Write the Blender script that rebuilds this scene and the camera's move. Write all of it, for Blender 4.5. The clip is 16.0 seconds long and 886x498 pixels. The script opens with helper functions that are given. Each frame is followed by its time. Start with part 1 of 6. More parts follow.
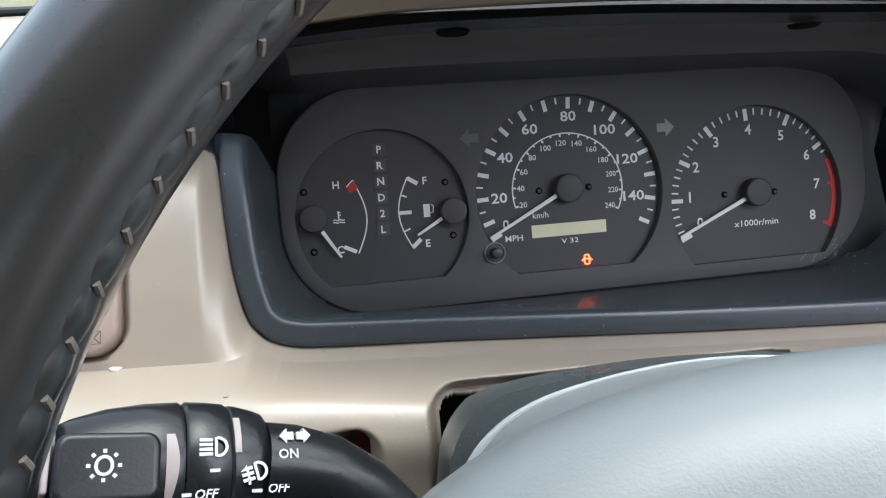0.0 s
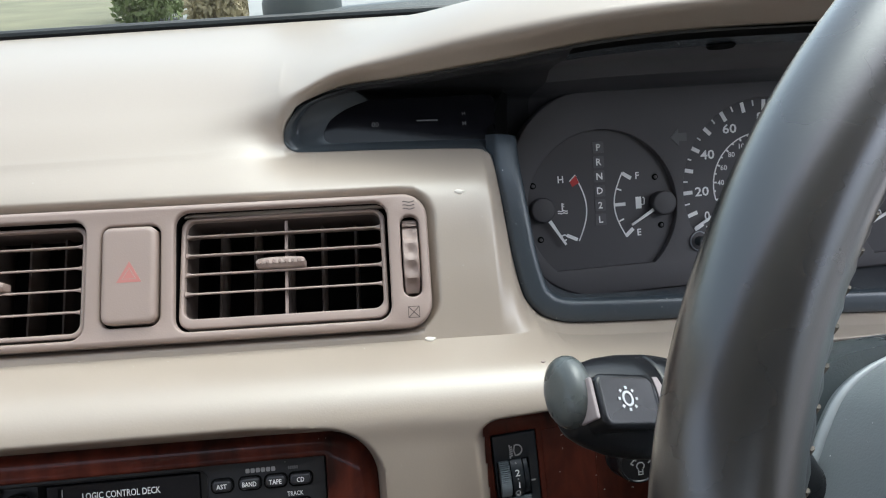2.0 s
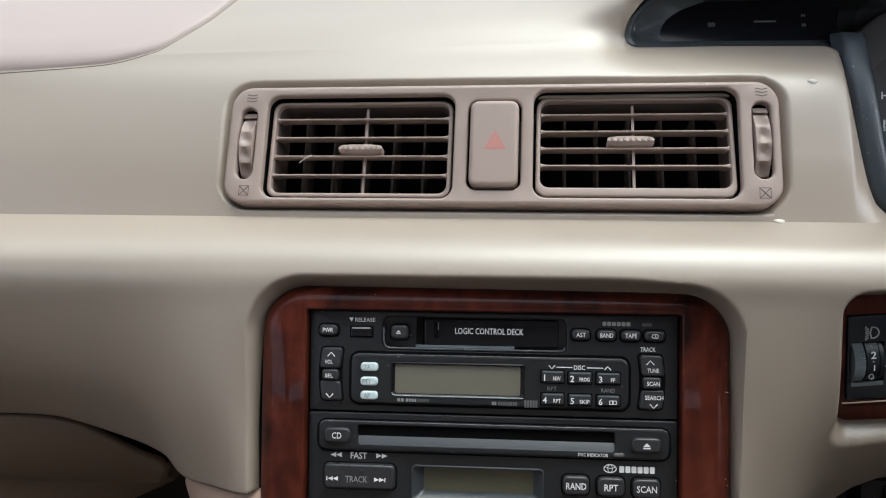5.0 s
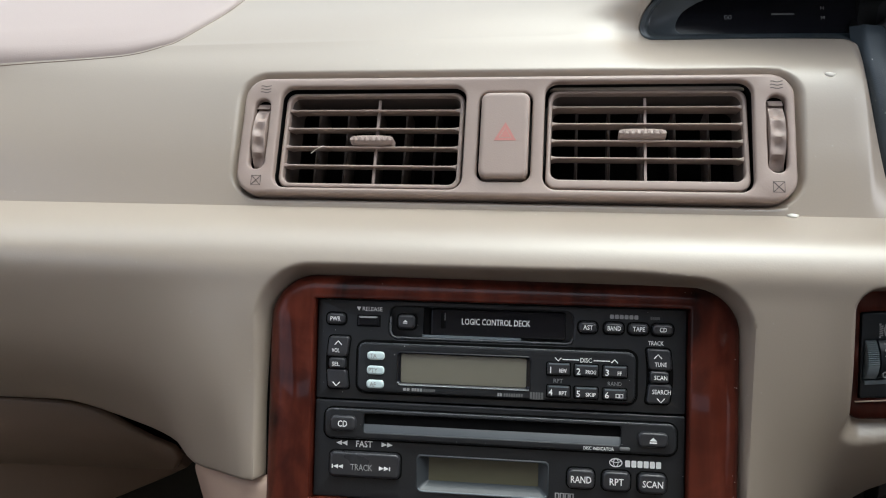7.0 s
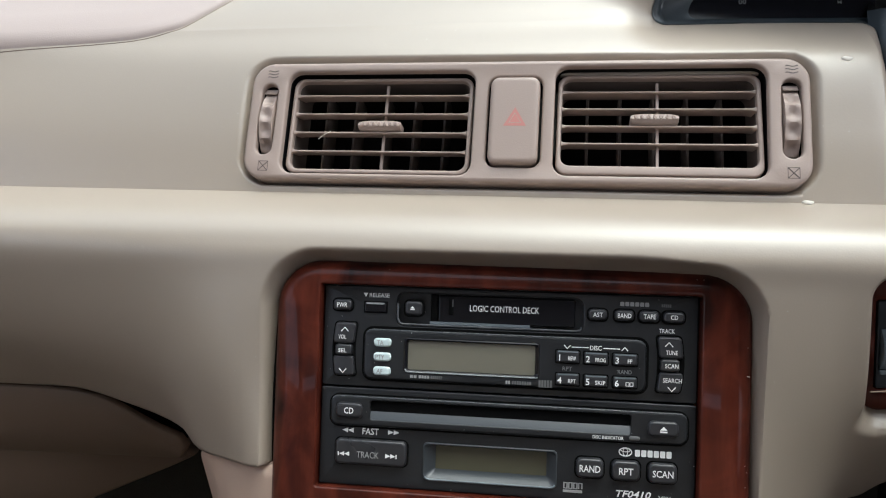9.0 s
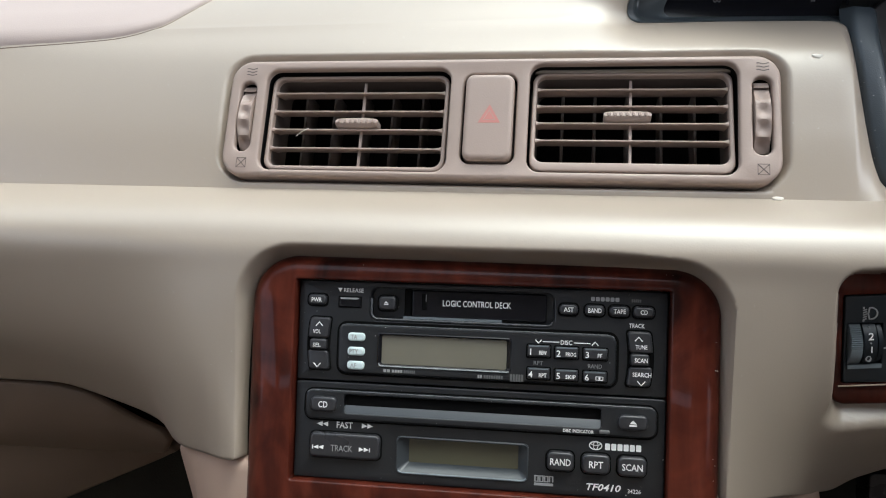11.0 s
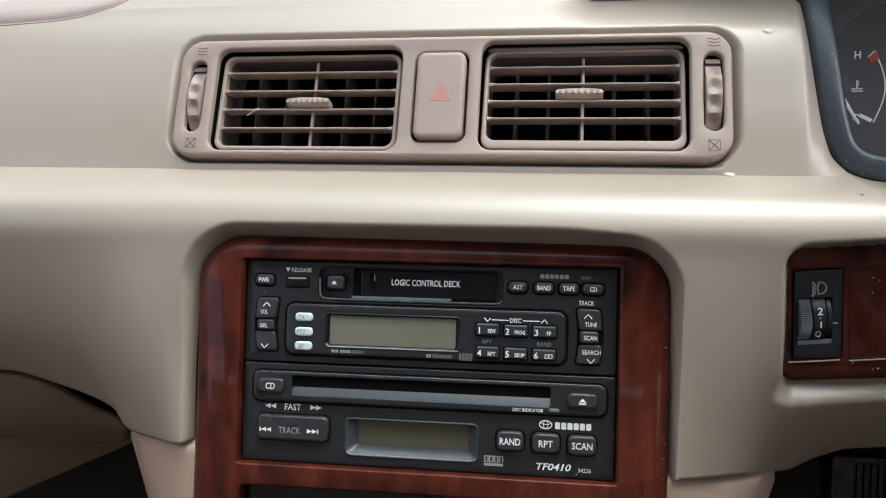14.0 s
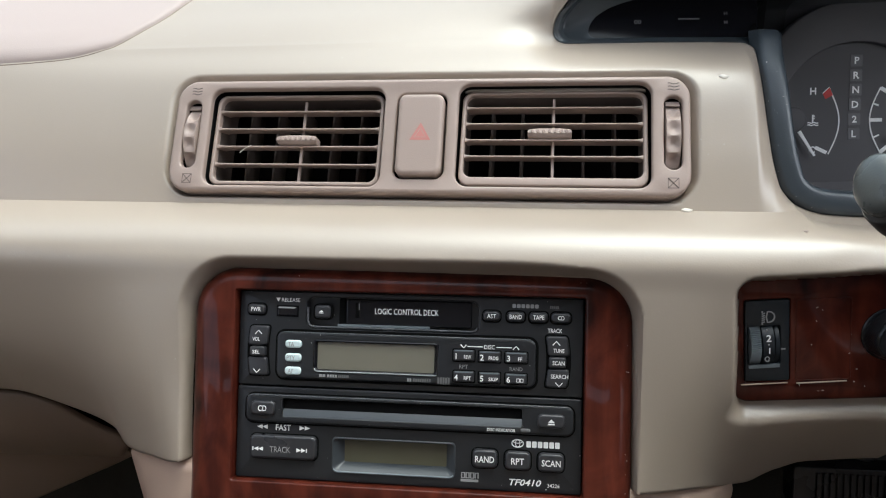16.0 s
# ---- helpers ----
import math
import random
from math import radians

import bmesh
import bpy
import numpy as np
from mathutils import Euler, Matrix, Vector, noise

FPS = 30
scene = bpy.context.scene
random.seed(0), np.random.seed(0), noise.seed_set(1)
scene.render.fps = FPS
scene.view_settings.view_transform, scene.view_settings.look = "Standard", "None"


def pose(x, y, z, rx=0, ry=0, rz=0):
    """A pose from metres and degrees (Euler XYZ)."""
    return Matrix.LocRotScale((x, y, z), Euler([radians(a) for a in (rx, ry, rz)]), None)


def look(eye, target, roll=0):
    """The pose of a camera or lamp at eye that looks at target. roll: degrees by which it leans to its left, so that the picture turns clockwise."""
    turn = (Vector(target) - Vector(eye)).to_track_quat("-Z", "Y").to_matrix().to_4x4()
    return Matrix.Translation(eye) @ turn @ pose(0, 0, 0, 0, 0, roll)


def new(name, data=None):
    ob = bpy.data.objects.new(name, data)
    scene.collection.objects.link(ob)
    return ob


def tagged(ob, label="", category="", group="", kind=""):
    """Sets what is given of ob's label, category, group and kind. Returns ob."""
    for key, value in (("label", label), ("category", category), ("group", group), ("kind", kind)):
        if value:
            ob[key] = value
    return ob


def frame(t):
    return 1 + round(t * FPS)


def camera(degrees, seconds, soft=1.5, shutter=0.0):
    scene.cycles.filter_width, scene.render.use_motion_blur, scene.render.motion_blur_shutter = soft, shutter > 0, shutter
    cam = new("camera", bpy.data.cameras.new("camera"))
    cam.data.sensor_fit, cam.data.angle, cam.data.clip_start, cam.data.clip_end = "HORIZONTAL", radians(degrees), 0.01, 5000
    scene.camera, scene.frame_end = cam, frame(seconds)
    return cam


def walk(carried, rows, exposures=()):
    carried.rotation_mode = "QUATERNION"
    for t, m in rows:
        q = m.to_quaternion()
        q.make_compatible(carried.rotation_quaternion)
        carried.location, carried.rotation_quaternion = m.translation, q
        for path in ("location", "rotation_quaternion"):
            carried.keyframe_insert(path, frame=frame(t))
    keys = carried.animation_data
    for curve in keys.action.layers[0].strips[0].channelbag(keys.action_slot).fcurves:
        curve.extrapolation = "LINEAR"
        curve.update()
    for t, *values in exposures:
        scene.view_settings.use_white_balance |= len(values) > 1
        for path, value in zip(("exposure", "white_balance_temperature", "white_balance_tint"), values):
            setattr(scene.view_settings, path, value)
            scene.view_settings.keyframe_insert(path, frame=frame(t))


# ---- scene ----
EXPOSURE = 1.59
cam = camera(63.5, 16.0, soft=1.1)
# seconds, eye in metres, turn in degrees; z = 0 is the road, x = 0 the middle of the dashboard
PATH = [
    (0, 0.2475, -0.2968, 1.0281, 66.610, 1.066, -8.014),
    (0.5, 0.2288, -0.3187, 1.0534, 66.229, 1.269, -6.894),
    (1, 0.1925, -0.3203, 1.0529, 66.008, 1.448, -7.002),
    (1.5, 0.1601, -0.3160, 1.0449, 65.729, 1.375, -7.062),
    (2, 0.1179, -0.3242, 1.0464, 66.082, 1.515, -6.740),
    (2.5, 0.1023, -0.3322, 1.0446, 66.118, 1.767, -4.727),
    (3, 0.0879, -0.3348, 1.0389, 66.310, 1.987, -2.916),
    (3.5, 0.0377, -0.3530, 1.0225, 66.370, 1.834, -1.377),
    (4, 0.0058, -0.3619, 1.0032, 66.157, 1.924, 1.548),
    (4.5, 0.0110, -0.3670, 1.0016, 66.473, 2.036, 3.823),
    (5, 0.0082, -0.3679, 0.9978, 66.739, 2.036, 4.901),
    (7.5, 0.0175, -0.3694, 0.9892, 66.902, 2.110, 7.313),
    (8, 0.0173, -0.3632, 0.9829, 66.645, 2.108, 7.558),
    (8.5, 0.0166, -0.3654, 0.9859, 66.693, 2.138, 7.711),
    (11, 0.0310, -0.3696, 0.9847, 66.715, 2.165, 7.932),
    (11.5, 0.0452, -0.3668, 0.9778, 66.637, 2.198, 7.674),
    (12, 0.0435, -0.3682, 0.9799, 66.678, 2.192, 7.586),
    (12.5, 0.0512, -0.3699, 0.9779, 66.609, 2.148, 7.415),
    (13, 0.0446, -0.3678, 0.9768, 66.745, 2.176, 7.385),
    (13.5, 0.0454, -0.3674, 0.9763, 66.662, 2.158, 7.246),
    (14, 0.0512, -0.3669, 0.9719, 66.753, 2.175, 7.196),
    (14.5, 0.0494, -0.3685, 0.9762, 66.716, 2.169, 6.985),
    (15, 0.0527, -0.3659, 0.9694, 66.729, 2.194, 6.936),
    (15.5, 0.0460, -0.3705, 0.9766, 66.780, 2.178, 6.792),
    (16, 0.0622, -0.3837, 0.9969, 66.750, 2.201, 6.696),
]
walk(cam, [(t, pose(x, y, z, rx, ry, rz)) for t, x, y, z, rx, ry, rz in PATH], exposures=[(0.0, EXPOSURE + 0.25, 6150, 13), (0.5, EXPOSURE + 0.16, 6130, 13), (1.2, EXPOSURE, 6100, 12), (2.6, EXPOSURE - 0.02, 6100, 12), (4.5, EXPOSURE - 0.20, 6200, 12.5), (8.5, EXPOSURE - 0.12, 6200, 12), (11.5, EXPOSURE, 6240, 12), (16.0, EXPOSURE + 0.02, 6240, 12)])

# ---------------------------------------------------------------- light
world = bpy.data.worlds.new("sky")
scene.world = world
world.use_nodes = True
wn = world.node_tree
sky = wn.nodes.new("ShaderNodeTexSky")
sky.sky_type, sky.sun_disc = "NISHITA", False
sky.sun_elevation, sky.sun_rotation = radians(74), radians(63)
sky.air_density, sky.dust_density, sky.ozone_density = 1.0, 4.2, 1.0
# thin high cloud takes most of the blue out of the sky
haze = wn.nodes.new("ShaderNodeHueSaturation")
haze.inputs["Saturation"].default_value = 0.5
wn.links.new(sky.outputs[0], haze.inputs["Color"])
wn.links.new(haze.outputs[0], wn.nodes["Background"].inputs[0])
wn.nodes["Background"].inputs[1].default_value = 0.15
sun = new("sun", bpy.data.lights.new("sun", "SUN"))
sun.data.energy, sun.data.angle, sun.data.color = 0.42, radians(50), (1.0, 0.99, 0.97)
sun.matrix_world = look((0.5, 0.25, 2.0), (0, 0, 0))

# area lamp added at the driver's door opening to brighten dials and ledge
door_light = new("door_fill", bpy.data.lights.new("door_fill", "AREA"))
door_light.data.shape, door_light.data.size, door_light.data.size_y, door_light.data.energy = "RECTANGLE", 0.50, 0.30, 0.9
door_light.data.color = (0.98, 1.0, 1.0)
door_light.matrix_world = look((0.70, -0.18, 1.25), (0.42, -0.03, 0.86))

# ---------------------------------------------------------------- materials


def material(name, color, rough=0.5, metal=0.0, grain=0.0, grain_scale=1200.0, vary=0.06, vary_scale=18.0,
             specks=0.0, speck_color=(0.7, 0.7, 0.68), coat=0.0, emit=None, emit_power=0.0, rough_vary=0.08, spec=0.5):
    m = bpy.data.materials.new(name)
    m.use_nodes = True
    t = m.node_tree
    b = t.nodes["Principled BSDF"]
    b.inputs["Roughness"].default_value = rough
    b.inputs["Metallic"].default_value = metal
    b.inputs["Coat Weight"].default_value = coat
    b.inputs["Coat Roughness"].default_value = 0.06
    b.inputs["Specular IOR Level"].default_value = spec
    if emit:
        b.inputs["Emission Color"].default_value = (*emit, 1)
        b.inputs["Emission Strength"].default_value = emit_power
    co = t.nodes.new("ShaderNodeTexCoord")
    big = t.nodes.new("ShaderNodeTexNoise")
    big.inputs["Scale"].default_value, big.inputs["Detail"].default_value = vary_scale, 5
    t.links.new(co.outputs["Object"], big.inputs["Vector"])
    ramp = t.nodes.new("ShaderNodeMix")
    ramp.data_type = "RGBA"
    ramp.inputs["A"].default_value = (*[c * (1 - vary) for c in color], 1)
    ramp.inputs["B"].default_value = (*[min(1, c * (1 + vary)) for c in color], 1)
    t.links.new(big.outputs["Fac"], ramp.inputs["Factor"])
    out = ramp.outputs["Result"]
    if specks:
        fine = t.nodes.new("ShaderNodeTexNoise")
        fine.inputs["Scale"].default_value, fine.inputs["Detail"].default_value = 900, 1
        t.links.new(co.outputs["Object"], fine.inputs["Vector"])
        cut = t.nodes.new("ShaderNodeMapRange")
        cut.inputs["From Min"].default_value, cut.inputs["From Max"].default_value = 0.80 - specks, 0.84 - specks
        t.links.new(fine.outputs["Fac"], cut.inputs["Value"])
        mx = t.nodes.new("ShaderNodeMix")
        mx.data_type = "RGBA"
        mx.inputs["B"].default_value = (*speck_color, 1)
        t.links.new(cut.outputs["Result"], mx.inputs["Factor"])
        t.links.new(out, mx.inputs["A"])
        out = mx.outputs["Result"]
    t.links.new(out, b.inputs["Base Color"])
    rr_ = t.nodes.new("ShaderNodeMapRange")
    rr_.inputs["To Min"].default_value, rr_.inputs["To Max"].default_value = max(0.02, rough - rough_vary), min(1, rough + rough_vary)
    t.links.new(big.outputs["Fac"], rr_.inputs["Value"])
    t.links.new(rr_.outputs["Result"], b.inputs["Roughness"])
    if grain:
        g = t.nodes.new("ShaderNodeTexNoise")
        g.inputs["Scale"].default_value, g.inputs["Detail"].default_value = grain_scale, 3
        t.links.new(co.outputs["Object"], g.inputs["Vector"])
        bump = t.nodes.new("ShaderNodeBump")
        bump.inputs["Strength"].default_value, bump.inputs["Distance"].default_value = grain, 0.0006
        t.links.new(g.outputs["Fac"], bump.inputs["Height"])
        t.links.new(bump.outputs["Normal"], b.inputs["Normal"])
    return m


def wood_material():
    """Lacquered red-brown burl: broad soft clouds with a fine streaked grain under a clear coat."""
    m = material("glossy_burl_wood", (0.10, 0.02, 0.011), 0.34, coat=0.30, spec=0.10)
    t = m.node_tree
    b = t.nodes["Principled BSDF"]
    b.inputs["Coat Roughness"].default_value = 0.035
    co = t.nodes.new("ShaderNodeTexCoord")

    def noise(scale, detail, distort, stretch):
        mp = t.nodes.new("ShaderNodeMapping")
        mp.inputs["Scale"].default_value = stretch
        t.links.new(co.outputs["Object"], mp.inputs["Vector"])
        n = t.nodes.new("ShaderNodeTexNoise")
        n.inputs["Scale"].default_value, n.inputs["Detail"].default_value, n.inputs["Distortion"].default_value = scale, detail, distort
        t.links.new(mp.outputs[0], n.inputs["Vector"])
        return n.outputs["Fac"]
    cloud, grain = noise(34, 4, 1.2, (1, 0.7, 1)), noise(120, 6, 0.6, (1, 0.16, 1))
    mix = t.nodes.new("ShaderNodeMix")
    mix.inputs["Factor"].default_value = 0.38
    t.links.new(cloud, mix.inputs["A"])
    t.links.new(grain, mix.inputs["B"])
    cr = t.nodes.new("ShaderNodeValToRGB")
    e = cr.color_ramp.elements
    e[0].position, e[0].color = 0.36, (0.017, 0.0035, 0.0024, 1)
    e[1].position, e[1].color = 0.66, (0.112, 0.0228, 0.0122, 1)
    mid = e.new(0.5)
    mid.color = (0.058, 0.0108, 0.0060, 1)
    t.links.new(mix.outputs["Result"], cr.inputs["Fac"])
    t.links.new(cr.outputs["Color"], b.inputs["Base Color"])
    return m


M_DASH = material("cream_dash_plastic", (0.327, 0.270, 0.217), 0.38, spec=0.9, specks=0.004, speck_color=(0.55, 0.53, 0.49), grain=0.07, grain_scale=1000, vary=0.05, vary_scale=9, rough_vary=0.09)
M_LID = material("pale_pink_beige_plastic", (0.37, 0.297, 0.270), 0.55, grain=0.15, vary=0.03, vary_scale=9)
M_VENT = material("taupe_vent_plastic", (0.294, 0.222, 0.188), 0.45, grain=0.12, vary=0.04, vary_scale=30)
# vent taupe darkened to carry the shade behind the slats
M_VANE = material("shaded_vane_plastic", (0.085, 0.066, 0.055), 0.5, spec=0.3)
M_VENT_IN = material("vent_throat_shade", (0.006, 0.005, 0.005), 0.8, vary=0.2, spec=0.15)
M_LOWER = material("beige_console_plastic", (0.47, 0.340, 0.268), 0.42, grain=0.2, vary=0.04)
M_BLACK = material("black_bezel_plastic", (0.040, 0.049, 0.057), 0.25, grain=0.25, grain_scale=1800, vary=0.15, specks=0.035)
M_PLATE = material("dark_grey_cluster_plastic", (0.070, 0.065, 0.067), 0.6, grain=0.15, vary=0.12)
M_GEAR = material("grey_gear_window", (0.082, 0.078, 0.082), 0.4, vary=0.05)
M_DIAL = material("charcoal_dial_face", (0.056, 0.052, 0.054), 0.55, vary=0.08)
# near black put in for shade in gaps; also black plugs and pins
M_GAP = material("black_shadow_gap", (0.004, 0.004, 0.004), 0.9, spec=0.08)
M_WHITE = material("white_print", (0.86, 0.86, 0.84), 0.6, vary=0.02)
M_PRINT = material("rubbed_white_print", (0.50, 0.51, 0.52), 0.55, vary=0.2, vary_scale=300)
M_GREY = material("grey_print", (0.30, 0.30, 0.30), 0.6, vary=0.02)
M_DIMPRINT = material("dim_grey_print", (0.12, 0.12, 0.12), 0.6, vary=0.02)
M_RED = material("red_print", (0.50, 0.035, 0.03), 0.55, vary=0.05)
M_NEEDLE = material("white_needle", (0.85, 0.85, 0.83), 0.45, vary=0.02)
M_WARN = material("lit_red_symbol", (0.6, 0.03, 0.01), 0.5, emit=(1.0, 0.075, 0.02), emit_power=2.6)
M_RADIO = material("black_radio_plastic", (0.0155, 0.0165, 0.0185), 0.33, specks=0.012, spec=0.42, grain=0.12, vary=0.12)
M_BUTTON = material("black_button_plastic", (0.028, 0.028, 0.031), 0.30, grain=0.1, vary=0.1)
M_GLOSS = material("gloss_black_plastic", (0.007, 0.007, 0.009), 0.14, spec=0.3, vary=0.1, rough_vary=0.03)
M_LCD = material("grey_green_lcd", (0.162, 0.150, 0.114), 0.25, rough_vary=0.02, vary=0.03, vary_scale=40)
M_LCD2 = material("olive_lcd", (0.086, 0.082, 0.052), 0.22, vary=0.03, vary_scale=40)
M_ODO = material("pale_odometer_lcd", (0.78, 0.74, 0.50), 0.35, vary=0.08, vary_scale=90)
M_WOOD = wood_material()
M_WHEEL = material("black_leather", (0.010, 0.0110, 0.0110), 0.28, spec=0.85, grain=0.05, grain_scale=1600, vary=0.25, vary_scale=22, rough_vary=0.1)
M_WHEEL.node_tree.nodes["Principled BSDF"].inputs["Coat Weight"].default_value = 0.9
M_WHEEL.node_tree.nodes["Principled BSDF"].inputs["Coat Roughness"].default_value = 0.24
M_STITCH = material("tan_thread", (0.15, 0.135, 0.115), 0.9, vary=0.1, spec=0.1)
M_PAD = material("grey_airbag_plastic", (0.172, 0.188, 0.194), 0.42, grain=0.15, grain_scale=1500, vary=0.06)
M_SHROUD = material("dark_grey_shroud_plastic", (0.048, 0.057, 0.060), 0.28, grain=0.3, grain_scale=1200, vary=0.12, specks=0.03)
M_STALK = material("black_stalk_plastic", (0.010, 0.0105, 0.012), 0.27, grain=0.08, vary=0.15, spec=0.32)
M_CAP = material("worn_grey_cap", (0.072, 0.080, 0.077), 0.27, grain=0.1, vary=0.25, vary_scale=60)
M_SWITCH = material("blue_black_switch_plastic", (0.010, 0.014, 0.018), 0.36, grain=0.1, vary=0.1)
M_CARPET = material("dark_carpet", (0.030, 0.030, 0.026), 0.95, grain=1.0, grain_scale=500, vary=0.3, vary_scale=120)
M_HEADLINER = material("grey_beige_headliner", (0.64, 0.58, 0.51), 0.9, grain=0.3, vary=0.05)
M_TRIM = material("beige_door_trim", (0.48, 0.39, 0.30), 0.6, grain=0.3, vary=0.06)
M_RUBBER = material("black_rubber_seal", (0.012, 0.012, 0.013), 0.5)
M_COWL = material("grey_housing_plastic", (0.14, 0.165, 0.18), 0.45, grain=0.1, vary=0.1)
M_CHIP = material("bare_chipped_plastic", (0.62, 0.57, 0.50), 0.5)
M_DISC = material("blue_grey_stereo_plastic", (0.034, 0.040, 0.045), 0.30, grain=0.1, vary=0.1)
M_SLOT = material("smooth_blue_grey_plastic", (0.050, 0.058, 0.064), 0.30, grain=0.1, vary=0.1)
M_PILL = material("pale_translucent_white", (0.58, 0.68, 0.68), 0.4, vary=0.03)
M_HUBSHELL = material("grey_hub_shell_plastic", (0.145, 0.16, 0.166), 0.36, grain=0.2, grain_scale=1200, vary=0.12, specks=0.02)
# one hood underside; its shade is put into three tones of plastic
M_ROOF = material("hood_plastic_slot_shade", (0.020, 0.020, 0.022), 0.5, grain=0.2, vary=0.1)
M_ROOF_REAR = material("hood_plastic_rear_shade", (0.050, 0.050, 0.054), 0.45, grain=0.2, vary=0.1)
M_ROOF_FRONT = material("hood_plastic_lit", (0.085, 0.082, 0.085), 0.45, grain=0.2, vary=0.1)
M_WORN = material("worn_pinkish_plastic", (0.27, 0.225, 0.22), 0.45, vary=0.2, vary_scale=200)
M_OUTER = material("grey_weathered_plastic", (0.065, 0.072, 0.073), 0.5, grain=0.2, vary=0.15, vary_scale=30)
# painted highlights on display and shell edges; scuffs on the trip ring
M_GLINT_SCUFF = material("pale_glint_and_scuff", (0.27, 0.29, 0.30), 0.4, vary=0.2, vary_scale=80)
# beige darkened to carry the shade under the dashboard
M_GLOVE = material("shaded_beige_plastic", (0.138, 0.094, 0.065), 0.5, grain=0.2, vary=0.05)
M_HAZ = material("faded_red_print", (0.42, 0.16, 0.135), 0.5, vary=0.04)

# ---------------------------------------------------------------- mesh helpers


def mesh_from(name, bm, mat, smooth=35):
    me = bpy.data.meshes.new(name)
    bmesh.ops.recalc_face_normals(bm, faces=bm.faces[:])
    bm.to_mesh(me)
    bm.free()
    for p in me.polygons:
        p.use_smooth = True
    me.set_sharp_from_angle(angle=radians(smooth))
    me.materials.append(mat)
    return me


def part(name, bm, mat, parent, label="", smooth=35, m=None):
    ob = new(name, mesh_from(name, bm, mat, smooth))
    ob.parent = parent
    if m is not None:
        ob.matrix_local = m
    if label:
        tagged(ob, label)
    return ob


def thing(name, m, label, category, group="", kind=""):
    ob = new(name)
    ob.empty_display_size = 0.02
    ob.matrix_world = m
    return tagged(ob, label, category, group, kind)


def rr(u0, u1, v0, v1, r, n=5):
    """A rounded rectangle, counter-clockwise."""
    r = max(1e-5, min(r, (u1 - u0) / 2 - 1e-5, (v1 - v0) / 2 - 1e-5))
    out = []
    for cx, cy, a0 in ((u1 - r, v1 - r, 0), (u0 + r, v1 - r, 90), (u0 + r, v0 + r, 180), (u1 - r, v0 + r, 270)):
        for k in range(n + 1):
            a = radians(a0 + 90 * k / n)
            out.append((cx + r * math.cos(a), cy + r * math.sin(a)))
    return out


def circle(cx, cy, r, n=32):
    return [(cx + r * math.cos(2 * math.pi * k / n), cy + r * math.sin(2 * math.pi * k / n)) for k in range(n)]


def loft(bm, rings, close=(True, True), loop=False):
    """Skins rings of equal count. Each ring: a list of 3D points."""
    vs = [[bm.verts.new(p) for p in ring] for ring in rings]
    pairs = list(zip(vs, vs[1:])) + ([(vs[-1], vs[0])] if loop else [])
    for a, b in pairs:
        n = len(a)
        for k in range(n):
            try:
                bm.faces.new((a[k], a[(k + 1) % n], b[(k + 1) % n], b[k]))
            except ValueError:
                pass
    if not loop:
        if close[0]:
            bm.faces.new(vs[0][::-1])
        if close[1]:
            bm.faces.new(vs[-1])
    return vs


def lift(c, w):
    return [(u, v, w) for u, v in c]


def plate(bm, u0, u1, v0, v1, r, w0, w1, b=0.001, n=5):
    """A rounded plate from depth w0 to w1 with a soft front edge."""
    rings = [lift(rr(u0, u1, v0, v1, r, n), w0)]
    for k in range(4):
        a = radians(30 * k)
        i = b * (1 - math.cos(a))
        rings.append(lift(rr(u0 + i, u1 - i, v0 + i, v1 - i, r - i * 0.8, n), w1 - b + b * math.sin(a)))
    i = b * 1.35
    if u1 - u0 > 3.2 * b and v1 - v0 > 3.2 * b:
        rings.append(lift(rr(u0 + i, u1 - i, v0 + i, v1 - i, r - i * 0.8, n), w1))
    loft(bm, rings)


def disc(bm, cx, cy, r, w0, w1, b=0.001, n=32, tip=None):
    rings = [lift(circle(cx, cy, tip or r, n), w0)]
    for k in range(4):
        a = radians(30 * k)
        i = b * (1 - math.cos(a))
        rings.append(lift(circle(cx, cy, r - i, n), w1 - b + b * math.sin(a)))
    loft(bm, rings)


def surround(bm, o, i, w_out, w_top, w_in, b=0.0015, n=6):
    """A frame between the outer and the inner rounded rectangle (u0, u1, v0, v1, r), rounded on both edges."""
    def ring(q, d, w):
        return lift(rr(q[0] + d, q[1] - d, q[2] + d, q[3] - d, max(q[4] - d, 0.0004), n), w)
    rings = [ring(o, 0, w_out)]
    for k in range(4):
        a = radians(30 * k)
        rings.append(ring(o, b * (1 - math.cos(a)), w_top - b + b * math.sin(a)))
    for k in range(4):
        a = radians(90 - 30 * k)
        rings.append(ring(i, -b * (1 - math.cos(a)), w_top - b + b * math.sin(a)))
    rings.append(ring(i, 0, w_in))
    loft(bm, rings, (False, False))


def panel(bm, outer, holes, w_top, w_back, b_out, b_in, w_hole=None, n=6):
    """A face with rounded outer edge and rounded holes. outer, holes: functions that give their contour, grown by a distance."""
    flat = []
    for grow, sign, b, low in [(outer, -1, b_out, w_back)] + [(h, 1, b_in, w_back if w_hole is None else w_hole) for h in holes]:
        rings = [lift(grow(0), low)]
        for k in range(4):
            a = radians(30 * k)
            rings.append(lift(grow(sign * b * (1 - math.cos(a))), w_top - b + b * math.sin(a)))
        vs = loft(bm, rings, (False, False))
        last = vs[-1]
        flat += [bm.edges.get((last[k], last[(k + 1) % len(last)])) for k in range(len(last))]
    bmesh.ops.triangle_fill(bm, use_beauty=True, use_dissolve=False, edges=flat, normal=(0, 0, 1))


def rect(u0, u1, v0, v1, r, n=6):
    return lambda g: rr(u0 - g, u1 + g, v0 - g, v1 + g, max(r + g, 0.0003), n)


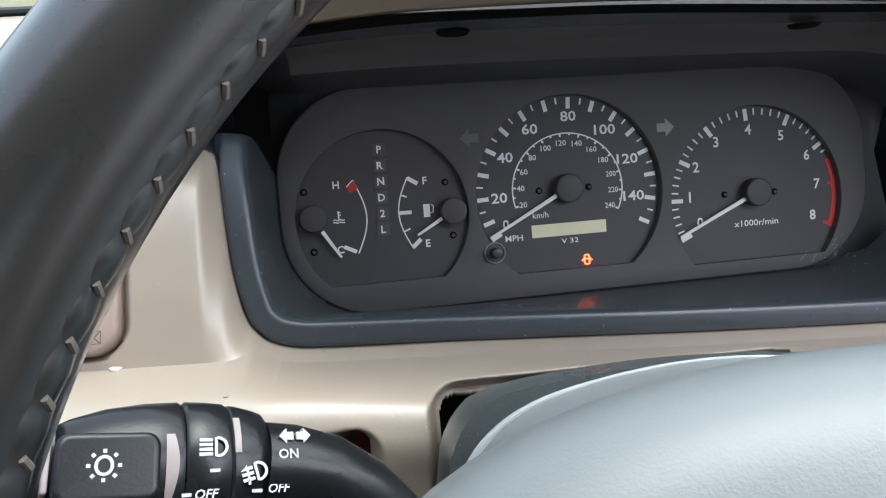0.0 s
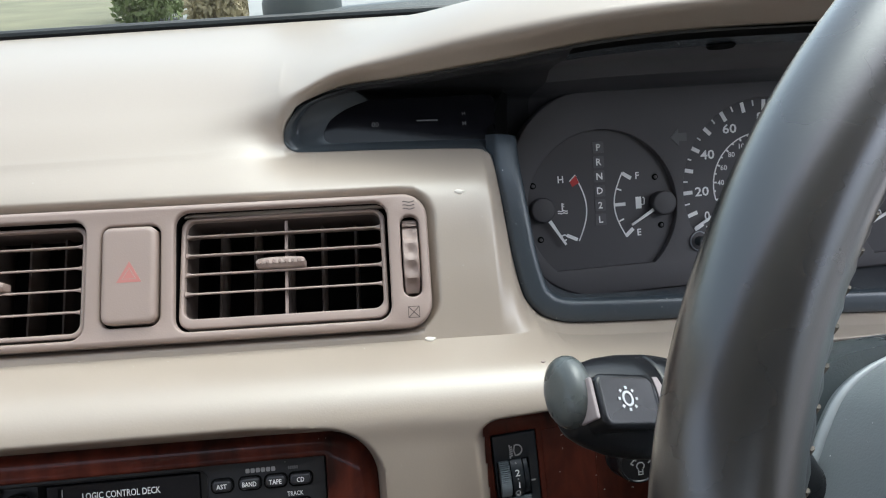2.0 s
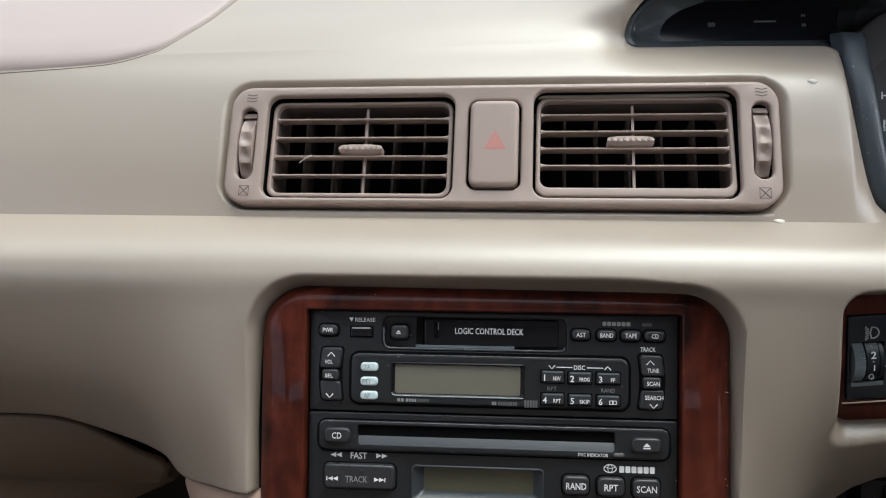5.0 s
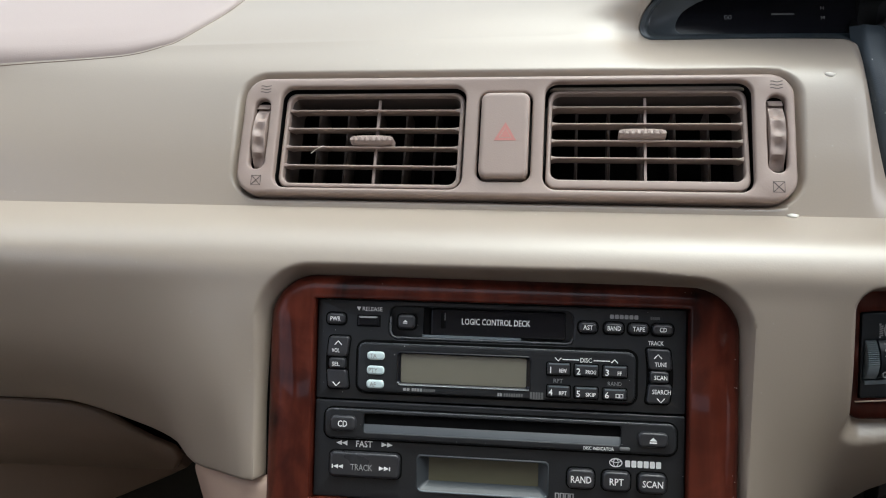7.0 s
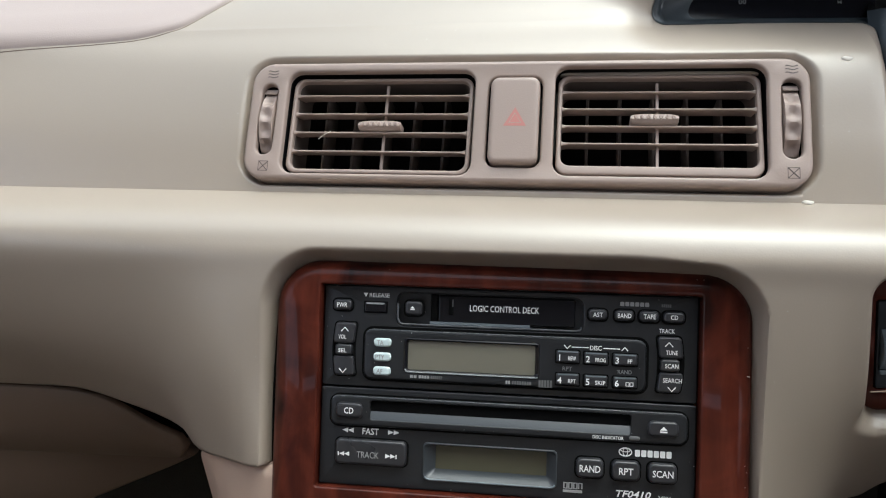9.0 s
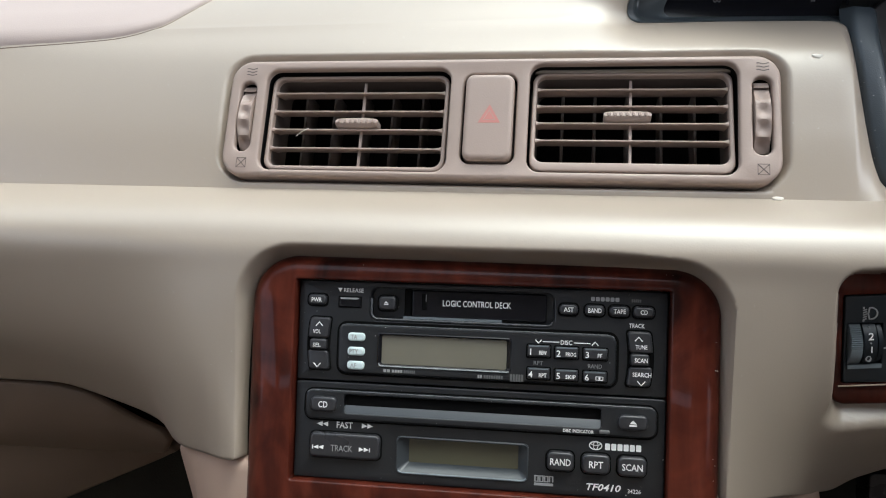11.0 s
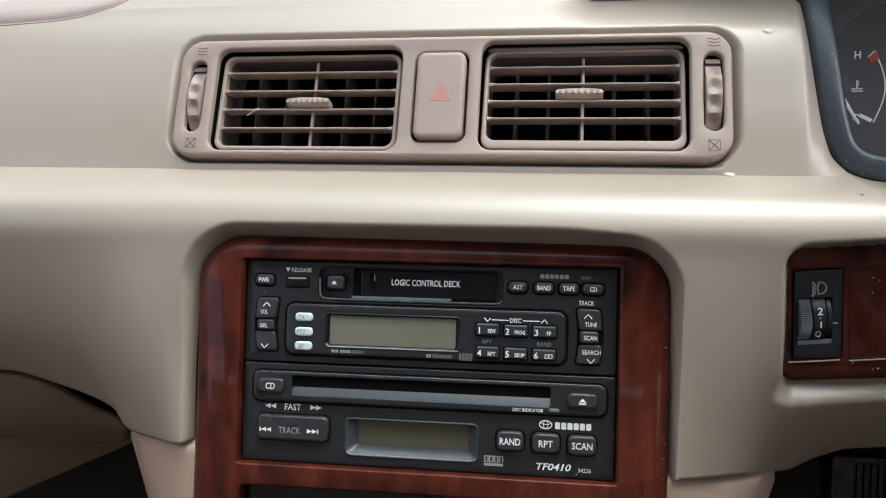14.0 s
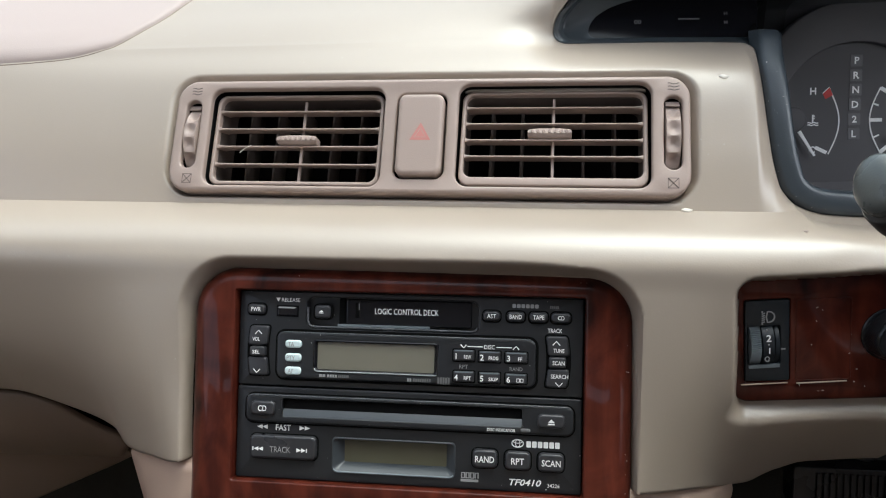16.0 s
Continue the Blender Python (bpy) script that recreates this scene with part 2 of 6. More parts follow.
def bar(bm, p, q, half_w, half_h, up=(0, 0, 1)):
    """A box from p to q."""
    p, q = Vector(p), Vector(q)
    d = (q - p).normalized()
    s = d.cross(Vector(up)).normalized() * half_w
    t = s.cross(d).normalized() * half_h
    loft(bm, [[c + s * a + t * b for a, b in ((1, 1), (-1, 1), (-1, -1), (1, -1))] for c in (p, q)])


def stroke(bm, pts, width, w0, w1, closed=False):
    """A flat printed line of the given width through 2D points, raised from w0 to w1."""
    n = len(pts)
    P2 = [Vector(p) for p in pts]
    L, R_ = [], []
    for k in range(n):
        a = P2[k - 1] if (k or closed) else P2[k]
        b = P2[(k + 1) % n] if (k < n - 1 or closed) else P2[k]
        d = (b - a).normalized()
        nrm = Vector((-d.y, d.x)) * width / 2
        L.append(P2[k] + nrm)
        R_.append(P2[k] - nrm)
    lo = [[bm.verts.new((v.x, v.y, w)) for v in side] for w in (w0, w1) for side in (L, R_)]
    last = n if closed else n - 1
    for k in range(last):
        j = (k + 1) % n
        bm.faces.new((lo[2][k], lo[2][j], lo[3][j], lo[3][k]))
        bm.faces.new((lo[0][k], lo[0][j], lo[2][j], lo[2][k]))
        bm.faces.new((lo[1][k], lo[1][j], lo[3][j], lo[3][k]))
    return bm


def arc(cx, cy, r, a0, a1, n=40):
    return [(cx + r * math.cos(radians(a0 + (a1 - a0) * k / n)), cy + r * math.sin(radians(a0 + (a1 - a0) * k / n))) for k in range(n + 1)]


def polygon(bm, pts, w0, w1):
    loft(bm, [lift(pts, w0), lift(pts, w1)])


def tube(bm, pts, radii, n=14, caps=True):
    """A tube through points; radii a number or one per point, or (half width, half height) pairs."""
    pts = [Vector(p) for p in pts]
    rings = []
    for k, p in enumerate(pts):
        d = (pts[min(k + 1, len(pts) - 1)] - pts[max(k - 1, 0)]).normalized()
        side = d.cross(Vector((0, 0, 1)))
        side = side.normalized() if side.length > 1e-4 else Vector((1, 0, 0))
        top = side.cross(d).normalized()
        r = radii if isinstance(radii, (int, float)) else radii[k]
        a, b = (r, r) if isinstance(r, (int, float)) else r
        rings.append([p + side * a * math.cos(2 * math.pi * j / n) + top * b * math.sin(2 * math.pi * j / n) for j in range(n)])
    loft(bm, rings, (caps, caps))


def lettering(text, cx, cy, height, parent, mat, w=0.0, width=None, name="lettering", slant=0.0, deep=0.0002, turn=0.0, bold=0.004):
    """Raised print: text centred at (cx, cy) on the plane of its thing, capitals of the given height."""
    cu = bpy.data.curves.new("text", "FONT")
    cu.body, cu.size, cu.extrude, cu.resolution_u, cu.shear, cu.offset = text, 1.0, 0.0, 2, slant, bold
    ob = bpy.data.objects.new("text", cu)
    scene.collection.objects.link(ob)
    dg = bpy.context.evaluated_depsgraph_get()
    me = bpy.data.meshes.new_from_object(ob.evaluated_get(dg))
    bpy.data.objects.remove(ob)
    bpy.data.curves.remove(cu)
    xs = [v.co.x for v in me.vertices]
    ys = [v.co.y for v in me.vertices]
    sy = height / (max(ys) - min(ys))
    sx = width / (max(xs) - min(xs)) if width else sy
    mx, my = (max(xs) + min(xs)) / 2, (max(ys) + min(ys)) / 2
    ca, sa = math.cos(radians(turn)), math.sin(radians(turn))
    for v in me.vertices:
        a, b = (v.co.x - mx) * sx, (v.co.y - my) * sy
        v.co = (cx + a * ca - b * sa, cy + a * sa + b * ca, w + deep)
    me.materials.clear()
    me.materials.append(mat)
    me.name = name
    o = new(name, me)
    o.parent = parent
    return o


def plane(o, tilt, yaw=0.0, roll=0.0):
    """A face that leans back by tilt degrees: x right, y up along it, z out of it."""
    return pose(*o, 90 - tilt, 0, yaw) @ pose(0, 0, 0, 0, 0, roll)


def smooth01(t):
    t = max(0.0, min(1.0, t))
    return t * t * (3 - 2 * t)


def keyed(table, x):
    """A smooth curve, without overshoot, through rows of (x, value, ...)."""
    if x <= table[0][0]:
        return table[0][1:]
    if x >= table[-1][0]:
        return table[-1][1:]
    k = max(i for i, row in enumerate(table) if row[0] <= x)
    k = min(k, len(table) - 2)
    h = table[k + 1][0] - table[k][0]
    t, out = (x - table[k][0]) / h, []

    def slope(i, c):
        if i <= 0 or i >= len(table) - 1:
            return 0.0
        d0 = (table[i][c] - table[i - 1][c]) / (table[i][0] - table[i - 1][0])
        d1 = (table[i + 1][c] - table[i][c]) / (table[i + 1][0] - table[i][0])
        return 0.0 if d0 * d1 <= 0 else 2 * d0 * d1 / (d0 + d1)
    for c in range(1, len(table[0])):
        p, q, a, b = table[k][c], table[k + 1][c], slope(k, c) * h, slope(k + 1, c) * h
        out.append((2 * t ** 3 - 3 * t ** 2 + 1) * p + (t ** 3 - 2 * t ** 2 + t) * a + (3 * t ** 2 - 2 * t ** 3) * q + (t ** 3 - t ** 2) * b)
    return tuple(out)


def box_sdf(u, v, u0, u1, v0, v1, r):
    qu = abs(u - (u0 + u1) / 2) - (u1 - u0) / 2 + r
    qv = abs(v - (v0 + v1) / 2) - (v1 - v0) / 2 + r
    return math.hypot(max(qu, 0), max(qv, 0)) + min(max(qu, qv), 0) - r


# faces that the fittings lie in
VENT = plane((0.0, 0.0050, 0.8977), 35.3, -2.1)
RADIO = plane((0.003, -0.0765, 0.7855), 25, 0.8, -0.8)
GAUGE = plane((0.3752, 0.0959, 0.8913), 20, 2.8)
WOODP = plane((0.2105, -0.0665, 0.811), 12, 0, 4)
RIM = plane((0.3538, -0.2382, 0.9163), 27.87, -0.24)
HUB = plane((0.3543, -0.2384, 0.9169), 29.96)
VENT_I, RADIO_I, WOODP_I = VENT.inverted(), RADIO.inverted(), WOODP.inverted()

# ---------------------------------------------------------------- dashboard skin
# rows of (x, y, z) along the car's width, from the windscreen's foot down to the lower edge
D_TOP = [(-0.75, 0.13, 0.967), (-0.4, 0.21, 0.977), (-0.2, 0.235, 0.982), (0.0, 0.262, 0.984), (0.2, 0.28, 0.986), (0.4, 0.28, 0.988), (0.6, 0.26, 0.982), (0.75, 0.23, 0.977)]
D_CROWN = [(-0.75, 0.07, 0.955), (-0.2, 0.140, 0.976), (-0.05, 0.145, 0.977), (0.05, 0.14, 0.978), (0.10, 0.115, 0.985), (0.14, 0.10, 0.998), (0.19, 0.085, 1.013), (0.26, 0.065, 1.023), (0.36, 0.05, 1.031), (0.46, 0.05, 1.031), (0.56, 0.06, 1.02), (0.75, 0.07, 0.965)]
D_LIPTOP = [(-0.75, 0.03, 0.940), (-0.2, 0.085, 0.957), (0.0, 0.0835, 0.9580), (0.03, 0.0820, 0.9590), (0.05, 0.0790, 0.9612), (0.065, 0.0742, 0.9648), (0.08, 0.066, 0.970), (0.107, 0.0575, 0.983), (0.136, 0.048, 0.991), (0.164, 0.037, 0.999), (0.191, 0.028, 1.005), (0.24, 0.006, 1.0138), (0.29, -0.017, 1.0195), (0.36, -0.036, 1.0235), (0.45, -0.042, 1.0215), (0.55, -0.041, 1.0185), (0.66, -0.026, 1.0015), (0.75, 0.0, 0.965)]
D_LIP = [(-0.75, 0.01, 0.931), (-0.2, 0.054, 0.9425), (0.03, 0.056, 0.9432), (0.05, 0.0588, 0.9450), (0.063, 0.0617, 0.9455), (0.0735, 0.064, 0.9450), (0.0740, 0.0640, 0.9494), (0.0753, 0.0638, 0.9535), (0.0785, 0.0634, 0.958), (0.083, 0.0640, 0.9632), (0.092, 0.0651, 0.9671), (0.107, 0.064, 0.972), (0.136, 0.054, 0.977), (0.164, 0.045, 0.982), (0.19, 0.037, 0.987), (0.24, 0.021, 0.997), (0.29, 0.006, 1.002), (0.36, -0.006, 1.004), (0.45, -0.011, 1.002), (0.55, -0.011, 0.999), (0.66, -0.0078, 0.9842), (0.75, 0.0, 0.95)]
D_SILL = [(-0.75, 0.009, 0.930), (-0.2, 0.053, 0.942), (0.03, 0.055, 0.9427), (0.05, 0.0580, 0.9445), (0.063, 0.0613, 0.9449), (0.0734, 0.0638, 0.9440), (0.0749, 0.0636, 0.9413), (0.077, 0.0632, 0.9394), (0.081, 0.0624, 0.9381), (0.09, 0.0612, 0.9381), (0.13, 0.056, 0.9385), (0.178, 0.049, 0.9382), (0.184, 0.0455, 0.9360), (0.1862, 0.038, 0.927), (0.188, 0.026, 0.910), (0.1902, 0.015, 0.890), (0.1955, 0.005, 0.868), (0.205, 0.001, 0.858), (0.22, 0.0, 0.8535), (0.29, 0.0, 0.850), (0.35, 0.0, 0.8465), (0.45, 0.0, 0.841), (0.6, 0.0, 0.836), (0.75, 0.0, 0.836)]
# the face under the side recess, carried on smoothly past the recess's end
D_BROW = [(-0.75, 0.009, 0.930), (-0.2, 0.053, 0.942), (0.02, 0.0545, 0.942), (0.045, 0.0558, 0.9427), (0.058, 0.0575, 0.9420), (0.068, 0.0604, 0.9392), (0.075, 0.0621, 0.9382), (0.081, 0.0624, 0.9381), (0.09, 0.0612, 0.9381)]
D_SHELF = [(-0.75, -0.03, 0.858), (-0.25, -0.042, 0.8615), (0.0, -0.047, 0.8625), (0.19, -0.050, 0.863), (0.30, -0.050, 0.8525), (0.45, -0.050, 0.845), (0.75, -0.05, 0.840)]
D_ROLL = [(-0.75, -0.045, 0.850), (-0.25, -0.056, 0.8525), (0.0, -0.0625, 0.853), (0.19, -0.0655, 0.854), (0.30, -0.064, 0.844), (0.45, -0.064, 0.838), (0.75, -0.06, 0.835)]
D_FACE = [(-0.75, -0.045, 0.825), (-0.35, -0.054, 0.828), (-0.2, -0.061, 0.832), (-0.12, -0.067, 0.835), (0.0, -0.068, 0.836), (0.15, -0.070, 0.838), (0.30, -0.068, 0.828), (0.75, -0.065, 0.82)]
D_BELLY = [(-0.75, -0.03, 0.785), (-0.35, -0.040, 0.785), (-0.2, -0.060, 0.787), (-0.13, -0.082, 0.789), (0.0, -0.086, 0.79), (0.13, -0.083, 0.79), (0.155, -0.078, 0.784), (0.2, -0.072, 0.776), (0.30, -0.068, 0.774), (0.75, -0.06, 0.77)]
D_FOOT = [(-0.75, 0.0, 0.720), (-0.35, -0.004, 0.7225), (-0.305, -0.008, 0.7255), (-0.266, -0.020, 0.7315), (-0.233, -0.030, 0.7300), (-0.191, -0.050, 0.7315), (-0.1725, -0.068, 0.7325), (-0.146, -0.085, 0.7400), (-0.123, -0.100, 0.7495), (-0.108, -0.104, 0.7540), (0.0, -0.110, 0.752), (0.10, -0.106, 0.748), (0.116, -0.100, 0.7437), (0.141, -0.088, 0.7375), (0.173, -0.055, 0.7140), (0.194, -0.032, 0.6995), (0.211, -0.020, 0.6980), (0.2265, -0.015, 0.7000), (0.30, -0.010, 0.702), (0.75, -0.01, 0.702)]


def vent_y(x, z):
    return 0.005 + 0.708 * (z - 0.8977) - 0.0366 * x


def section(x):
    """The control points (y, z) of the dashboard's cross-section at x."""
    sill = keyed(D_SILL, x)
    crease = (vent_y(x, 0.8632) + 0.0045, 0.8627)
    face_top = (vent_y(x, 0.9255) + 0.001, 0.9255)
    mid = (vent_y(x, 0.895), 0.895)
    shelf = keyed(D_SHELF, x)
    if x > 0.178:
        k = smooth01((x - 0.178) / 0.010)
        low = (min(-0.012, sill[0] - 0.012), min(crease[1], sill[1] - 0.0012) if x < 0.21 else sill[1] - 0.0006)
        k2 = smooth01((x - 0.186) / 0.024)
        crease = tuple(a + (b - a) * k2 for a, b in zip(crease, low))
        face_top = tuple(a + (b - a) * k for a, b in zip(face_top, (sill[0] + (crease[0] - sill[0]) * 0.33, sill[1] + (crease[1] - sill[1]) * 0.33)))
        mid = tuple(a + (b - a) * k for a, b in zip(mid, (sill[0] + (crease[0] - sill[0]) * 0.66, sill[1] + (crease[1] - sill[1]) * 0.66)))
    return [keyed(D_TOP, x), keyed(D_CROWN, x), keyed(D_LIPTOP, x), keyed(D_LIP, x), sill, face_top, mid, crease, shelf,
            keyed(D_ROLL, x), keyed(D_FACE, x), keyed(D_BELLY, x), keyed(D_FOOT, x)]


def hermite(p0, p1, m0, m1, t):
    a, b, c, d = 2 * t ** 3 - 3 * t ** 2 + 1, t ** 3 - 2 * t ** 2 + t, -2 * t ** 3 + 3 * t ** 2, t ** 3 - t ** 2
    return a * p0 + b * m0 + c * p1 + d * m1


SEG = [16, 12, 10, 0, 44, 40, 40, 34, 18, 18, 56, 30]


def profile(x):
    c = np.array(section(x))
    n = len(c)
    open_w = smooth01((x - 0.045) / 0.03)
    m = np.zeros_like(c)
    for k in range(n):
        a, b = c[max(k - 1, 0)], c[min(k + 1, n - 1)]
        m[k] = (b - a) / 2 if 0 < k < n - 1 else (b - a)
    closed3 = (c[5] - c[2]) / 2
    m3 = closed3 * (1 - open_w) + (c[3] - c[2]) * open_w
    m4 = closed3 * (1 - open_w) + (c[5] - c[4]) * open_w
    pts, seg = [], []
    for k in range(n - 1):
        if SEG[k] == 0:
            continue
        m0, m1 = m[k], m[k + 1]
        if k == 2:
            m1 = m3
        if k == 4:
            m0 = m4
        if k + 1 == 7:
            m1 = (c[7] - c[6])
        if k == 7:
            m0 = (c[8] - c[7])
        if k == 4 and x < 0.09:
            brow = np.array(keyed(D_BROW, x))
            brow = brow + (c[5] - brow) * 0.14
            steep = smooth01((x - 0.058) / 0.016)
            fall = np.array((0.0, min(0.0, brow[1] - c[4][1]) * 1.3))
            m0 = (brow - c[4]) * (1 - 0.6 * steep) + fall * steep
            mb = (c[5] - brow) * 0.16
            for j in range(10):
                pts.append(hermite(c[4], brow, m0, mb, j / 10))
                seg.append(k)
            for j in range(SEG[k] - 10):
                pts.append(hermite(brow, c[5], mb * 5.5, m1 * min(1.0, 1.5 * np.linalg.norm(c[5] - brow) / np.linalg.norm(m1)), j / (SEG[k] - 10)))
                seg.append(k)
            continue
        # keep the slopes short where the rows crowd
        ln = np.linalg.norm(c[k + 1] - c[k])
        m0, m1 = [v * min(1.0, 1.5 * ln / (np.linalg.norm(v) + 1e-9)) for v in (m0, m1)]
        for j in range(SEG[k] + (1 if k in (2, n - 2) else 0)):
            pts.append(hermite(c[k], c[k + 1], m0, m1, j / SEG[k]))
            seg.append(k)
    return pts, seg


def fine_lines(lo, hi, step, marks, near, fine):
    out, x = [], lo
    while x < hi:
        out.append(x)
        x += fine if any(abs(x - m) < near for m in marks) else step
    return out + [hi]


def build_dash():
    xs = fine_lines(-0.74, 0.74, 0.006, (-0.150, 0.147, 0.0775, 0.187, 0.2, -0.122, -0.102, 0.111, 0.091, 0.161, 0.248, 0.2735, 0.286), 0.011, 0.0009)
    verts, keep, nrow, segs = [], [], 0, None
    for x in xs:
        pts, seg = profile(x)
        nrow, segs = len(pts), seg
        for (y, z), k in zip(pts, seg):
            p = Vector((x, y, z))
            cut = 1.0
            if k in (2, 4, 5, 6, 7):
                q = VENT_I @ p
                d = box_sdf(q.x, q.y, -0.1497, 0.1466, -0.0353, 0.0353, 0.014)
                if abs(q.z) < 0.03:
                    roll = smooth01((q.y + 0.036) / 0.016)
                    dip = smooth01((0.0018 + 0.0022 * roll - d) / (0.0034 + 0.0026 * roll))
                    p = p - VENT.to_3x3() @ Vector((0, 0, 0.0075 * dip))
                    cut = min(cut, d + 0.0065)
            if k >= 7 and p.x < 0.14:
                q = RADIO_I @ p
                d = box_sdf(q.x, q.y, -0.1198, 0.1111, -0.30, 0.0615, 0.025)
                w = 0.0080 - 0.0030 * smooth01((q.x - 0.05) / 0.05)
                dip = smooth01((w - 0.0030 - d) / w)
                p = p - RADIO.to_3x3() @ Vector((0, 0, 0.016 * dip))
                cut = min(cut, d + 0.010)
            if k >= 7 and p.x > 0.13:
                q = WOODP_I @ p
                d = box_sdf(q.x, q.y, -0.0489, 0.0416, -0.0306, 0.0362, 0.009)
                dip = smooth01((0.003 + 0.008 * smooth01((-0.022 - q.y) / 0.014) - d) / (0.007 + 0.005 * smooth01((-0.022 - q.y) / 0.014)))
                p = p - WOODP.to_3x3() @ Vector((0, 0, 0.013 * dip))
                cut = min(cut, d + 0.003)
            if k >= 7 and p.x > 0.25:
                rise = p.z + 0.6 * max(0.0, p.y + 0.064)
                d = box_sdf(p.x, rise, 0.2735, 0.46, 0.60, 0.8665, 0.014)
                fall = smooth01((0.003 - d) / 0.007)
                p.y += 0.016 * fall
                p.z -= 0.009 * fall
                cut = min(cut, d + 0.0052)
            verts.append(p)
            keep.append(cut)
    faces = []
    for i in range(len(xs) - 1):
        for j in range(nrow - 1):
            if segs[j] != segs[j + 1] and segs[j + 1] == 4 and xs[i] > 0.0735:
                continue
            q = (i * nrow + j, i * nrow + j + 1, (i + 1) * nrow + j + 1, (i + 1) * nrow + j)
            if min(keep[a] for a in q) < 0:
                continue
            faces.append(q)
    me = bpy.data.meshes.new("dashboard")
    me.from_pydata(verts, [], faces)
    me.validate()
    for p in me.polygons:
        p.use_smooth = True
    me.set_sharp_from_angle(angle=radians(50))
    me.materials.append(M_DASH)
    ob = new("dashboard", me)
    thick = ob.modifiers.new("thickness", "SOLIDIFY")
    thick.thickness, thick.offset = 0.0025, -1
    return tagged(ob, "cream moulded plastic dashboard with soft rolled edges", "dashboard", kind="structure")


dashboard = build_dash()

# ---------------------------------------------------------------- cabin round the camera
def quad_wall(name, pts, mat, label, category="wall", thick=0.02):
    bm = bmesh.new()
    bm.faces.new([bm.verts.new(p) for p in pts])
    ob = new(name, mesh_from(name, bm, mat))
    s = ob.modifiers.new("thickness", "SOLIDIFY")
    s.thickness, s.offset = thick, 0
    return tagged(ob, label, category, kind="structure")


def wall_with_window(name, x, label, gap=None):
    """A door side at x with its window opening."""
    bm = bmesh.new()
    rings = []
    for dx in (-0.03, 0.03):
        rings.append(([(x + dx, -2.2, 0.2), (x + dx, 0.9, 0.2), (x + dx, 0.9, 0.96), (x + dx, -0.35, 1.42), (x + dx, -2.2, 1.42)],
                      [(x + dx, -1.9, 0.93), (x + dx, 0.10, 0.96), (x + dx, 0.08, 1.02), (x + dx, -0.35, 1.32), (x + dx, -1.9, 1.32)]))
    if gap:
        a, b, z0, z1, z2 = gap
        rings = [(out, [(out[0][0], a, z0), (out[0][0], b, z0), (out[0][0], b, z1), (out[0][0], -0.30, z2), (out[0][0], a, z2)]) for out, inn in rings]
    for out, inn in rings:
        edges = []
        for ring in (out, inn):
            vs = [bm.verts.new(p) for p in ring]
            edges += [bm.edges.new((vs[k], vs[(k + 1) % 5])) for k in range(5)]
        bmesh.ops.triangle_fill(bm, use_beauty=True, edges=edges, normal=(1, 0, 0))
    ob = new(name, mesh_from(name, bm, M_TRIM))
    return tagged(ob, label, "door side", kind="structure")


quad_wall("floor", [(-0.75, -2.2, 0.25), (0.75, -2.2, 0.25), (0.75, 0.6, 0.25), (-0.75, 0.6, 0.25)], M_CARPET, "dark carpeted car floor", "floor")
quad_wall("wall_firewall", [(-0.75, 0.36, 0.2), (0.75, 0.36, 0.2), (0.75, 0.36, 0.955), (-0.75, 0.36, 0.955)], M_CARPET, "dark felted bulkhead behind the dashboard")
quad_wall("ceiling", [(-0.75, -2.2, 1.42), (0.75, -2.2, 1.42), (0.75, -0.42, 1.42), (-0.75, -0.42, 1.42)], M_HEADLINER, "grey beige cloth headliner of the car", "ceiling")
quad_wall("wall_rear", [(-0.75, -2.2, 0.2), (0.75, -2.2, 0.2), (0.75, -2.2, 0.98), (-0.75, -2.2, 0.98)], M_TRIM, "beige rear bulkhead of the cabin")
# unseen partition added to keep rear light off the lower dashboard
quad_wall("wall_light_stop", [(-0.7, -0.85, 0.25), (0.7, -0.85, 0.25), (0.7, -0.95, 1.02), (-0.7, -0.95, 1.02)], M_TRIM, "plain beige unseen partition added to block low rear light")
wall_with_window("wall_left", -0.75, "beige inner door side with an open window space")
wall_with_window("wall_right", 0.75, "beige car side with its driver door standing open", (-0.80, 0.28, 0.80, 0.92, 1.36))

# windscreen, its black lower seal and a grey dome of unknown kind
def glass_material():
    """Thin green-tinted safety glass: tinted see-through with a faint mirror on top."""
    m = bpy.data.materials.new("windscreen_glass")
    m.use_nodes = True
    t = m.node_tree
    t.nodes.remove(t.nodes["Principled BSDF"])
    clear, gloss, mix = [t.nodes.new(n) for n in ("ShaderNodeBsdfTransparent", "ShaderNodeBsdfGlossy", "ShaderNodeMixShader")]
    clear.inputs["Color"].default_value = (0.86, 0.95, 0.90, 1)
    gloss.inputs["Roughness"].default_value = 0.0
    mix.inputs[0].default_value = 0.04
    t.links.new(clear.outputs[0], mix.inputs[1])
    t.links.new(gloss.outputs[0], mix.inputs[2])
    t.links.new(mix.outputs[0], t.nodes["Material Output"].inputs["Surface"])
    return m


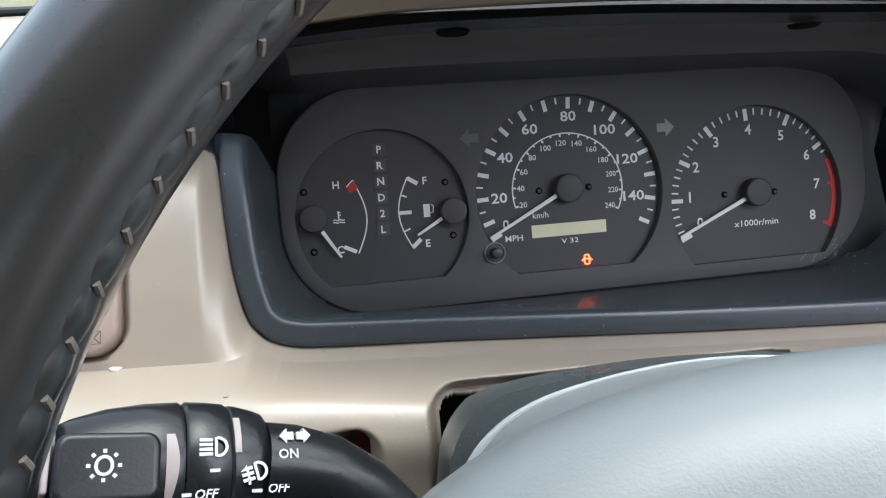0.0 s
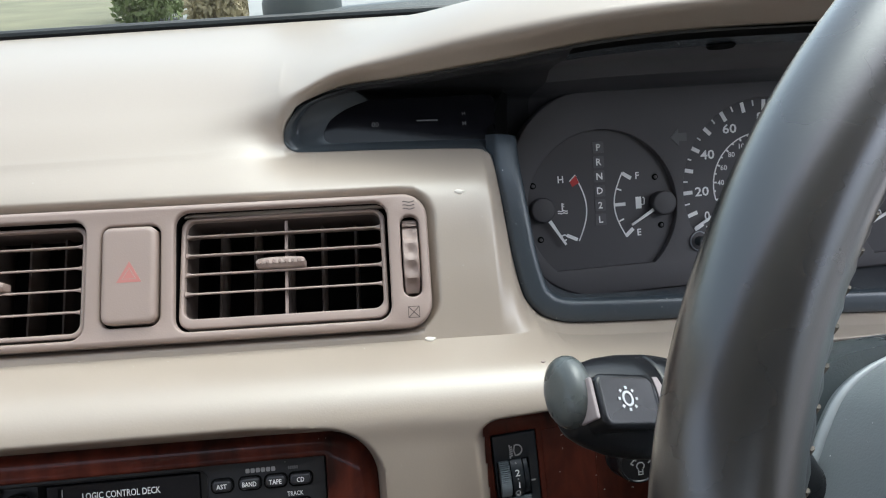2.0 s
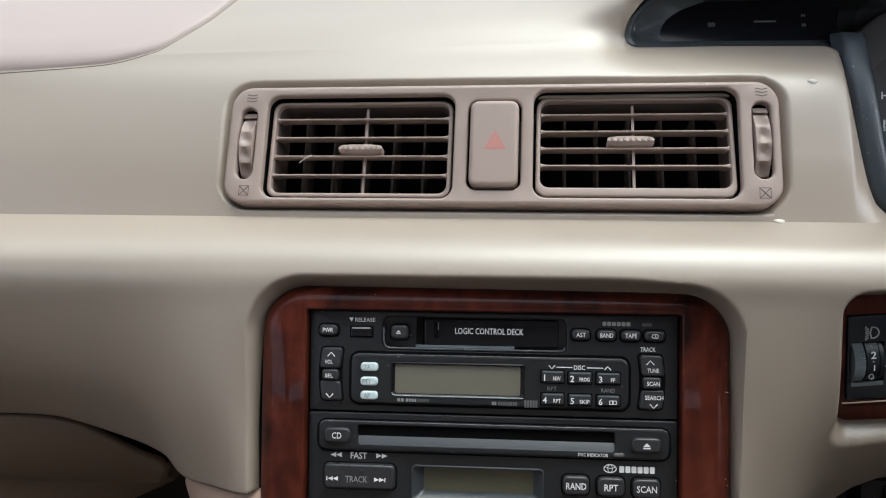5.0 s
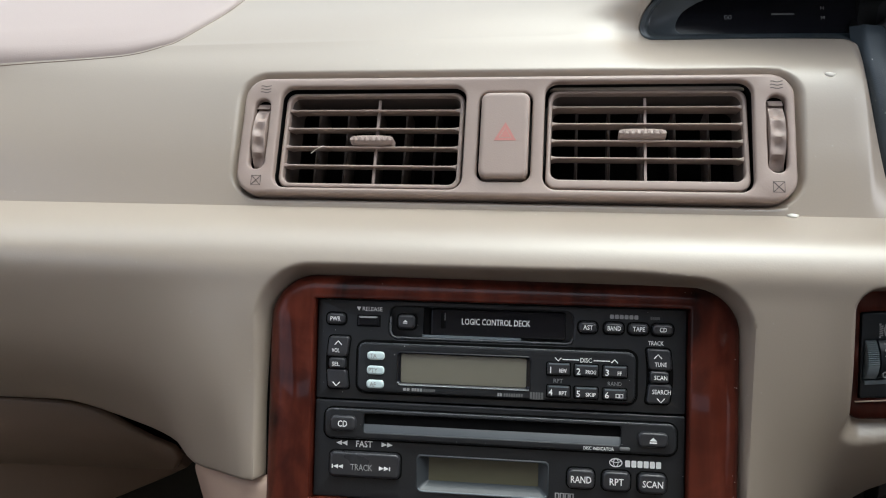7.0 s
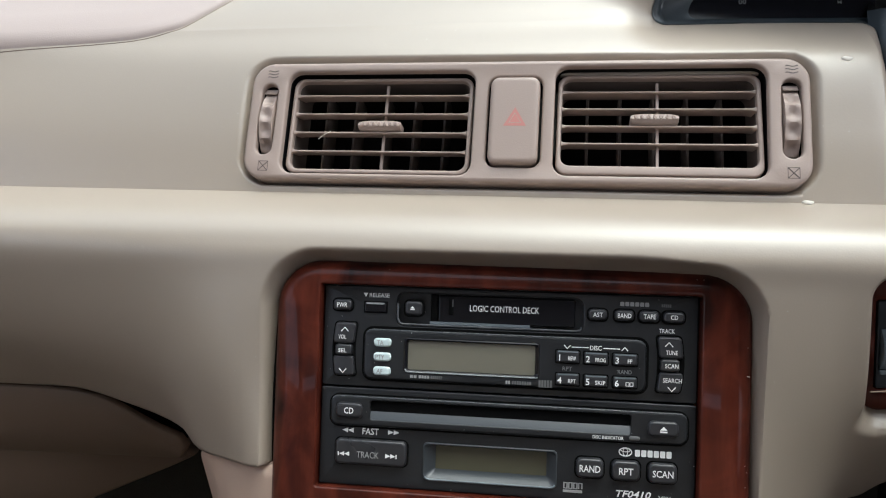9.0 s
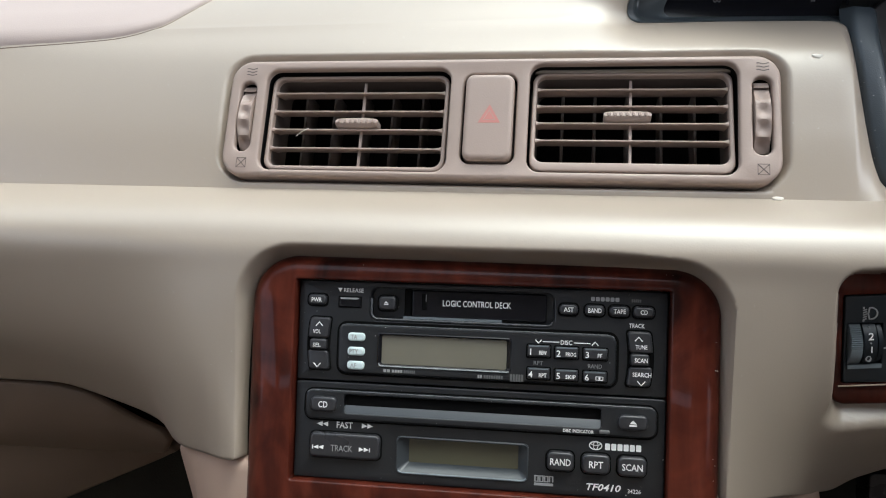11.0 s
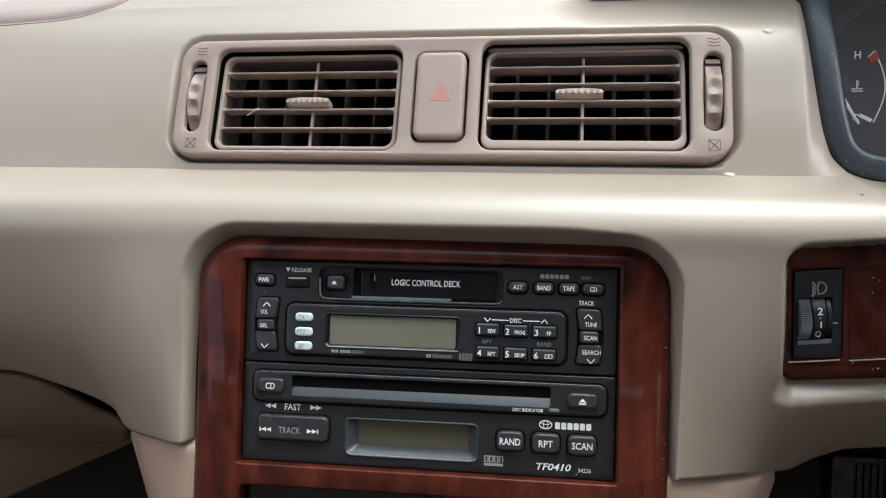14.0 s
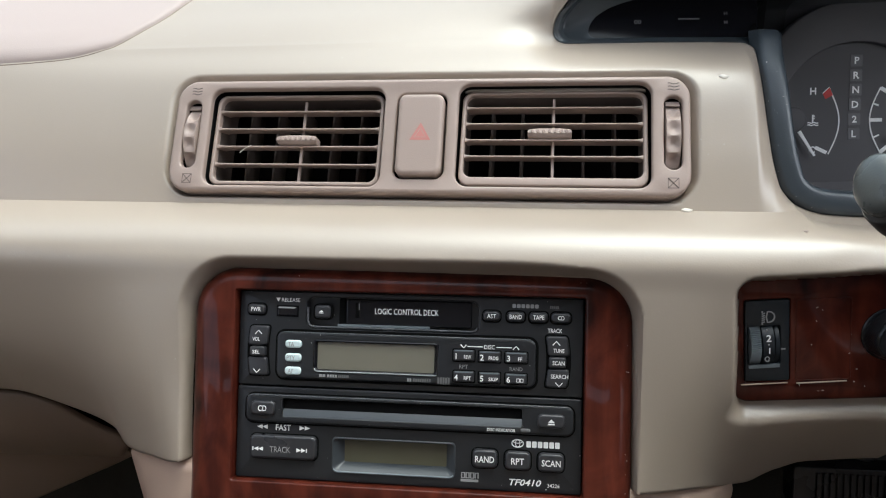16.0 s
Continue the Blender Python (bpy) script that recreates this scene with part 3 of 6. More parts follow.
def build_windscreen():
    bm = bmesh.new()
    cols = []
    for k in range(25):
        x = -0.72 + 1.44 * k / 24
        y, z = keyed(D_TOP, x)
        cols.append([(x, y + 0.012, z - 0.004), (x * 0.8, -0.30 - 0.1 * x * x, 1.40)])
    top = [[bm.verts.new(p) for p in c] for c in cols]
    for a, b in zip(top, top[1:]):
        bm.faces.new((a[0], b[0], b[1], a[1]))
    ob = new("window_1", mesh_from("window_1", bm, glass_material()))
    tagged(ob, "clear curved windscreen above the dashboard", "windscreen", kind="structure")
    bm = bmesh.new()
    tube(bm, [(c[0][0], c[0][1] - 0.004, c[0][2] + 0.006) for c in cols], (0.004), 10)
    part("seal", bm, M_RUBBER, ob, "black rubber seal at the foot of the windscreen")


build_windscreen()
house = thing("grey_dome", pose(0.072, 0.335, 0.978), "rounded grey dome shape behind the foot of the windscreen", "housing")
bm = bmesh.new()
loft(bm, [[((0.034 * s) * math.cos(a) * (1 - 0.12 * (h > 0.02)), 0.03 * s * math.sin(a), h) for a in [2 * math.pi * k / 28 for k in range(28)]]
          for h, s in ((0.0, 1.0), (0.016, 1.0), (0.028, 0.97), (0.038, 0.88), (0.045, 0.72), (0.049, 0.5), (0.051, 0.2))])
part("shell", bm, M_OUTER, house)
bm = bmesh.new()
cowl_rows = []
for k in range(25):
    x = -0.72 + 1.44 * k / 24
    y, z = keyed(D_TOP, x)
    rise = 0.010 * smooth01((x + 0.05) / 0.30)
    cowl_rows.append([bm.verts.new(p) for p in ((x, y + 0.016, z - 0.012), (x, y + 0.030, z + rise), (x, y + 0.075, z - 0.002 + rise), (x, y + 0.10, z - 0.03), (x, y + 0.10, z - 0.06))])
for a, b in zip(cowl_rows, cowl_rows[1:]):
    for k in range(4):
        bm.faces.new((a[k], b[k], b[k + 1], a[k + 1]))
tagged(new("trim_cowl", mesh_from("trim_cowl", bm, M_OUTER, 60)), "grey plastic cowl outside the windscreen's foot", "cowl", kind="structure")

# ---------------------------------------------------------------- vents
def vent_hole(sign):
    return (0.0206, 0.1255, -0.0295, 0.0303, 0.0070) if sign > 0 else (-0.1270, -0.0216, -0.0303, 0.0284, 0.0070)


M_ICON = material("dark_taupe_print", (0.085, 0.062, 0.052), 0.5)
vent_panel = thing("vent_panel", VENT, "taupe plastic centre vent surround set in the dashboard", "vent surround")
bm = bmesh.new()
slots = [(-0.1421, -0.1327, -0.0200, 0.0212, 0.0045), (0.1317, 0.1411, -0.0190, 0.0222, 0.0045)]
hz = (-0.0142, 0.0142, -0.0256, 0.0246, 0.0052)
panel(bm, rect(-0.1485, 0.1455, -0.0340, 0.0340, 0.0125, 8), [rect(*vent_hole(-1)), rect(*vent_hole(1)), rect(*hz), rect(*slots[0]), rect(*slots[1])],
      0.0012, -0.010, 0.0022, 0.0013, -0.0030)
part("surround", bm, M_VENT, vent_panel)
# black rings added behind the holes in place of the shade there
for u0, u1, v0, v1, r in [vent_hole(-1), vent_hole(1), hz] + slots:
    bm = bmesh.new()
    surround(bm, (u0 - 0.0022, u1 + 0.0022, v0 - 0.0022, v1 + 0.0022, r + 0.0022), (u0 - 0.0004, u1 + 0.0004, v0 - 0.0004, v1 + 0.0004, r), -0.026, -0.0029, -0.026, 0.0004)
    part("hole_shade", bm, M_GAP, vent_panel)
for cu, cv in ((-0.1364, 0.0270), (0.1366, 0.0274)):
    bm = bmesh.new()
    for k in range(3):
        stroke(bm, [(cu - 0.0030 + 0.0060 * j / 8, cv - 0.0018 + 0.0018 * k + 0.00028 * math.sin(j * 0.9 + 0.6)) for j in range(9)], 0.0005, 0.0011, 0.00130)
    part("airflow_mark", bm, M_ICON, vent_panel, "three engraved wavy lines")
for cu, cv in ((-0.1362, -0.0268), (0.1362, -0.0266)):
    bm = bmesh.new()
    h = 0.0027
    stroke(bm, [(cu - h, cv - h), (cu + h, cv - h), (cu + h, cv + h), (cu - h, cv + h)], 0.0004, 0.0011, 0.00130, True)
    stroke(bm, [(cu - h, cv - h), (cu + h, cv + h)], 0.0004, 0.0011, 0.00135)
    stroke(bm, [(cu - h, cv + h), (cu + h, cv - h)], 0.0004, 0.0011, 0.00140)
    part("closed_mark", bm, M_ICON, vent_panel, "engraved crossed square")
for (u0, u1, v0, v1, r) in slots:
    bm = bmesh.new()
    cu, cv, rad, n = (u0 + u1) / 2, (v0 + v1) / 2, 0.0245, 120
    rings = []
    for f, sh in ((-0.0040, 0.0016), (-0.0036, 0.0004), (-0.0029, 0.0), (-0.0019, 0.0), (-0.0008, 0.0), (0.0008, 0.0), (0.0019, 0.0), (0.0029, 0.0), (0.0036, 0.0003), (0.0040, 0.0015)):
        ring = []
        for k in range(n):
            a = 2 * math.pi * k / n
            rr_k = rad - sh - 0.0026 * (0.5 + 0.5 * math.cos(a * 17)) ** 0.7 * max(0.0, 1 - (f / 0.0035) ** 2)
            ring.append((cu + f, cv + rr_k * math.cos(a), -0.0215 + rr_k * math.sin(a)))
        rings.append(ring)
    loft(bm, rings)
    part("thumbwheel", bm, M_VENT, vent_panel, "ribbed taupe thumbwheel")
    bm = bmesh.new()
    for k in range(4):
        bar(bm, (cu - 0.0036, v1 - 0.0050 + 0.0009 * k, -0.0012 - 0.0006 * k), (cu + 0.0036, v1 - 0.0050 + 0.0009 * k, -0.0012 - 0.0006 * k), 0.0002, 0.0006)
    part("ribs", bm, M_VENT, vent_panel)
    bm = bmesh.new()
    plate(bm, u0 - 0.002, u1 + 0.002, v0 - 0.002, v1 + 0.002, 0.004, -0.05, -0.018)
    part("slot_back", bm, M_GAP, vent_panel)


def build_vent(sign):
    u0, u1, v0, v1, r = vent_hole(sign)
    uc, vc = (u0 + u1) / 2, (v0 + v1) / 2
    v = thing("air_vent", VENT @ pose(uc, vc, -0.0042) @ pose(0, 0, 0, -5 if sign > 0 else -1), "taupe air vent with horizontal slats and a ridged knob" if sign > 0
              else "taupe slatted air vent with a lint thread caught in it", "air vent", "centre air vents")
    hu, hv = (u1 - u0) / 2 - 0.0014, (v1 - v0) / 2 - 0.0014
    bm = bmesh.new()
    surround(bm, (-hu, hu, -hv, hv, 0.0058), (-hu + 0.0024, hu - 0.0024, -hv + (0.0050 if sign > 0 else 0.0026), hv - 0.0018, 0.0048), -0.012, 0.0, -0.0042, 0.0010)
    part("frame", bm, M_VENT, v)
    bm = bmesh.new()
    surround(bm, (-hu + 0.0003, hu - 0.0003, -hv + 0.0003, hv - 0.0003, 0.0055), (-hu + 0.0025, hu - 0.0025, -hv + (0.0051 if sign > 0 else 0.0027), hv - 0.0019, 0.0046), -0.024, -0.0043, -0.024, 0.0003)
    part("duct_mouth", bm, M_VANE, v, "duct mouth, its plastic darkened for shade")
    # duct walls are near black so the depth reads as shade
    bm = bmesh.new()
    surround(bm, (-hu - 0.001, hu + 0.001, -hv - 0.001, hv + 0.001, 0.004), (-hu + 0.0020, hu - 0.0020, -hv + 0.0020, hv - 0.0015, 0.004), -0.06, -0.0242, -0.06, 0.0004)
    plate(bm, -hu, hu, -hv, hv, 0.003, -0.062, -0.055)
    part("throat", bm, M_VENT_IN, v, "duct behind the slats, coloured black for its shade")
    tilt = radians(13 if sign > 0 else 11)
    for k in range(4):
        bm = bmesh.new()
        y = 0.0187 - 0.0099 * k if sign > 0 else 0.0177 - 0.0109 * k
        cross = [(-0.0006, -0.0016), (-0.00045, -0.0008), (0.0, -0.0005), (0.00045, -0.0008), (0.0006, -0.0016), (0.0004, -0.013), (-0.0004, -0.013)]
        rings = []
        for e, f in ((0.0026, 2.6), (0.0036, 1.7), (0.0050, 1.2), (0.0070, 1.0)):
            rings.append([(-hu + e, y + a * f + (b + 0.001) * -math.tan(tilt), b) for a, b in cross])
        rings += [[(-x, *r) for x, *r in ring] for ring in rings[::-1]]
        loft(bm, rings)
        part("slat", bm, M_VENT, v)
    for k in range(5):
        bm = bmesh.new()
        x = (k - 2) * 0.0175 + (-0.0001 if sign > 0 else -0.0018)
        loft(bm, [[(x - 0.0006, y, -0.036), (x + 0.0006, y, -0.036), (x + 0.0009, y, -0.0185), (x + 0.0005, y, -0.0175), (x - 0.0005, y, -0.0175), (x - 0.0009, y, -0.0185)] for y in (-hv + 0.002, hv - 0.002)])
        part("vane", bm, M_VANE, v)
    bm = bmesh.new()
    lx = 0.0004 if sign > 0 else 0.0022
    bar(bm, (lx, -hv + 0.0025, -0.0055), (lx, hv - 0.0025, -0.0055), 0.0007, 0.0008)
    part("link", bm, M_VENT, v)
    bm = bmesh.new()
    ky, kx = (0.0025, -0.0011) if sign > 0 else (-0.0005, 0.0012)
    loft(bm, [[(x + kx, ky + a * h, b) for a, b in ((-1.0, -0.006), (-1.0, -0.0004), (-0.8, 0.0008), (-0.2, 0.0020), (0.5, 0.0018), (1.0, 0.0006), (1.0, -0.006))]
              for x, h in ((-0.0125, 0.0012), (-0.0121, 0.0019), (-0.0106, 0.0024), (-0.006, 0.0028), (0.005, 0.0028), (0.0096, 0.0024), (0.0111, 0.0019), (0.0115, 0.0012))])
    knob = part("knob", bm, M_VENT, v, "small ridged sliding knob")
    for k in range(7):
        bm = bmesh.new()
        cx = kx - 0.0098 + 0.0031 * k
        loft(bm, [[(cx + 0.0012 * math.cos(a) * s, ky + 0.0004 + 0.0016 * math.sin(a) * s, 0.0013 + h) for a in [2 * math.pi * j / 12 for j in range(12)]] for h, s in ((0, 1.0), (0.0006, 0.9), (0.0011, 0.5))])
        part("bump", bm, M_VENT, knob)
    if sign < 0:
        bm = bmesh.new()
        tube(bm, [(-0.0335, -0.0085, 0.0005), (-0.030, -0.0060, 0.0012), (-0.0265, -0.0040, 0.0010)], 0.00022, 6)
        part("lint", bm, M_CHIP, v, "pale thread of lint")


build_vent(-1)
build_vent(1)

hazard = thing("hazard_switch", VENT, "taupe hazard button with a faded red warning triangle", "switch")
bm = bmesh.new()
plate(bm, -0.0129, 0.0129, -0.0243, 0.0234, 0.0044, -0.012, 0.0042, 0.0022, 6)
part("button", bm, M_VENT, hazard)
bm = bmesh.new()
tri_ = lambda s: [(0.0006 + s * math.sin(radians(120 * k)), -0.0008 + s * math.cos(radians(120 * k))) for k in range(3)]
polygon(bm, tri_(0.0068), 0.0040, 0.00432)
part("triangle", bm, M_HAZ, hazard, "faded red warning triangle")
bm = bmesh.new()
stroke(bm, tri_(0.0036), 0.0005, 0.0042, 0.00440, True)
part("inner_triangle", bm, M_VENT, hazard, "thin pale inner triangle")

# ---------------------------------------------------------------- wood surround of the stereo
wood = thing("stereo_surround", RADIO, "glossy dark red burl wood surround in the dashboard", "trim panel")
bm = bmesh.new()
panel(bm, rect(-0.1189, 0.1104, -0.200, 0.0602, 0.0235, 10), [rect(-0.0950, 0.0862, -0.0505, 0.0485, 0.0012), rect(-0.0930, 0.0845, -0.150, -0.0610, 0.003)],
      0.0065, -0.014, 0.0085, 0.0012, -0.004)
part("frame", bm, M_WOOD, wood)
bm = bmesh.new()
plate(bm, -0.094, 0.0855, -0.151, -0.060, 0.002, -0.02, -0.002)
part("pocket_lid", bm, M_GLOSS, wood, "black lid below the stereo")
# black ring put in the groove to stand for its shade
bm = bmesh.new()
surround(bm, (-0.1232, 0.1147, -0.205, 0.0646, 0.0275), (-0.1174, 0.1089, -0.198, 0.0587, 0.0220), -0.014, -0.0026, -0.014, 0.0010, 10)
part("gap_shade", bm, M_GAP, wood, "black ring painted in for the shade round the wood")
# scuffs on the right edge; painted highlight specks along the top
speck_rnd = random.Random(5)
for k in range(16):
    if k < 10:
        u, v = 0.1062 + speck_rnd.uniform(-0.001, 0.0015), speck_rnd.uniform(-0.048, 0.034)
    else:
        u, v = speck_rnd.uniform(-0.10, 0.09), 0.0555 + speck_rnd.uniform(-0.001, 0.001)
    bm = bmesh.new()
    r = speck_rnd.uniform(0.00012, 0.00026)
    loft(bm, [lift(circle(u, v, r * q, 7), 0.0046 + h) for h, q in ((0.0, 1.0), (0.0007, 0.8))])
    part("edge_speck", bm, M_CHIP, wood)

# ---------------------------------------------------------------- car stereo
# paler black that carries painted highlights on the stereo's edges
M_EDGE = material("black_edge_highlight", (0.070, 0.074, 0.080), 0.26, vary=0.25, vary_scale=80)
stereo = thing("car_stereo", RADIO, "black double-height cassette and disc car stereo with unlit displays", "car stereo")
def rbox(name, u0, u1, v0, v1, r, w0, w1, mat, parent=None, label="", b=0.0007):
    bm = bmesh.new()
    plate(bm, u0, u1, v0, v1, r, w0, w1, b)
    return part(name, bm, mat, parent or stereo, label)


def outline(name, u0, u1, v0, v1, r, width, w, mat, parent=None):
    bm = bmesh.new()
    surround(bm, (u0, u1, v0, v1, r), (u0 + width, u1 - width, v0 + width, v1 - width, max(r - width, 0.0004)), w - 0.001, w + 0.0010, w - 0.001, min(0.0008, width * 0.45), 5)
    return part(name, bm, mat, parent or stereo)


def densify(pts, step=0.0012):
    out = []
    for a, b in zip(pts, pts[1:] + pts[:1]):
        n = max(1, int(math.hypot(b[0] - a[0], b[1] - a[1]) / step))
        out += [(a[0] + (b[0] - a[0]) * k / n, a[1] + (b[1] - a[1]) * k / n) for k in range(n)]
    return out


def bowed(name, u0, u1, v0, v1, r, bow_, span, w0, w1, mat, parent=None, b=0.0010):
    """A key cut from a rocker whose sides bow outwards; span: the whole rocker's lower and upper end."""
    bm = bmesh.new()

    def ring(i, w):
        pts = densify(rr(u0 + i, u1 - i, v0 + i, v1 - i, max(r - i * 0.8, 0.0003), 4))
        return [(u + bow_ * math.sin(math.pi * (v - span[0]) / (span[1] - span[0])), v, w) for u, v in pts]
    base = ring(0, w0)
    rings = [base]
    for k in range(4):
        a = radians(30 * k)
        i = b * (1 - math.cos(a))
        f = i / (u1 - u0) * 2
        cu, cv = sum(p[0] for p in base) / len(base), (v0 + v1) / 2
        rings.append([(u + (cu - u) * f, v + (cv - v) * i / (v1 - v0) * 2, w1 - b + b * math.sin(a)) for u, v, w in base])
    loft(bm, rings)
    return part(name, bm, mat, parent or stereo)


def sloped(bm, o, i, w_o, w_i, n=5):
    """A rounded opening whose walls slope from the rim o at depth w_o to the inner rectangle i at depth w_i."""
    loft(bm, [lift(rr(*o, n), w_o - 0.0010), lift(rr(*o, n), w_o), lift(rr(o[0] + 0.0005, o[1] - 0.0005, o[2] + 0.0005, o[3] - 0.0005, o[4], n), w_o + 0.0003),
              lift(rr(o[0] + 0.0011, o[1] - 0.0011, o[2] + 0.0011, o[3] - 0.0011, o[4], n), w_o - 0.0002), lift(rr(*i, n), w_i)], (False, False))


# fascia of the tape unit, open for the cassette tray
TRAY = (-0.0578, 0.0326, 0.0292, 0.0452, 0.0040)
bm = bmesh.new()
panel(bm, rect(-0.0942, 0.0856, -0.0016, 0.0480, 0.001), [rect(*TRAY)], 0.0010, -0.02, 0.0006, 0.0010, -0.006)
part("tape_unit", bm, M_RADIO, stereo)
CDSLOT, LCDWELL = (-0.0690, 0.0557, -0.0172, -0.0079, 0.0014), (-0.0424, 0.0222, -0.0450, -0.0270, 0.0022)
bm = bmesh.new()
panel(bm, rect(-0.0942, 0.0856, -0.0502, -0.0024, 0.001), [rect(-0.0700, 0.0567, -0.0182, -0.0069, 0.0014), rect(*LCDWELL)], 0.0012, -0.02, 0.0007, 0.0003, -0.004)
part("disc_unit", bm, M_RADIO, stereo)
bm = bmesh.new()
plate(bm, -0.0940, 0.0854, -0.0500, 0.0470, 0.001, -0.03, -0.0210)
part("casing", bm, M_GAP, stereo)


def button(text, u0, u1, v0, v1, tw=None, th=0.0022, top=0.0034, mat=M_BUTTON, ink=M_WHITE, dx=0.0, r=0.0020):
    b = rbox("button", u0, u1, v0, v1, r, 0.0, top, mat, b=0.0013)
    # black plate under the key stands for the shaded gap round it
    rbox("gap", u0 - 0.0008, u1 + 0.0008, v0 - 0.0009, v1 + 0.0007, r + 0.0006, -0.001, 0.0014, M_GAP, b, b=0.0001)
    if text:
        lettering(text, (u0 + u1) / 2 + dx, (v0 + v1) / 2, th, b, ink, top, tw, bold=0.012)
    return b


def chevron(cu, cv, up, parent, top, s=0.0018):
    bm = bmesh.new()
    k = 1 if up else -1
    stroke(bm, [(cu - s, cv - k * s * 0.55), (cu, cv + k * s * 0.55), (cu + s, cv - k * s * 0.55)], 0.0005, top - 0.0001, top + 0.0002)
    part("chevron", bm, M_WHITE, parent)


def wedge(cu, cv, s, right, parent, top, mat=M_WHITE):
    bm = bmesh.new()
    k = 1 if right else -1
    polygon(bm, [(cu - k * s * 0.5, cv - s * 0.42), (cu + k * s * 0.5, cv), (cu - k * s * 0.5, cv + s * 0.42)], top - 0.0001, top + 0.0002)
    part("arrow_mark", bm, mat, parent)


def eject_mark(cu, cv, s, parent, top):
    bm = bmesh.new()
    polygon(bm, [(cu - s, cv - 0.1 * s), (cu + s, cv - 0.1 * s), (cu, cv + 0.9 * s)], top - 0.0001, top + 0.0002)
    polygon(bm, [(cu - s, cv - 0.75 * s), (cu + s, cv - 0.75 * s), (cu + s, cv - 0.35 * s), (cu - s, cv - 0.35 * s)], top - 0.0001, top + 0.0002)
    part("eject_mark", bm, M_WHITE, parent)


def badge_bars(u0, u1, v0, v1, mat, top):
    """A maker's name as a plain row of six blocks."""
    w = (u1 - u0) / 6
    for k in range(6):
        bm = bmesh.new()
        polygon(bm, rr(u0 + w * (k + 0.10), u0 + w * (k + 0.90), v0, v1, 0.0004, 2), top - 0.0001, top + 0.0002)
        part("badge_block", bm, mat, stereo)


def dim_print(u0, u1, v0, v1, n, top, mat=M_DIMPRINT):
    """A row of tiny print that cannot be read, as plain bars."""
    bm = bmesh.new()
    w = (u1 - u0) / n
    for k in range(n):
        polygon(bm, [(u0 + w * (k + 0.12), v0), (u0 + w * (k + 0.86), v0), (u0 + w * (k + 0.86), v1), (u0 + w * (k + 0.12), v1)], top - 0.0001, top + 0.0002)
    part("small_print", bm, mat, stereo, "tiny unreadable print")


# tape unit, top row
button("PWR", -0.0894, -0.0800, 0.0357, 0.0411, 0.0052)
lettering("RELEASE", -0.0665, 0.0436, 0.0020, stereo, M_WHITE, 0.0011, 0.0100)
bm = bmesh.new()
polygon(bm, [(-0.0746, 0.0446), (-0.0723, 0.0446), (-0.0734, 0.0426)], 0.0010, 0.0013)
part("arrow_mark", bm, M_WHITE, stereo)
rel = rbox("release_window", -0.0744, -0.0621, 0.0346, 0.0408, 0.0006, 0.0, 0.0013, M_GAP)
rbox("release_key", -0.0738, -0.0628, 0.0351, 0.0397, 0.0005, 0.0, 0.0017, M_GLOSS, rel)
rbox("release_bar", -0.0733, -0.0637, 0.0393, 0.0398, 0.0002, 0.001, 0.0020, M_GREY, rel)
rbox("tray_floor", -0.0585, 0.0335, 0.0285, 0.0460, 0.004, -0.018, -0.0030, M_RADIO)
bm = bmesh.new()
tube(bm, [(-0.0572, 0.0400, 0.0008), (-0.0572, 0.0330, 0.0010), (-0.0563, 0.0308, 0.0010), (-0.0545, 0.0299, 0.0010), (-0.0420, 0.0298, 0.0010), (0.0290, 0.0298, 0.0010), (0.0312, 0.0303, 0.0010), (0.0320, 0.0320, 0.0010)], 0.0006, 8)
part("tray_lip", bm, M_EDGE, stereo, "lip round the cassette tray, toned paler for its highlight", 60)
ej = button("", -0.0534, -0.0448, 0.0344, 0.0414, top=0.0026)
eject_mark(-0.0496, 0.0379, 0.0011, ej, 0.0026)
door = rbox("tape_door", -0.0372, 0.0290, 0.0312, 0.0446, 0.0012, -0.004, -0.0006, M_GLOSS, label="gloss black cassette door")
rbox("door_jamb", -0.0412, -0.0374, 0.0308, 0.0450, 0.0008, -0.004, -0.0016, M_GAP)
lettering("LOGIC CONTROL DECK", -0.0050, 0.0388, 0.0031, door, M_WHITE, -0.0006, 0.0336, bold=0.010)
rbox("door_catch", -0.0323, -0.0297, 0.0350, 0.0432, 0.0006, -0.002, -0.0002, M_GAP, door)
rbox("catch_edge", -0.0303, -0.0300, 0.0392, 0.0428, 0.0001, -0.002, 0.0002, M_GREY, door, b=0.0001)
bm = bmesh.new()
bar(bm, (-0.0412, 0.0311, 0.0004), (0.0074, 0.0311, 0.0004), 0.0006, 0.0005)
part("door_edge", bm, M_COWL, stereo, "pale edge below the cassette door")
badge_bars(0.0495, 0.0632, 0.0427, 0.0447, M_GREY, 0.0011)
dim_print(0.0686, 0.0732, 0.0428, 0.0442, 5, 0.0011)
for tx, u0, u1, tw in (("AST", 0.0349, 0.0436, 0.0046), ("BAND", 0.0470, 0.0560, 0.0062), ("TAPE", 0.0584, 0.0676, 0.0056), ("CD", 0.0694, 0.0791, 0.0033)):
    button(tx, u0, u1, 0.0357, 0.0409, tw)
# rockers, bowed outwards
L_SPAN, R_SPAN = (0.0034, 0.0300), (0.0028, 0.0296)
# the wells are black plates that stand for shaded gaps
bowed("rocker_well", -0.0884, -0.0765, 0.0030, 0.0304, 0.0020, -0.0012, L_SPAN, 0.0, 0.0013, M_GAP, b=0.0001)
vol = bowed("rocker", -0.0876, -0.0772, 0.0194, 0.0297, 0.0016, -0.0012, L_SPAN, 0.0, 0.0034, M_BUTTON)
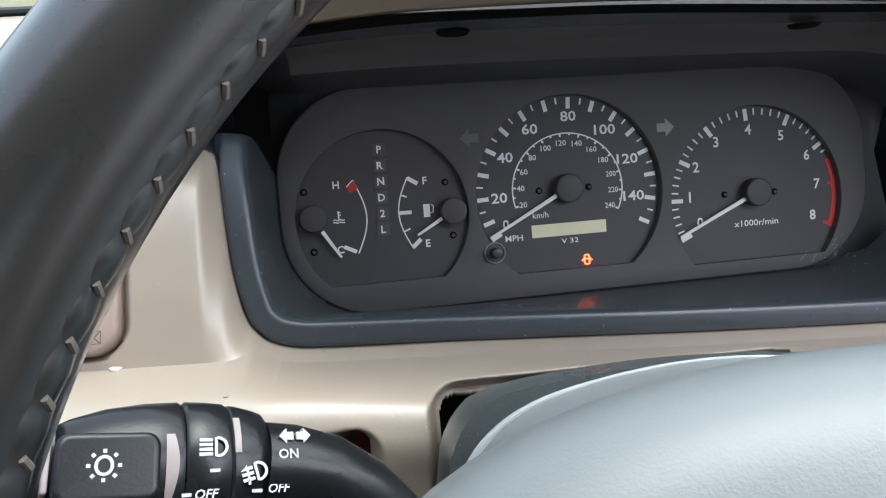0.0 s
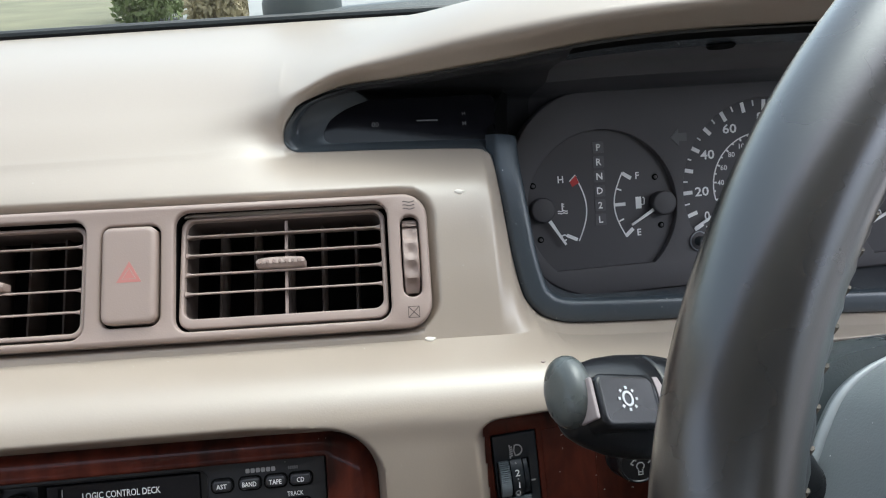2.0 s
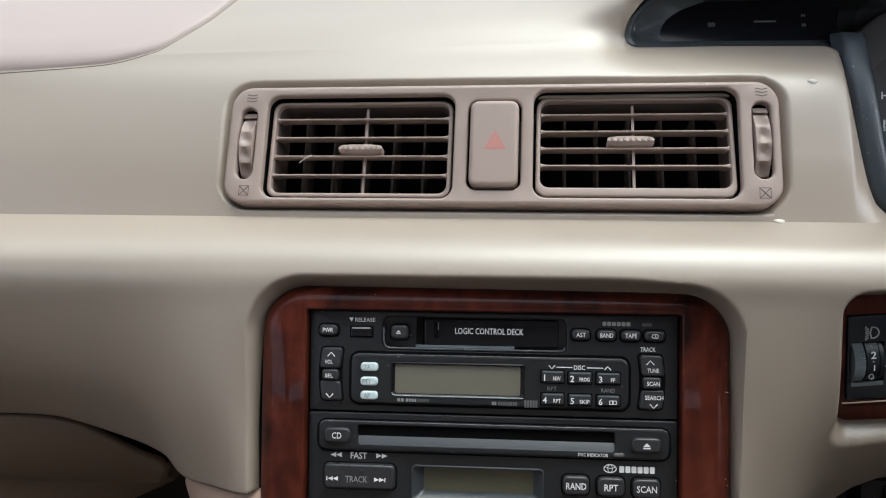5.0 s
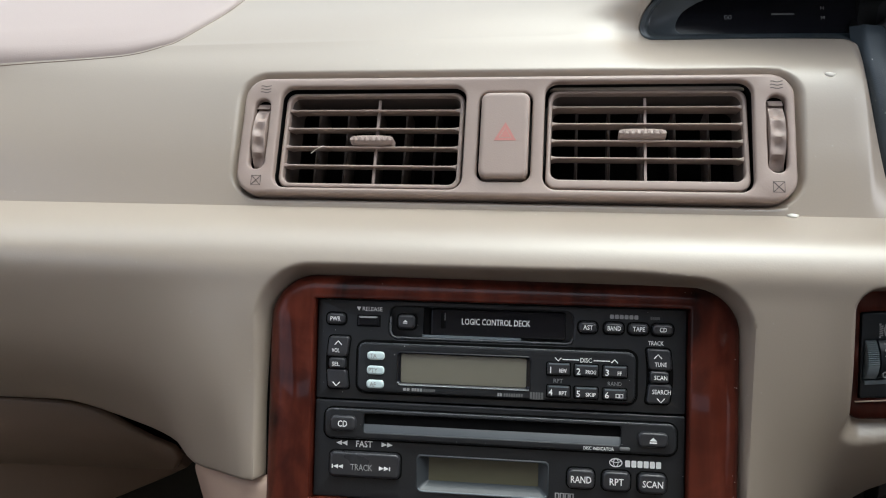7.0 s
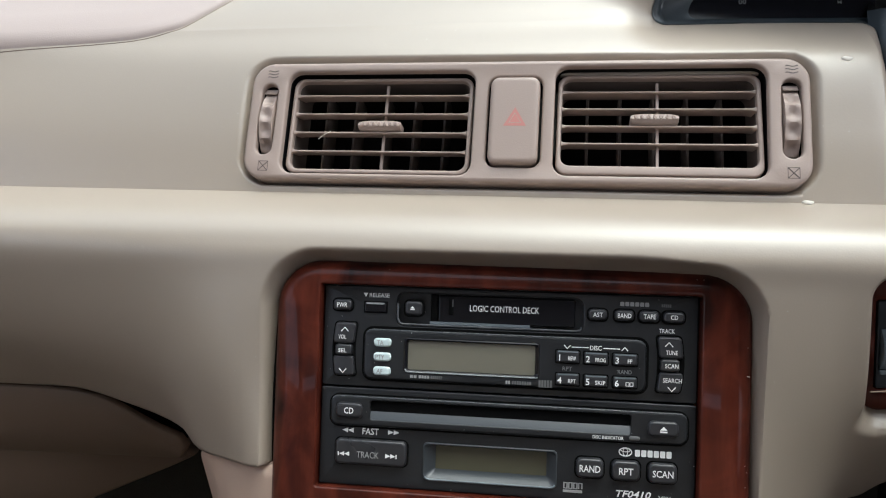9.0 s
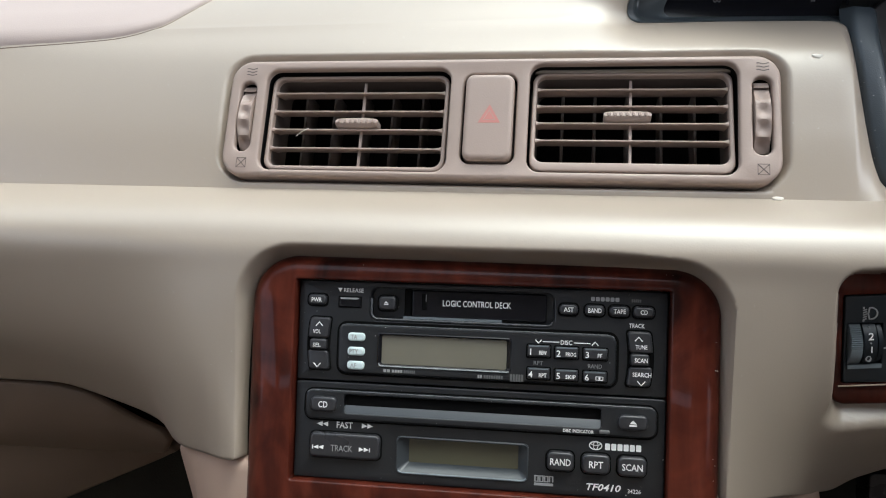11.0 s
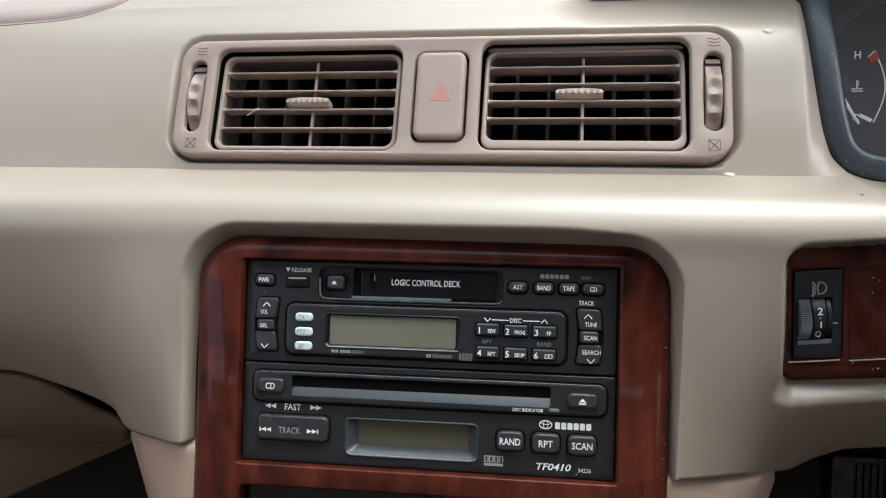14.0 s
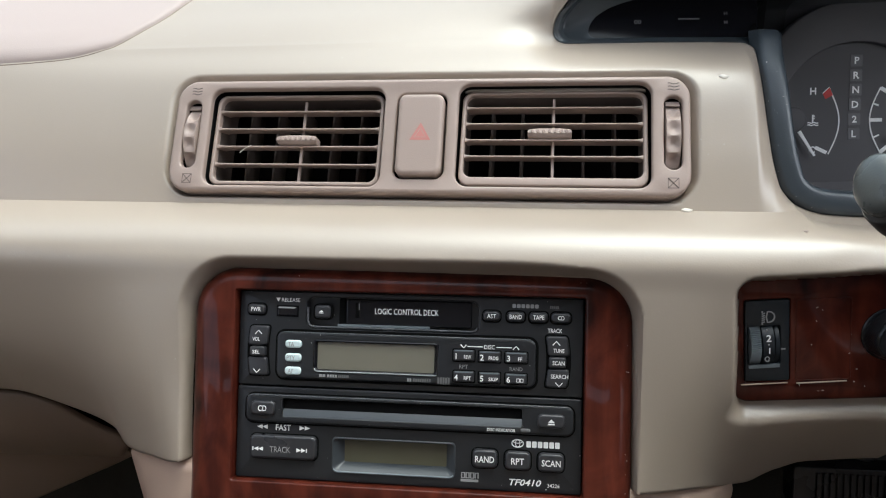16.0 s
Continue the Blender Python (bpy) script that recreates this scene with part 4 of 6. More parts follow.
vol2 = bowed("rocker", -0.0876, -0.0772, 0.0037, 0.0134, 0.0016, -0.0012, L_SPAN, 0.0, 0.0034, M_BUTTON)
sel = bowed("button", -0.0862, -0.0778, 0.0138, 0.0190, 0.0012, -0.0012, L_SPAN, 0.0, 0.0044, M_BUTTON)
chevron(-0.0829, 0.0264, True, vol, 0.0034)
lettering("VOL", -0.0841, 0.0227, 0.0021, vol, M_WHITE, 0.0034, 0.0040, bold=0.012)
lettering("SEL", -0.0836, 0.0161, 0.0020, sel, M_WHITE, 0.0044, 0.0040, bold=0.012)
chevron(-0.0834, 0.0061, False, vol2, 0.0034)
lettering("TRACK", 0.0714, 0.0317, 0.0021, stereo, M_WHITE, 0.0011, 0.0072, bold=0.012)
bowed("rocker_well", 0.0660, 0.0784, 0.0025, 0.0299, 0.0020, 0.0013, R_SPAN, 0.0, 0.0013, M_GAP, b=0.0001)
tun = bowed("rocker", 0.0668, 0.0776, 0.0190, 0.0291, 0.0016, 0.0013, R_SPAN, 0.0, 0.0034, M_BUTTON)
tun2 = bowed("rocker", 0.0668, 0.0776, 0.0032, 0.0126, 0.0016, 0.0013, R_SPAN, 0.0, 0.0034, M_BUTTON)
scn = bowed("button", 0.0672, 0.0758, 0.0131, 0.0187, 0.0012, 0.0013, R_SPAN, 0.0, 0.0044, M_BUTTON)
chevron(0.0721, 0.0256, True, tun, 0.0034)
lettering("TUNE", 0.0734, 0.0219, 0.0020, tun, M_WHITE, 0.0034, 0.0054, bold=0.012)
lettering("SCAN", 0.0733, 0.0158, 0.0021, scn, M_WHITE, 0.0044, 0.0060, bold=0.012)
lettering("SEARCH", 0.0739, 0.0090, 0.0021, tun2, M_WHITE, 0.0034, 0.0086, bold=0.012)
chevron(0.0737, 0.0050, False, tun2, 0.0034)
# raised display panel
rbox("panel_well", -0.0742, 0.0634, 0.0014, 0.0284, 0.0052, 0.0, 0.0014, M_GAP, b=0.0001)
bm = bmesh.new()
panel(bm, rect(-0.0730, 0.0620, 0.0026, 0.0271, 0.0042, 8), [rect(-0.0530, 0.0126, 0.0068, 0.0234, 0.0016)], 0.0036, 0.0, 0.0012, 0.0004, 0.0)
part("panel_face", bm, M_RADIO, stereo)
for tx, v0, v1 in (("TA", 0.0188, 0.0229), ("PTY", 0.0117, 0.0159), ("AF", 0.0048, 0.0090)):
    b = rbox("pill_button", -0.0679, -0.0592, v0, v1, 0.0017, 0.001, 0.0052, M_PILL, label="pale translucent button", b=0.0009)
    lettering(tx, -0.0645, (v0 + v1) / 2, 0.0022, b, M_GREY, 0.0052, {"TA": 0.0032, "PTY": 0.0044, "AF": 0.0030}[tx])
bm = bmesh.new()
sloped(bm, (-0.0531, 0.0127, 0.0067, 0.0235, 0.0016), (-0.0508, 0.0100, 0.0081, 0.0220, 0.0008), 0.0036, 0.0018)
part("display_rim", bm, M_GLOSS, stereo)
rbox("display", -0.0524, 0.0118, 0.0074, 0.0228, 0.0006, 0.0002, 0.0022, M_LCD, label="unlit grey green display")
# pale tube painted in as the bevel's highlight
bm = bmesh.new()
tube(bm, [(-0.0524, 0.0084, 0.0036), (-0.0518, 0.0074, 0.0038), (-0.0508, 0.0070, 0.0038), (0.0108, 0.0070, 0.0038), (0.0118, 0.0073, 0.0037)], 0.00032, 8)
part("display_edge", bm, M_GLINT_SCUFF, stereo, "pale line painted as the display's lower highlight", 60)
dim_print(-0.0498, -0.0462, 0.0042, 0.0056, 2, 0.0036, M_GREY)
dim_print(-0.0455, -0.0400, 0.0042, 0.0056, 4, 0.0036, M_GREY)
dim_print(-0.0396, -0.0338, 0.0042, 0.0056, 6, 0.0036)
dim_print(-0.0034, -0.0010, 0.0036, 0.0052, 2, 0.0036, M_GREY)
dim_print(-0.0004, 0.0090, 0.0036, 0.0052, 8, 0.0036)
dim_print(0.0122, 0.0188, 0.0029, 0.0063, 5, 0.0036)
lettering("DISC", 0.0386, 0.0226, 0.0022, stereo, M_WHITE, 0.0036, 0.0054, bold=0.012)
for a, b, c, up in ((0.0274, 0.0353, 0.0254, False), (0.0421, 0.0498, 0.0520, True)):
    bm = bmesh.new()
    stroke(bm, [(a, 0.0226), (b, 0.0226)], 0.0004, 0.0035, 0.0039)
    part("rule", bm, M_WHITE, stereo)
    chevron(c, 0.0226, up, stereo, 0.0037, 0.0015)
for n, (tx, u0, u1, v0, v1) in enumerate((("REW", 0.0203, 0.0310, 0.0153, 0.0209), ("PROG", 0.0333, 0.0442, 0.0152, 0.0206), ("FF", 0.0466, 0.0577, 0.0152, 0.0205),
                                          ("RPT", 0.0205, 0.0311, 0.0048, 0.0101), ("SKIP", 0.0335, 0.0442, 0.0047, 0.0099), ("", 0.0468, 0.0576, 0.0048, 0.0097))):
    b = rbox("button", u0, u1, v0, v1, 0.0007, 0.001, 0.0058, M_BUTTON, b=0.0010)
    rbox("gap", u0 - 0.0006, u1 + 0.0006, v0 - 0.0007, v1 + 0.0005, 0.0009, 0.001, 0.0038, M_GAP, b, b=0.0001)
    cu, cv = (u0 + u1) / 2, (v0 + v1) / 2
    # pale bar painted along the key's top edge as its highlight
    bm = bmesh.new()
    bar(bm, (u0 + 0.0007, v1 - 0.0004, 0.0054), (u1 - 0.0007, v1 - 0.0004, 0.0054), 0.0003, 0.0003)
    part("worn_glint_edge", bm, M_COWL, b)
    lettering(str(n + 1), cu - 0.0038, cv - 0.0004, 0.0030, b, M_WHITE, 0.0058, bold=0.012)
    if tx:
        lettering(tx, cu + 0.0020, cv - 0.0006, 0.0019, b, M_WHITE, 0.0058, {2: 0.0020, 3: 0.0036, 4: 0.0048}[len(tx)], bold=0.016)
    else:
        bm = bmesh.new()
        for s in (-0.0009, 0.0009):
            stroke(bm, [(cu + 0.002 + s - 0.0007, cv - 0.0014), (cu + 0.002 + s + 0.0007, cv - 0.0014), (cu + 0.002 + s + 0.0007, cv + 0.0002), (cu + 0.002 + s - 0.0007, cv + 0.0002)], 0.0004, 0.0057, 0.0060, True)
        part("tape_mark", bm, M_WHITE, b)
lettering("RPT", 0.0256, 0.0123, 0.0019, stereo, M_GREY, 0.0036, 0.0044)
lettering("RAND", 0.0522, 0.0120, 0.0019, stereo, M_GREY, 0.0036, 0.0064)
# disc unit: a raised panel with the slot
rbox("slot_well", -0.0898, 0.0824, -0.0217, -0.0052, 0.0050, 0.0, 0.0016, M_GAP, b=0.0001)
bm = bmesh.new()
panel(bm, rect(-0.0888, 0.0814, -0.0207, -0.0060, 0.0040, 8), [rect(*CDSLOT)], 0.0036, 0.0, 0.0012, 0.0005, -0.002)
part("slot_panel", bm, M_RADIO, stereo)
# paler tubes put in for the highlight on both panels' top edges
for u0, u1, v1 in ((-0.0852, 0.0778, -0.0064), (-0.0694, 0.0584, 0.0267)):
    bm = bmesh.new()
    tube(bm, [(u0 - 0.0026, v1 - 0.0014, 0.0026), (u0 - 0.0014, v1 - 0.0004, 0.0031), (u0, v1, 0.0032), (u1, v1, 0.0032), (u1 + 0.0014, v1 - 0.0004, 0.0031), (u1 + 0.0026, v1 - 0.0014, 0.0026)], 0.00042, 8)
    part("panel_edge", bm, M_EDGE, stereo, "grey line painted as the upper edge's highlight", 60)
button("CD", -0.0856, -0.0724, -0.0166, -0.0092, 0.0047, 0.0031, 0.0056, r=0.0024)
bm = bmesh.new()
loft(bm, [[(u, -0.0124, -0.0090), (u, -0.0122, 0.0008), (u, -0.0128, 0.0014), (u, -0.0168, 0.0028), (u, -0.0174, 0.0032), (u, -0.0182, 0.0026), (u, -0.0182, -0.0090)] for u in (-0.0692, 0.0559)])
part("slot_lip", bm, M_DISC, stereo, "smooth blue grey lip below the disc slot")
rbox("slot_gap", -0.0700, 0.0567, -0.0180, -0.0070, 0.0006, -0.0195, -0.0085, M_GAP)
ej = button("", 0.0633, 0.0771, -0.0169, -0.0098, top=0.0056, r=0.0024)
eject_mark(0.0702, -0.0136, 0.0017, ej, 0.0056)
lettering("DISC INDICATOR", 0.0453, -0.0189, 0.0016, stereo, M_WHITE, 0.0036, 0.0142, bold=0.012)
rbox("indicator", 0.0549, 0.0600, -0.0196, -0.0176, 0.0010, 0.003, 0.0042, M_DIMPRINT)
lettering("FAST", -0.0687, -0.0234, 0.0032, stereo, M_WHITE, 0.0013, 0.0082, bold=0.012)
for c, right in ((-0.0815, False), (-0.0787, False), (-0.0586, True), (-0.0558, True)):
    wedge(c, -0.0233, 0.0028, right, stereo, 0.0013)
rbox("button_well", -0.0868, -0.0492, -0.0404, -0.0262, 0.0034, 0.0, 0.0014, M_GAP)
trk = rbox("button", -0.0858, -0.0503, -0.0394, -0.0271, 0.0026, 0.0, 0.0042, M_BUTTON, b=0.0014)
lettering("TRACK", -0.0692, -0.0342, 0.0031, trk, M_GREY, 0.0042, 0.0110)
for c, right in ((-0.0822, False), (-0.0797, False), (-0.0592, True), (-0.0567, True)):
    wedge(c, -0.0342, 0.0025, right, trk, 0.0042)
for c in (-0.0839, -0.0551):
    bm = bmesh.new()
    stroke(bm, [(c, -0.0352), (c, -0.0332)], 0.0005, 0.0041, 0.0044)
    part("stop_mark", bm, M_WHITE, trk)
bm = bmesh.new()
sloped(bm, LCDWELL, (-0.0364, 0.0170, -0.0404, -0.0284, 0.0006), 0.0013, -0.0040)
part("display_rim", bm, M_DISC, stereo, "sloping rim of the lower display")
rbox("display", -0.0374, 0.0180, -0.0414, -0.0274, 0.0006, -0.012, -0.0036, M_LCD2, label="unlit olive display")
# grey tube along the rim's bottom, in place of its highlight
bm = bmesh.new()
tube(bm, [(-0.0414, -0.0436, 0.0014), (-0.0404, -0.0445, 0.0016), (-0.0390, -0.0448, 0.0016), (0.0190, -0.0448, 0.0016), (0.0206, -0.0444, 0.0016), (0.0214, -0.0436, 0.0014)], 0.0005, 8)
part("display_edge", bm, M_COWL, stereo, "", 60)
for tx, u0, u1, tw in (("RAND", 0.0310, 0.0436, 0.0096), ("RPT", 0.0474, 0.0603, 0.0065), ("SCAN", 0.0640, 0.0770, 0.0094)):
    c = -0.0339 - 0.012 * (u0 - 0.031)
    button(tx, u0, u1, c - 0.0045, c + 0.0047, tw, 0.0032, 0.0044, r=0.0026)
bm = bmesh.new()
for ru, rv, dv, wd in ((0.0029, 0.0019, 0.0, 0.00045), (0.0011, 0.0018, 0.0, 0.0003), (0.0022, 0.0008, 0.0009, 0.0003)):
    stroke(bm, [(0.0537 + ru * math.cos(a), -0.0257 + dv + rv * math.sin(a)) for a in [2 * math.pi * k / 24 for k in range(24)]], wd, 0.0012, 0.0015 + rv * 0.01, True)
part("badge", bm, M_WHITE, stereo)
badge_bars(0.0578, 0.0750, -0.0275, -0.0244, M_WHITE, 0.0013)
lettering("TF0410", 0.0578, -0.0452, 0.0033, stereo, M_WHITE, 0.0013, 0.0160, slant=0.25, bold=0.02)
lettering("34226", 0.0720, -0.0461, 0.0019, stereo, M_WHITE, 0.0013, 0.0060)
bm = bmesh.new()
for k in range(4):
    stroke(bm, [(0.0256 + 0.0023 * k, -0.0444), (0.0256 + 0.0023 * k, -0.0418), (0.0271 + 0.0023 * k, -0.0418), (0.0271 + 0.0023 * k, -0.0444)], 0.0007, 0.0012, 0.0015, k < 3)
stroke(bm, [(0.0252, -0.0457), (0.0342, -0.0457)], 0.0012, 0.0012, 0.0015)
part("disc_logo", bm, M_GREY, stereo, "plain grey disc mark")

# ---------------------------------------------------------------- instrument cluster
cluster = thing("instrument_cluster", GAUGE, "dark grey instrument cluster with white dials, red door lamp lit", "instrument cluster")


def dial_shape(cx, cy, r, flat, n=64):
    """A circle cut off flat at the bottom, its corners a little eased."""
    def contour(g):
        rg, fl = r + g, flat - g
        a = math.degrees(math.asin(max(-0.999, (fl - cy) / rg)))
        return arc(cx, cy, rg, a, 180 - a, n)
    return contour


DIALS = {"left": (-0.1107, -0.0087, 0.0497, -0.0462), "speed": (0.0022, -0.0036, 0.0582, -0.0492), "rev": (0.1240, -0.0172, 0.0585, -0.0545)}
bm = bmesh.new()
panel(bm, rect(-0.1690, 0.2010, -0.0640, 0.0660, 0.052, 14), [dial_shape(*d) for d in DIALS.values()], 0.0, -0.012, 0.002, 0.0006, -0.0055)
part("face_plate", bm, M_PLATE, cluster, smooth=30)
F0 = -0.0045
for d in DIALS.values():
    bm = bmesh.new()
    polygon(bm, dial_shape(*d)(0.002), F0 - 0.003, F0)
    part("dial", bm, M_DIAL, cluster)


def ticks(cx, cy, r, angles, length, width, mat=M_WHITE, name="tick_mark"):
    for a in angles:
        bm = bmesh.new()
        c, s = math.cos(radians(a)), math.sin(radians(a))
        stroke(bm, [(cx + (r - length) * c * 1.035, cy + (r - length) * s), (cx + r * c * 1.035, cy + r * s)], width, F0, F0 + 0.0003)
        part(name, bm, mat, cluster)


def polar(cx, cy, r, a):
    return cx + r * math.cos(radians(a)), cy + r * math.sin(radians(a))


def needle(cx, cy, a, r0, r1, width, hub):
    bm = bmesh.new()
    c, s = math.cos(radians(a)), math.sin(radians(a))
    loft(bm, [[(cx + r * c - s * h, cy + r * s + c * h, F0 + 0.0035 + e) for h, e in ((-w / 2, 0), (w / 2, 0), (w / 2, 0.0009), (-w / 2, 0.0009))] for r, w in ((r0, width), (r1, width * 0.62))])
    part("needle", bm, M_NEEDLE, cluster, "white pointer")
    bm = bmesh.new()
    disc(bm, cx, cy, hub, F0, F0 + 0.0075, 0.0012, 36)
    part("needle_hub", bm, M_DIAL, cluster, "round dark pointer hub")


def screws(points):
    for x, y in points:
        bm = bmesh.new()
        disc(bm, x, y, 0.0021, F0, F0 + 0.0003, 0.0001, 14)
        pin = part("pin", bm, M_GAP, cluster)
        bm = bmesh.new()
        disc(bm, x + 0.0002, y - 0.0001, 0.0011, F0 + 0.0002, F0 + 0.0010, 0.0003, 10)
        part("pin_head", bm, M_PLATE, pin)


# speedometer: 0 to 150 miles an hour
SP = (0.0006, -0.0008)
SPC, KX = (0.0018, -0.0012), 1.035
def mph(v):
    return 86.2 - 1.612 * (v - 80)
ticks(*SPC, 0.0547, [mph(v) for v in range(10, 151, 10)] + [209.5], 0.0068, 0.0025)
ticks(*SPC, 0.0547, [mph(v) for v in range(15, 150, 10)], 0.0038, 0.0010)
MPH_AT = {20: (-0.0411, -0.0035), 40: (-0.0359, 0.0201), 60: (-0.0195, 0.0359), 80: (0.0049, 0.0422), 100: (0.0275, 0.0329), 120: (0.0408, 0.0143), 140: (0.0435, -0.0084)}
for v, (x, y) in MPH_AT.items():
    lettering(str(v), x, y, 0.0062, cluster, M_WHITE, F0, 0.0098 if v < 100 else 0.0136, name="numeral", bold=0.02)
lettering("0", -0.0383, -0.0196, 0.0060, cluster, M_WHITE, F0, name="numeral", bold=0.02)
bm = bmesh.new()
stroke(bm, [(SPC[0] + (x - SPC[0]) * KX, y) for x, y in arc(*SPC, 0.0334, mph(12.4), mph(149), 90)], 0.0008, F0, F0 + 0.0003)
part("inner_scale", bm, M_WHITE, cluster)
def kmh(v):
    return mph(v / 1.609)
for v in range(20, 241, 10):
    bm = bmesh.new()
    a, L = kmh(v), 0.0022 if v % 20 == 0 else 0.0014
    c, s = math.cos(radians(a)), math.sin(radians(a))
    stroke(bm, [(SPC[0] + (0.0335 - L) * c * KX, SPC[1] + (0.0335 - L) * s), (SPC[0] + 0.0335 * c * KX, SPC[1] + 0.0335 * s)], 0.0011, F0, F0 + 0.0004)
    part("inner_tick", bm, M_WHITE, cluster)
for v in range(20, 241, 20):
    x, y = polar(*SPC, 0.0285 if v < 100 else 0.0278, kmh(v))
    lettering(str(v), SPC[0] + (x - SPC[0]) * KX, y, 0.0034, cluster, M_WHITE, F0, 0.0047 if v < 100 else 0.0064, name="small_numeral", bold=0.012)
lettering("km/h", -0.0165, -0.0156, 0.0036, cluster, M_WHITE, F0, 0.0098)
lettering("MPH", -0.0339, -0.0281, 0.0036, cluster, M_WHITE, F0, 0.0108)
rbox("odometer_window", -0.0228, 0.0244, -0.0291, -0.0214, 0.0004, F0, F0 + 0.0006, M_ODO, cluster, "pale blank odometer display", 0.0002)
lettering("V 32", 0.0008, -0.0323, 0.0030, cluster, M_WHITE, F0, 0.0108)
needle(*SP, 207.5, 0.0080, 0.0560, 0.0024, 0.0086)
screws(((-0.0165, -0.0010), (0.0150, -0.0010)))
# door warning: a small red car from above with both doors open
bm = bmesh.new()
DW = (0.0108, -0.0448)
stroke(bm, rr(DW[0] - 0.0015, DW[0] + 0.0015, DW[1] - 0.0028, DW[1] + 0.0028, 0.0010, 3), 0.0008, F0, F0 + 0.0003, True)
stroke(bm, [(DW[0] - 0.0015, DW[1] + 0.0004), (DW[0] + 0.0015, DW[1] + 0.0004)], 0.0007, F0, F0 + 0.0003)
for k in (-1, 1):
    stroke(bm, [(DW[0] + k * 0.0017, DW[1] + 0.0008), (DW[0] + k * 0.0032, DW[1] - 0.0008)], 0.0008, F0, F0 + 0.0003)
part("door_warning", bm, M_WARN, cluster, "lit red door-open symbol")
# trip reset knob
bm = bmesh.new()
disc(bm, -0.0475, -0.0352, 0.0062, -0.002, 0.0006, 0.0006, 28)
trip = part("trip_knob", bm, M_PLATE, cluster, "scuffed round trip reset knob")
bm = bmesh.new()
stroke(bm, circle(-0.0475, -0.0352, 0.0060, 28), 0.0006, 0.0005, 0.0014, True)
part("knob_ring", bm, M_GLINT_SCUFF, trip, "scratched pale ring")
bm = bmesh.new()
disc(bm, -0.0475, -0.0352, 0.0032, 0.0, 0.0075, 0.0012, 24)
part("knob_tip", bm, M_SHROUD, trip)
# turn arrows
for k, cu, cv, mt in ((-1, -0.0575, 0.0325, M_DIMPRINT), (1, 0.0646, 0.0312, M_GREY)):
    bm = bmesh.new()
    polygon(bm, [(cu - k * 0.0055, cv - 0.0026), (cu, cv - 0.0026), (cu, cv - 0.0056), (cu + k * 0.0056, cv), (cu, cv + 0.0056), (cu, cv + 0.0026), (cu - k * 0.0055, cv + 0.0026)], -0.0004, 0.0004)
    part("turn_arrow", bm, mt, cluster, "unlit turn signal arrow")
# rev counter
RC = (0.1236, -0.0128)
RCC = (0.1258, -0.0160)
RPM = [204.8, 178.4, 152.2, 124.6, 95.1, 64.5, 34.7, 6.0, -23.4]
def rpm(v):
    k = min(int(v), 7)
    return RPM[k] + (RPM[k + 1] - RPM[k]) * (v - k)
REV = {0: (0.0865, -0.0289), 1: (0.0805, -0.0127), 2: (0.0857, 0.0057), 3: (0.1001, 0.0203), 4: (0.1223, 0.0268), 5: (0.1449, 0.0217), 6: (0.1623, 0.0082), 7: (0.1687, -0.0107), 8: (0.1647, -0.0303)}
ticks(*RCC, 0.0558, [rpm(v) for v in range(0, 7)], 0.0074, 0.0026)
ticks(*RCC, 0.0558, [rpm(k + j / 5) for k in range(0, 6) for j in range(1, 5)] + [rpm(6.2)], 0.0042, 0.0010)
for v, (x, y) in REV.items():
    lettering(str(v), x, y, 0.0066, cluster, M_WHITE, F0, name="numeral", bold=0.02)
bm = bmesh.new()
stroke(bm, [(RCC[0] + (x - RCC[0]) * KX, y) for x, y in arc(*RCC, 0.0536, rpm(6.4), rpm(8.05), 30)], 0.0046, F0, F0 + 0.0003)
for v in (7, 8):
    c, s = math.cos(radians(rpm(v))), math.sin(radians(rpm(v)))
    stroke(bm, [(RCC[0] + 0.0485 * c * KX, RCC[1] + 0.0485 * s), (RCC[0] + 0.0556 * c * KX, RCC[1] + 0.0556 * s)], 0.0022, F0, F0 + 0.0004)
part("red_zone", bm, M_RED, cluster, "faded red band of the rev counter")
lettering("x1000r/min", 0.1248, -0.0319, 0.0040, cluster, M_WHITE, F0, 0.0305, bold=0.010)
needle(*RC, 204.5, 0.0080, 0.0580, 0.0026, 0.0088)
screws(((0.1040, -0.0128), (0.1385, -0.0135)))
# temperature, gear and fuel
for tx, cv in zip("PRND2L", (0.0300, 0.0208, 0.0117, 0.0025, -0.0067, -0.0159)):
    cu = -0.1100 - (0.0300 - cv) * 0.026
    lettering(tx, cu, cv, 0.0044, cluster, M_WHITE, F0 + 0.0004, name="gear_letter", bold=0.025)
    rbox("gear_window", cu - 0.0037, cu + 0.0037, cv - 0.0037, cv + 0.0037, 0.0006, F0, F0 + 0.0003, M_GEAR, cluster, b=0.0002)
lettering("H", -0.1362, 0.0115, 0.0044, cluster, M_WHITE, F0, bold=0.025)
lettering("C", -0.1366, -0.0255, 0.0044, cluster, M_WHITE, F0, bold=0.025)
lettering("F", -0.0850, 0.0103, 0.0044, cluster, M_WHITE, F0, bold=0.025)
lettering("E", -0.0858, -0.0262, 0.0044, cluster, M_WHITE, F0, bold=0.025)


def bow(x0, x1, y0, y1, bulge, n=20):
    return [(x0 + (x1 - x0) * k / n + bulge * math.sin(math.pi * k / n), y0 + (y1 - y0) * k / n) for k in range(n + 1)]


bm = bmesh.new()
stroke(bm, bow(-0.1262, -0.1265, 0.0125, -0.0285, 0.0062), 0.0008, F0, F0 + 0.0003)
stroke(bm, [(-0.1345, -0.0240), (-0.1275, -0.0275)], 0.0022, F0, F0 + 0.0003)
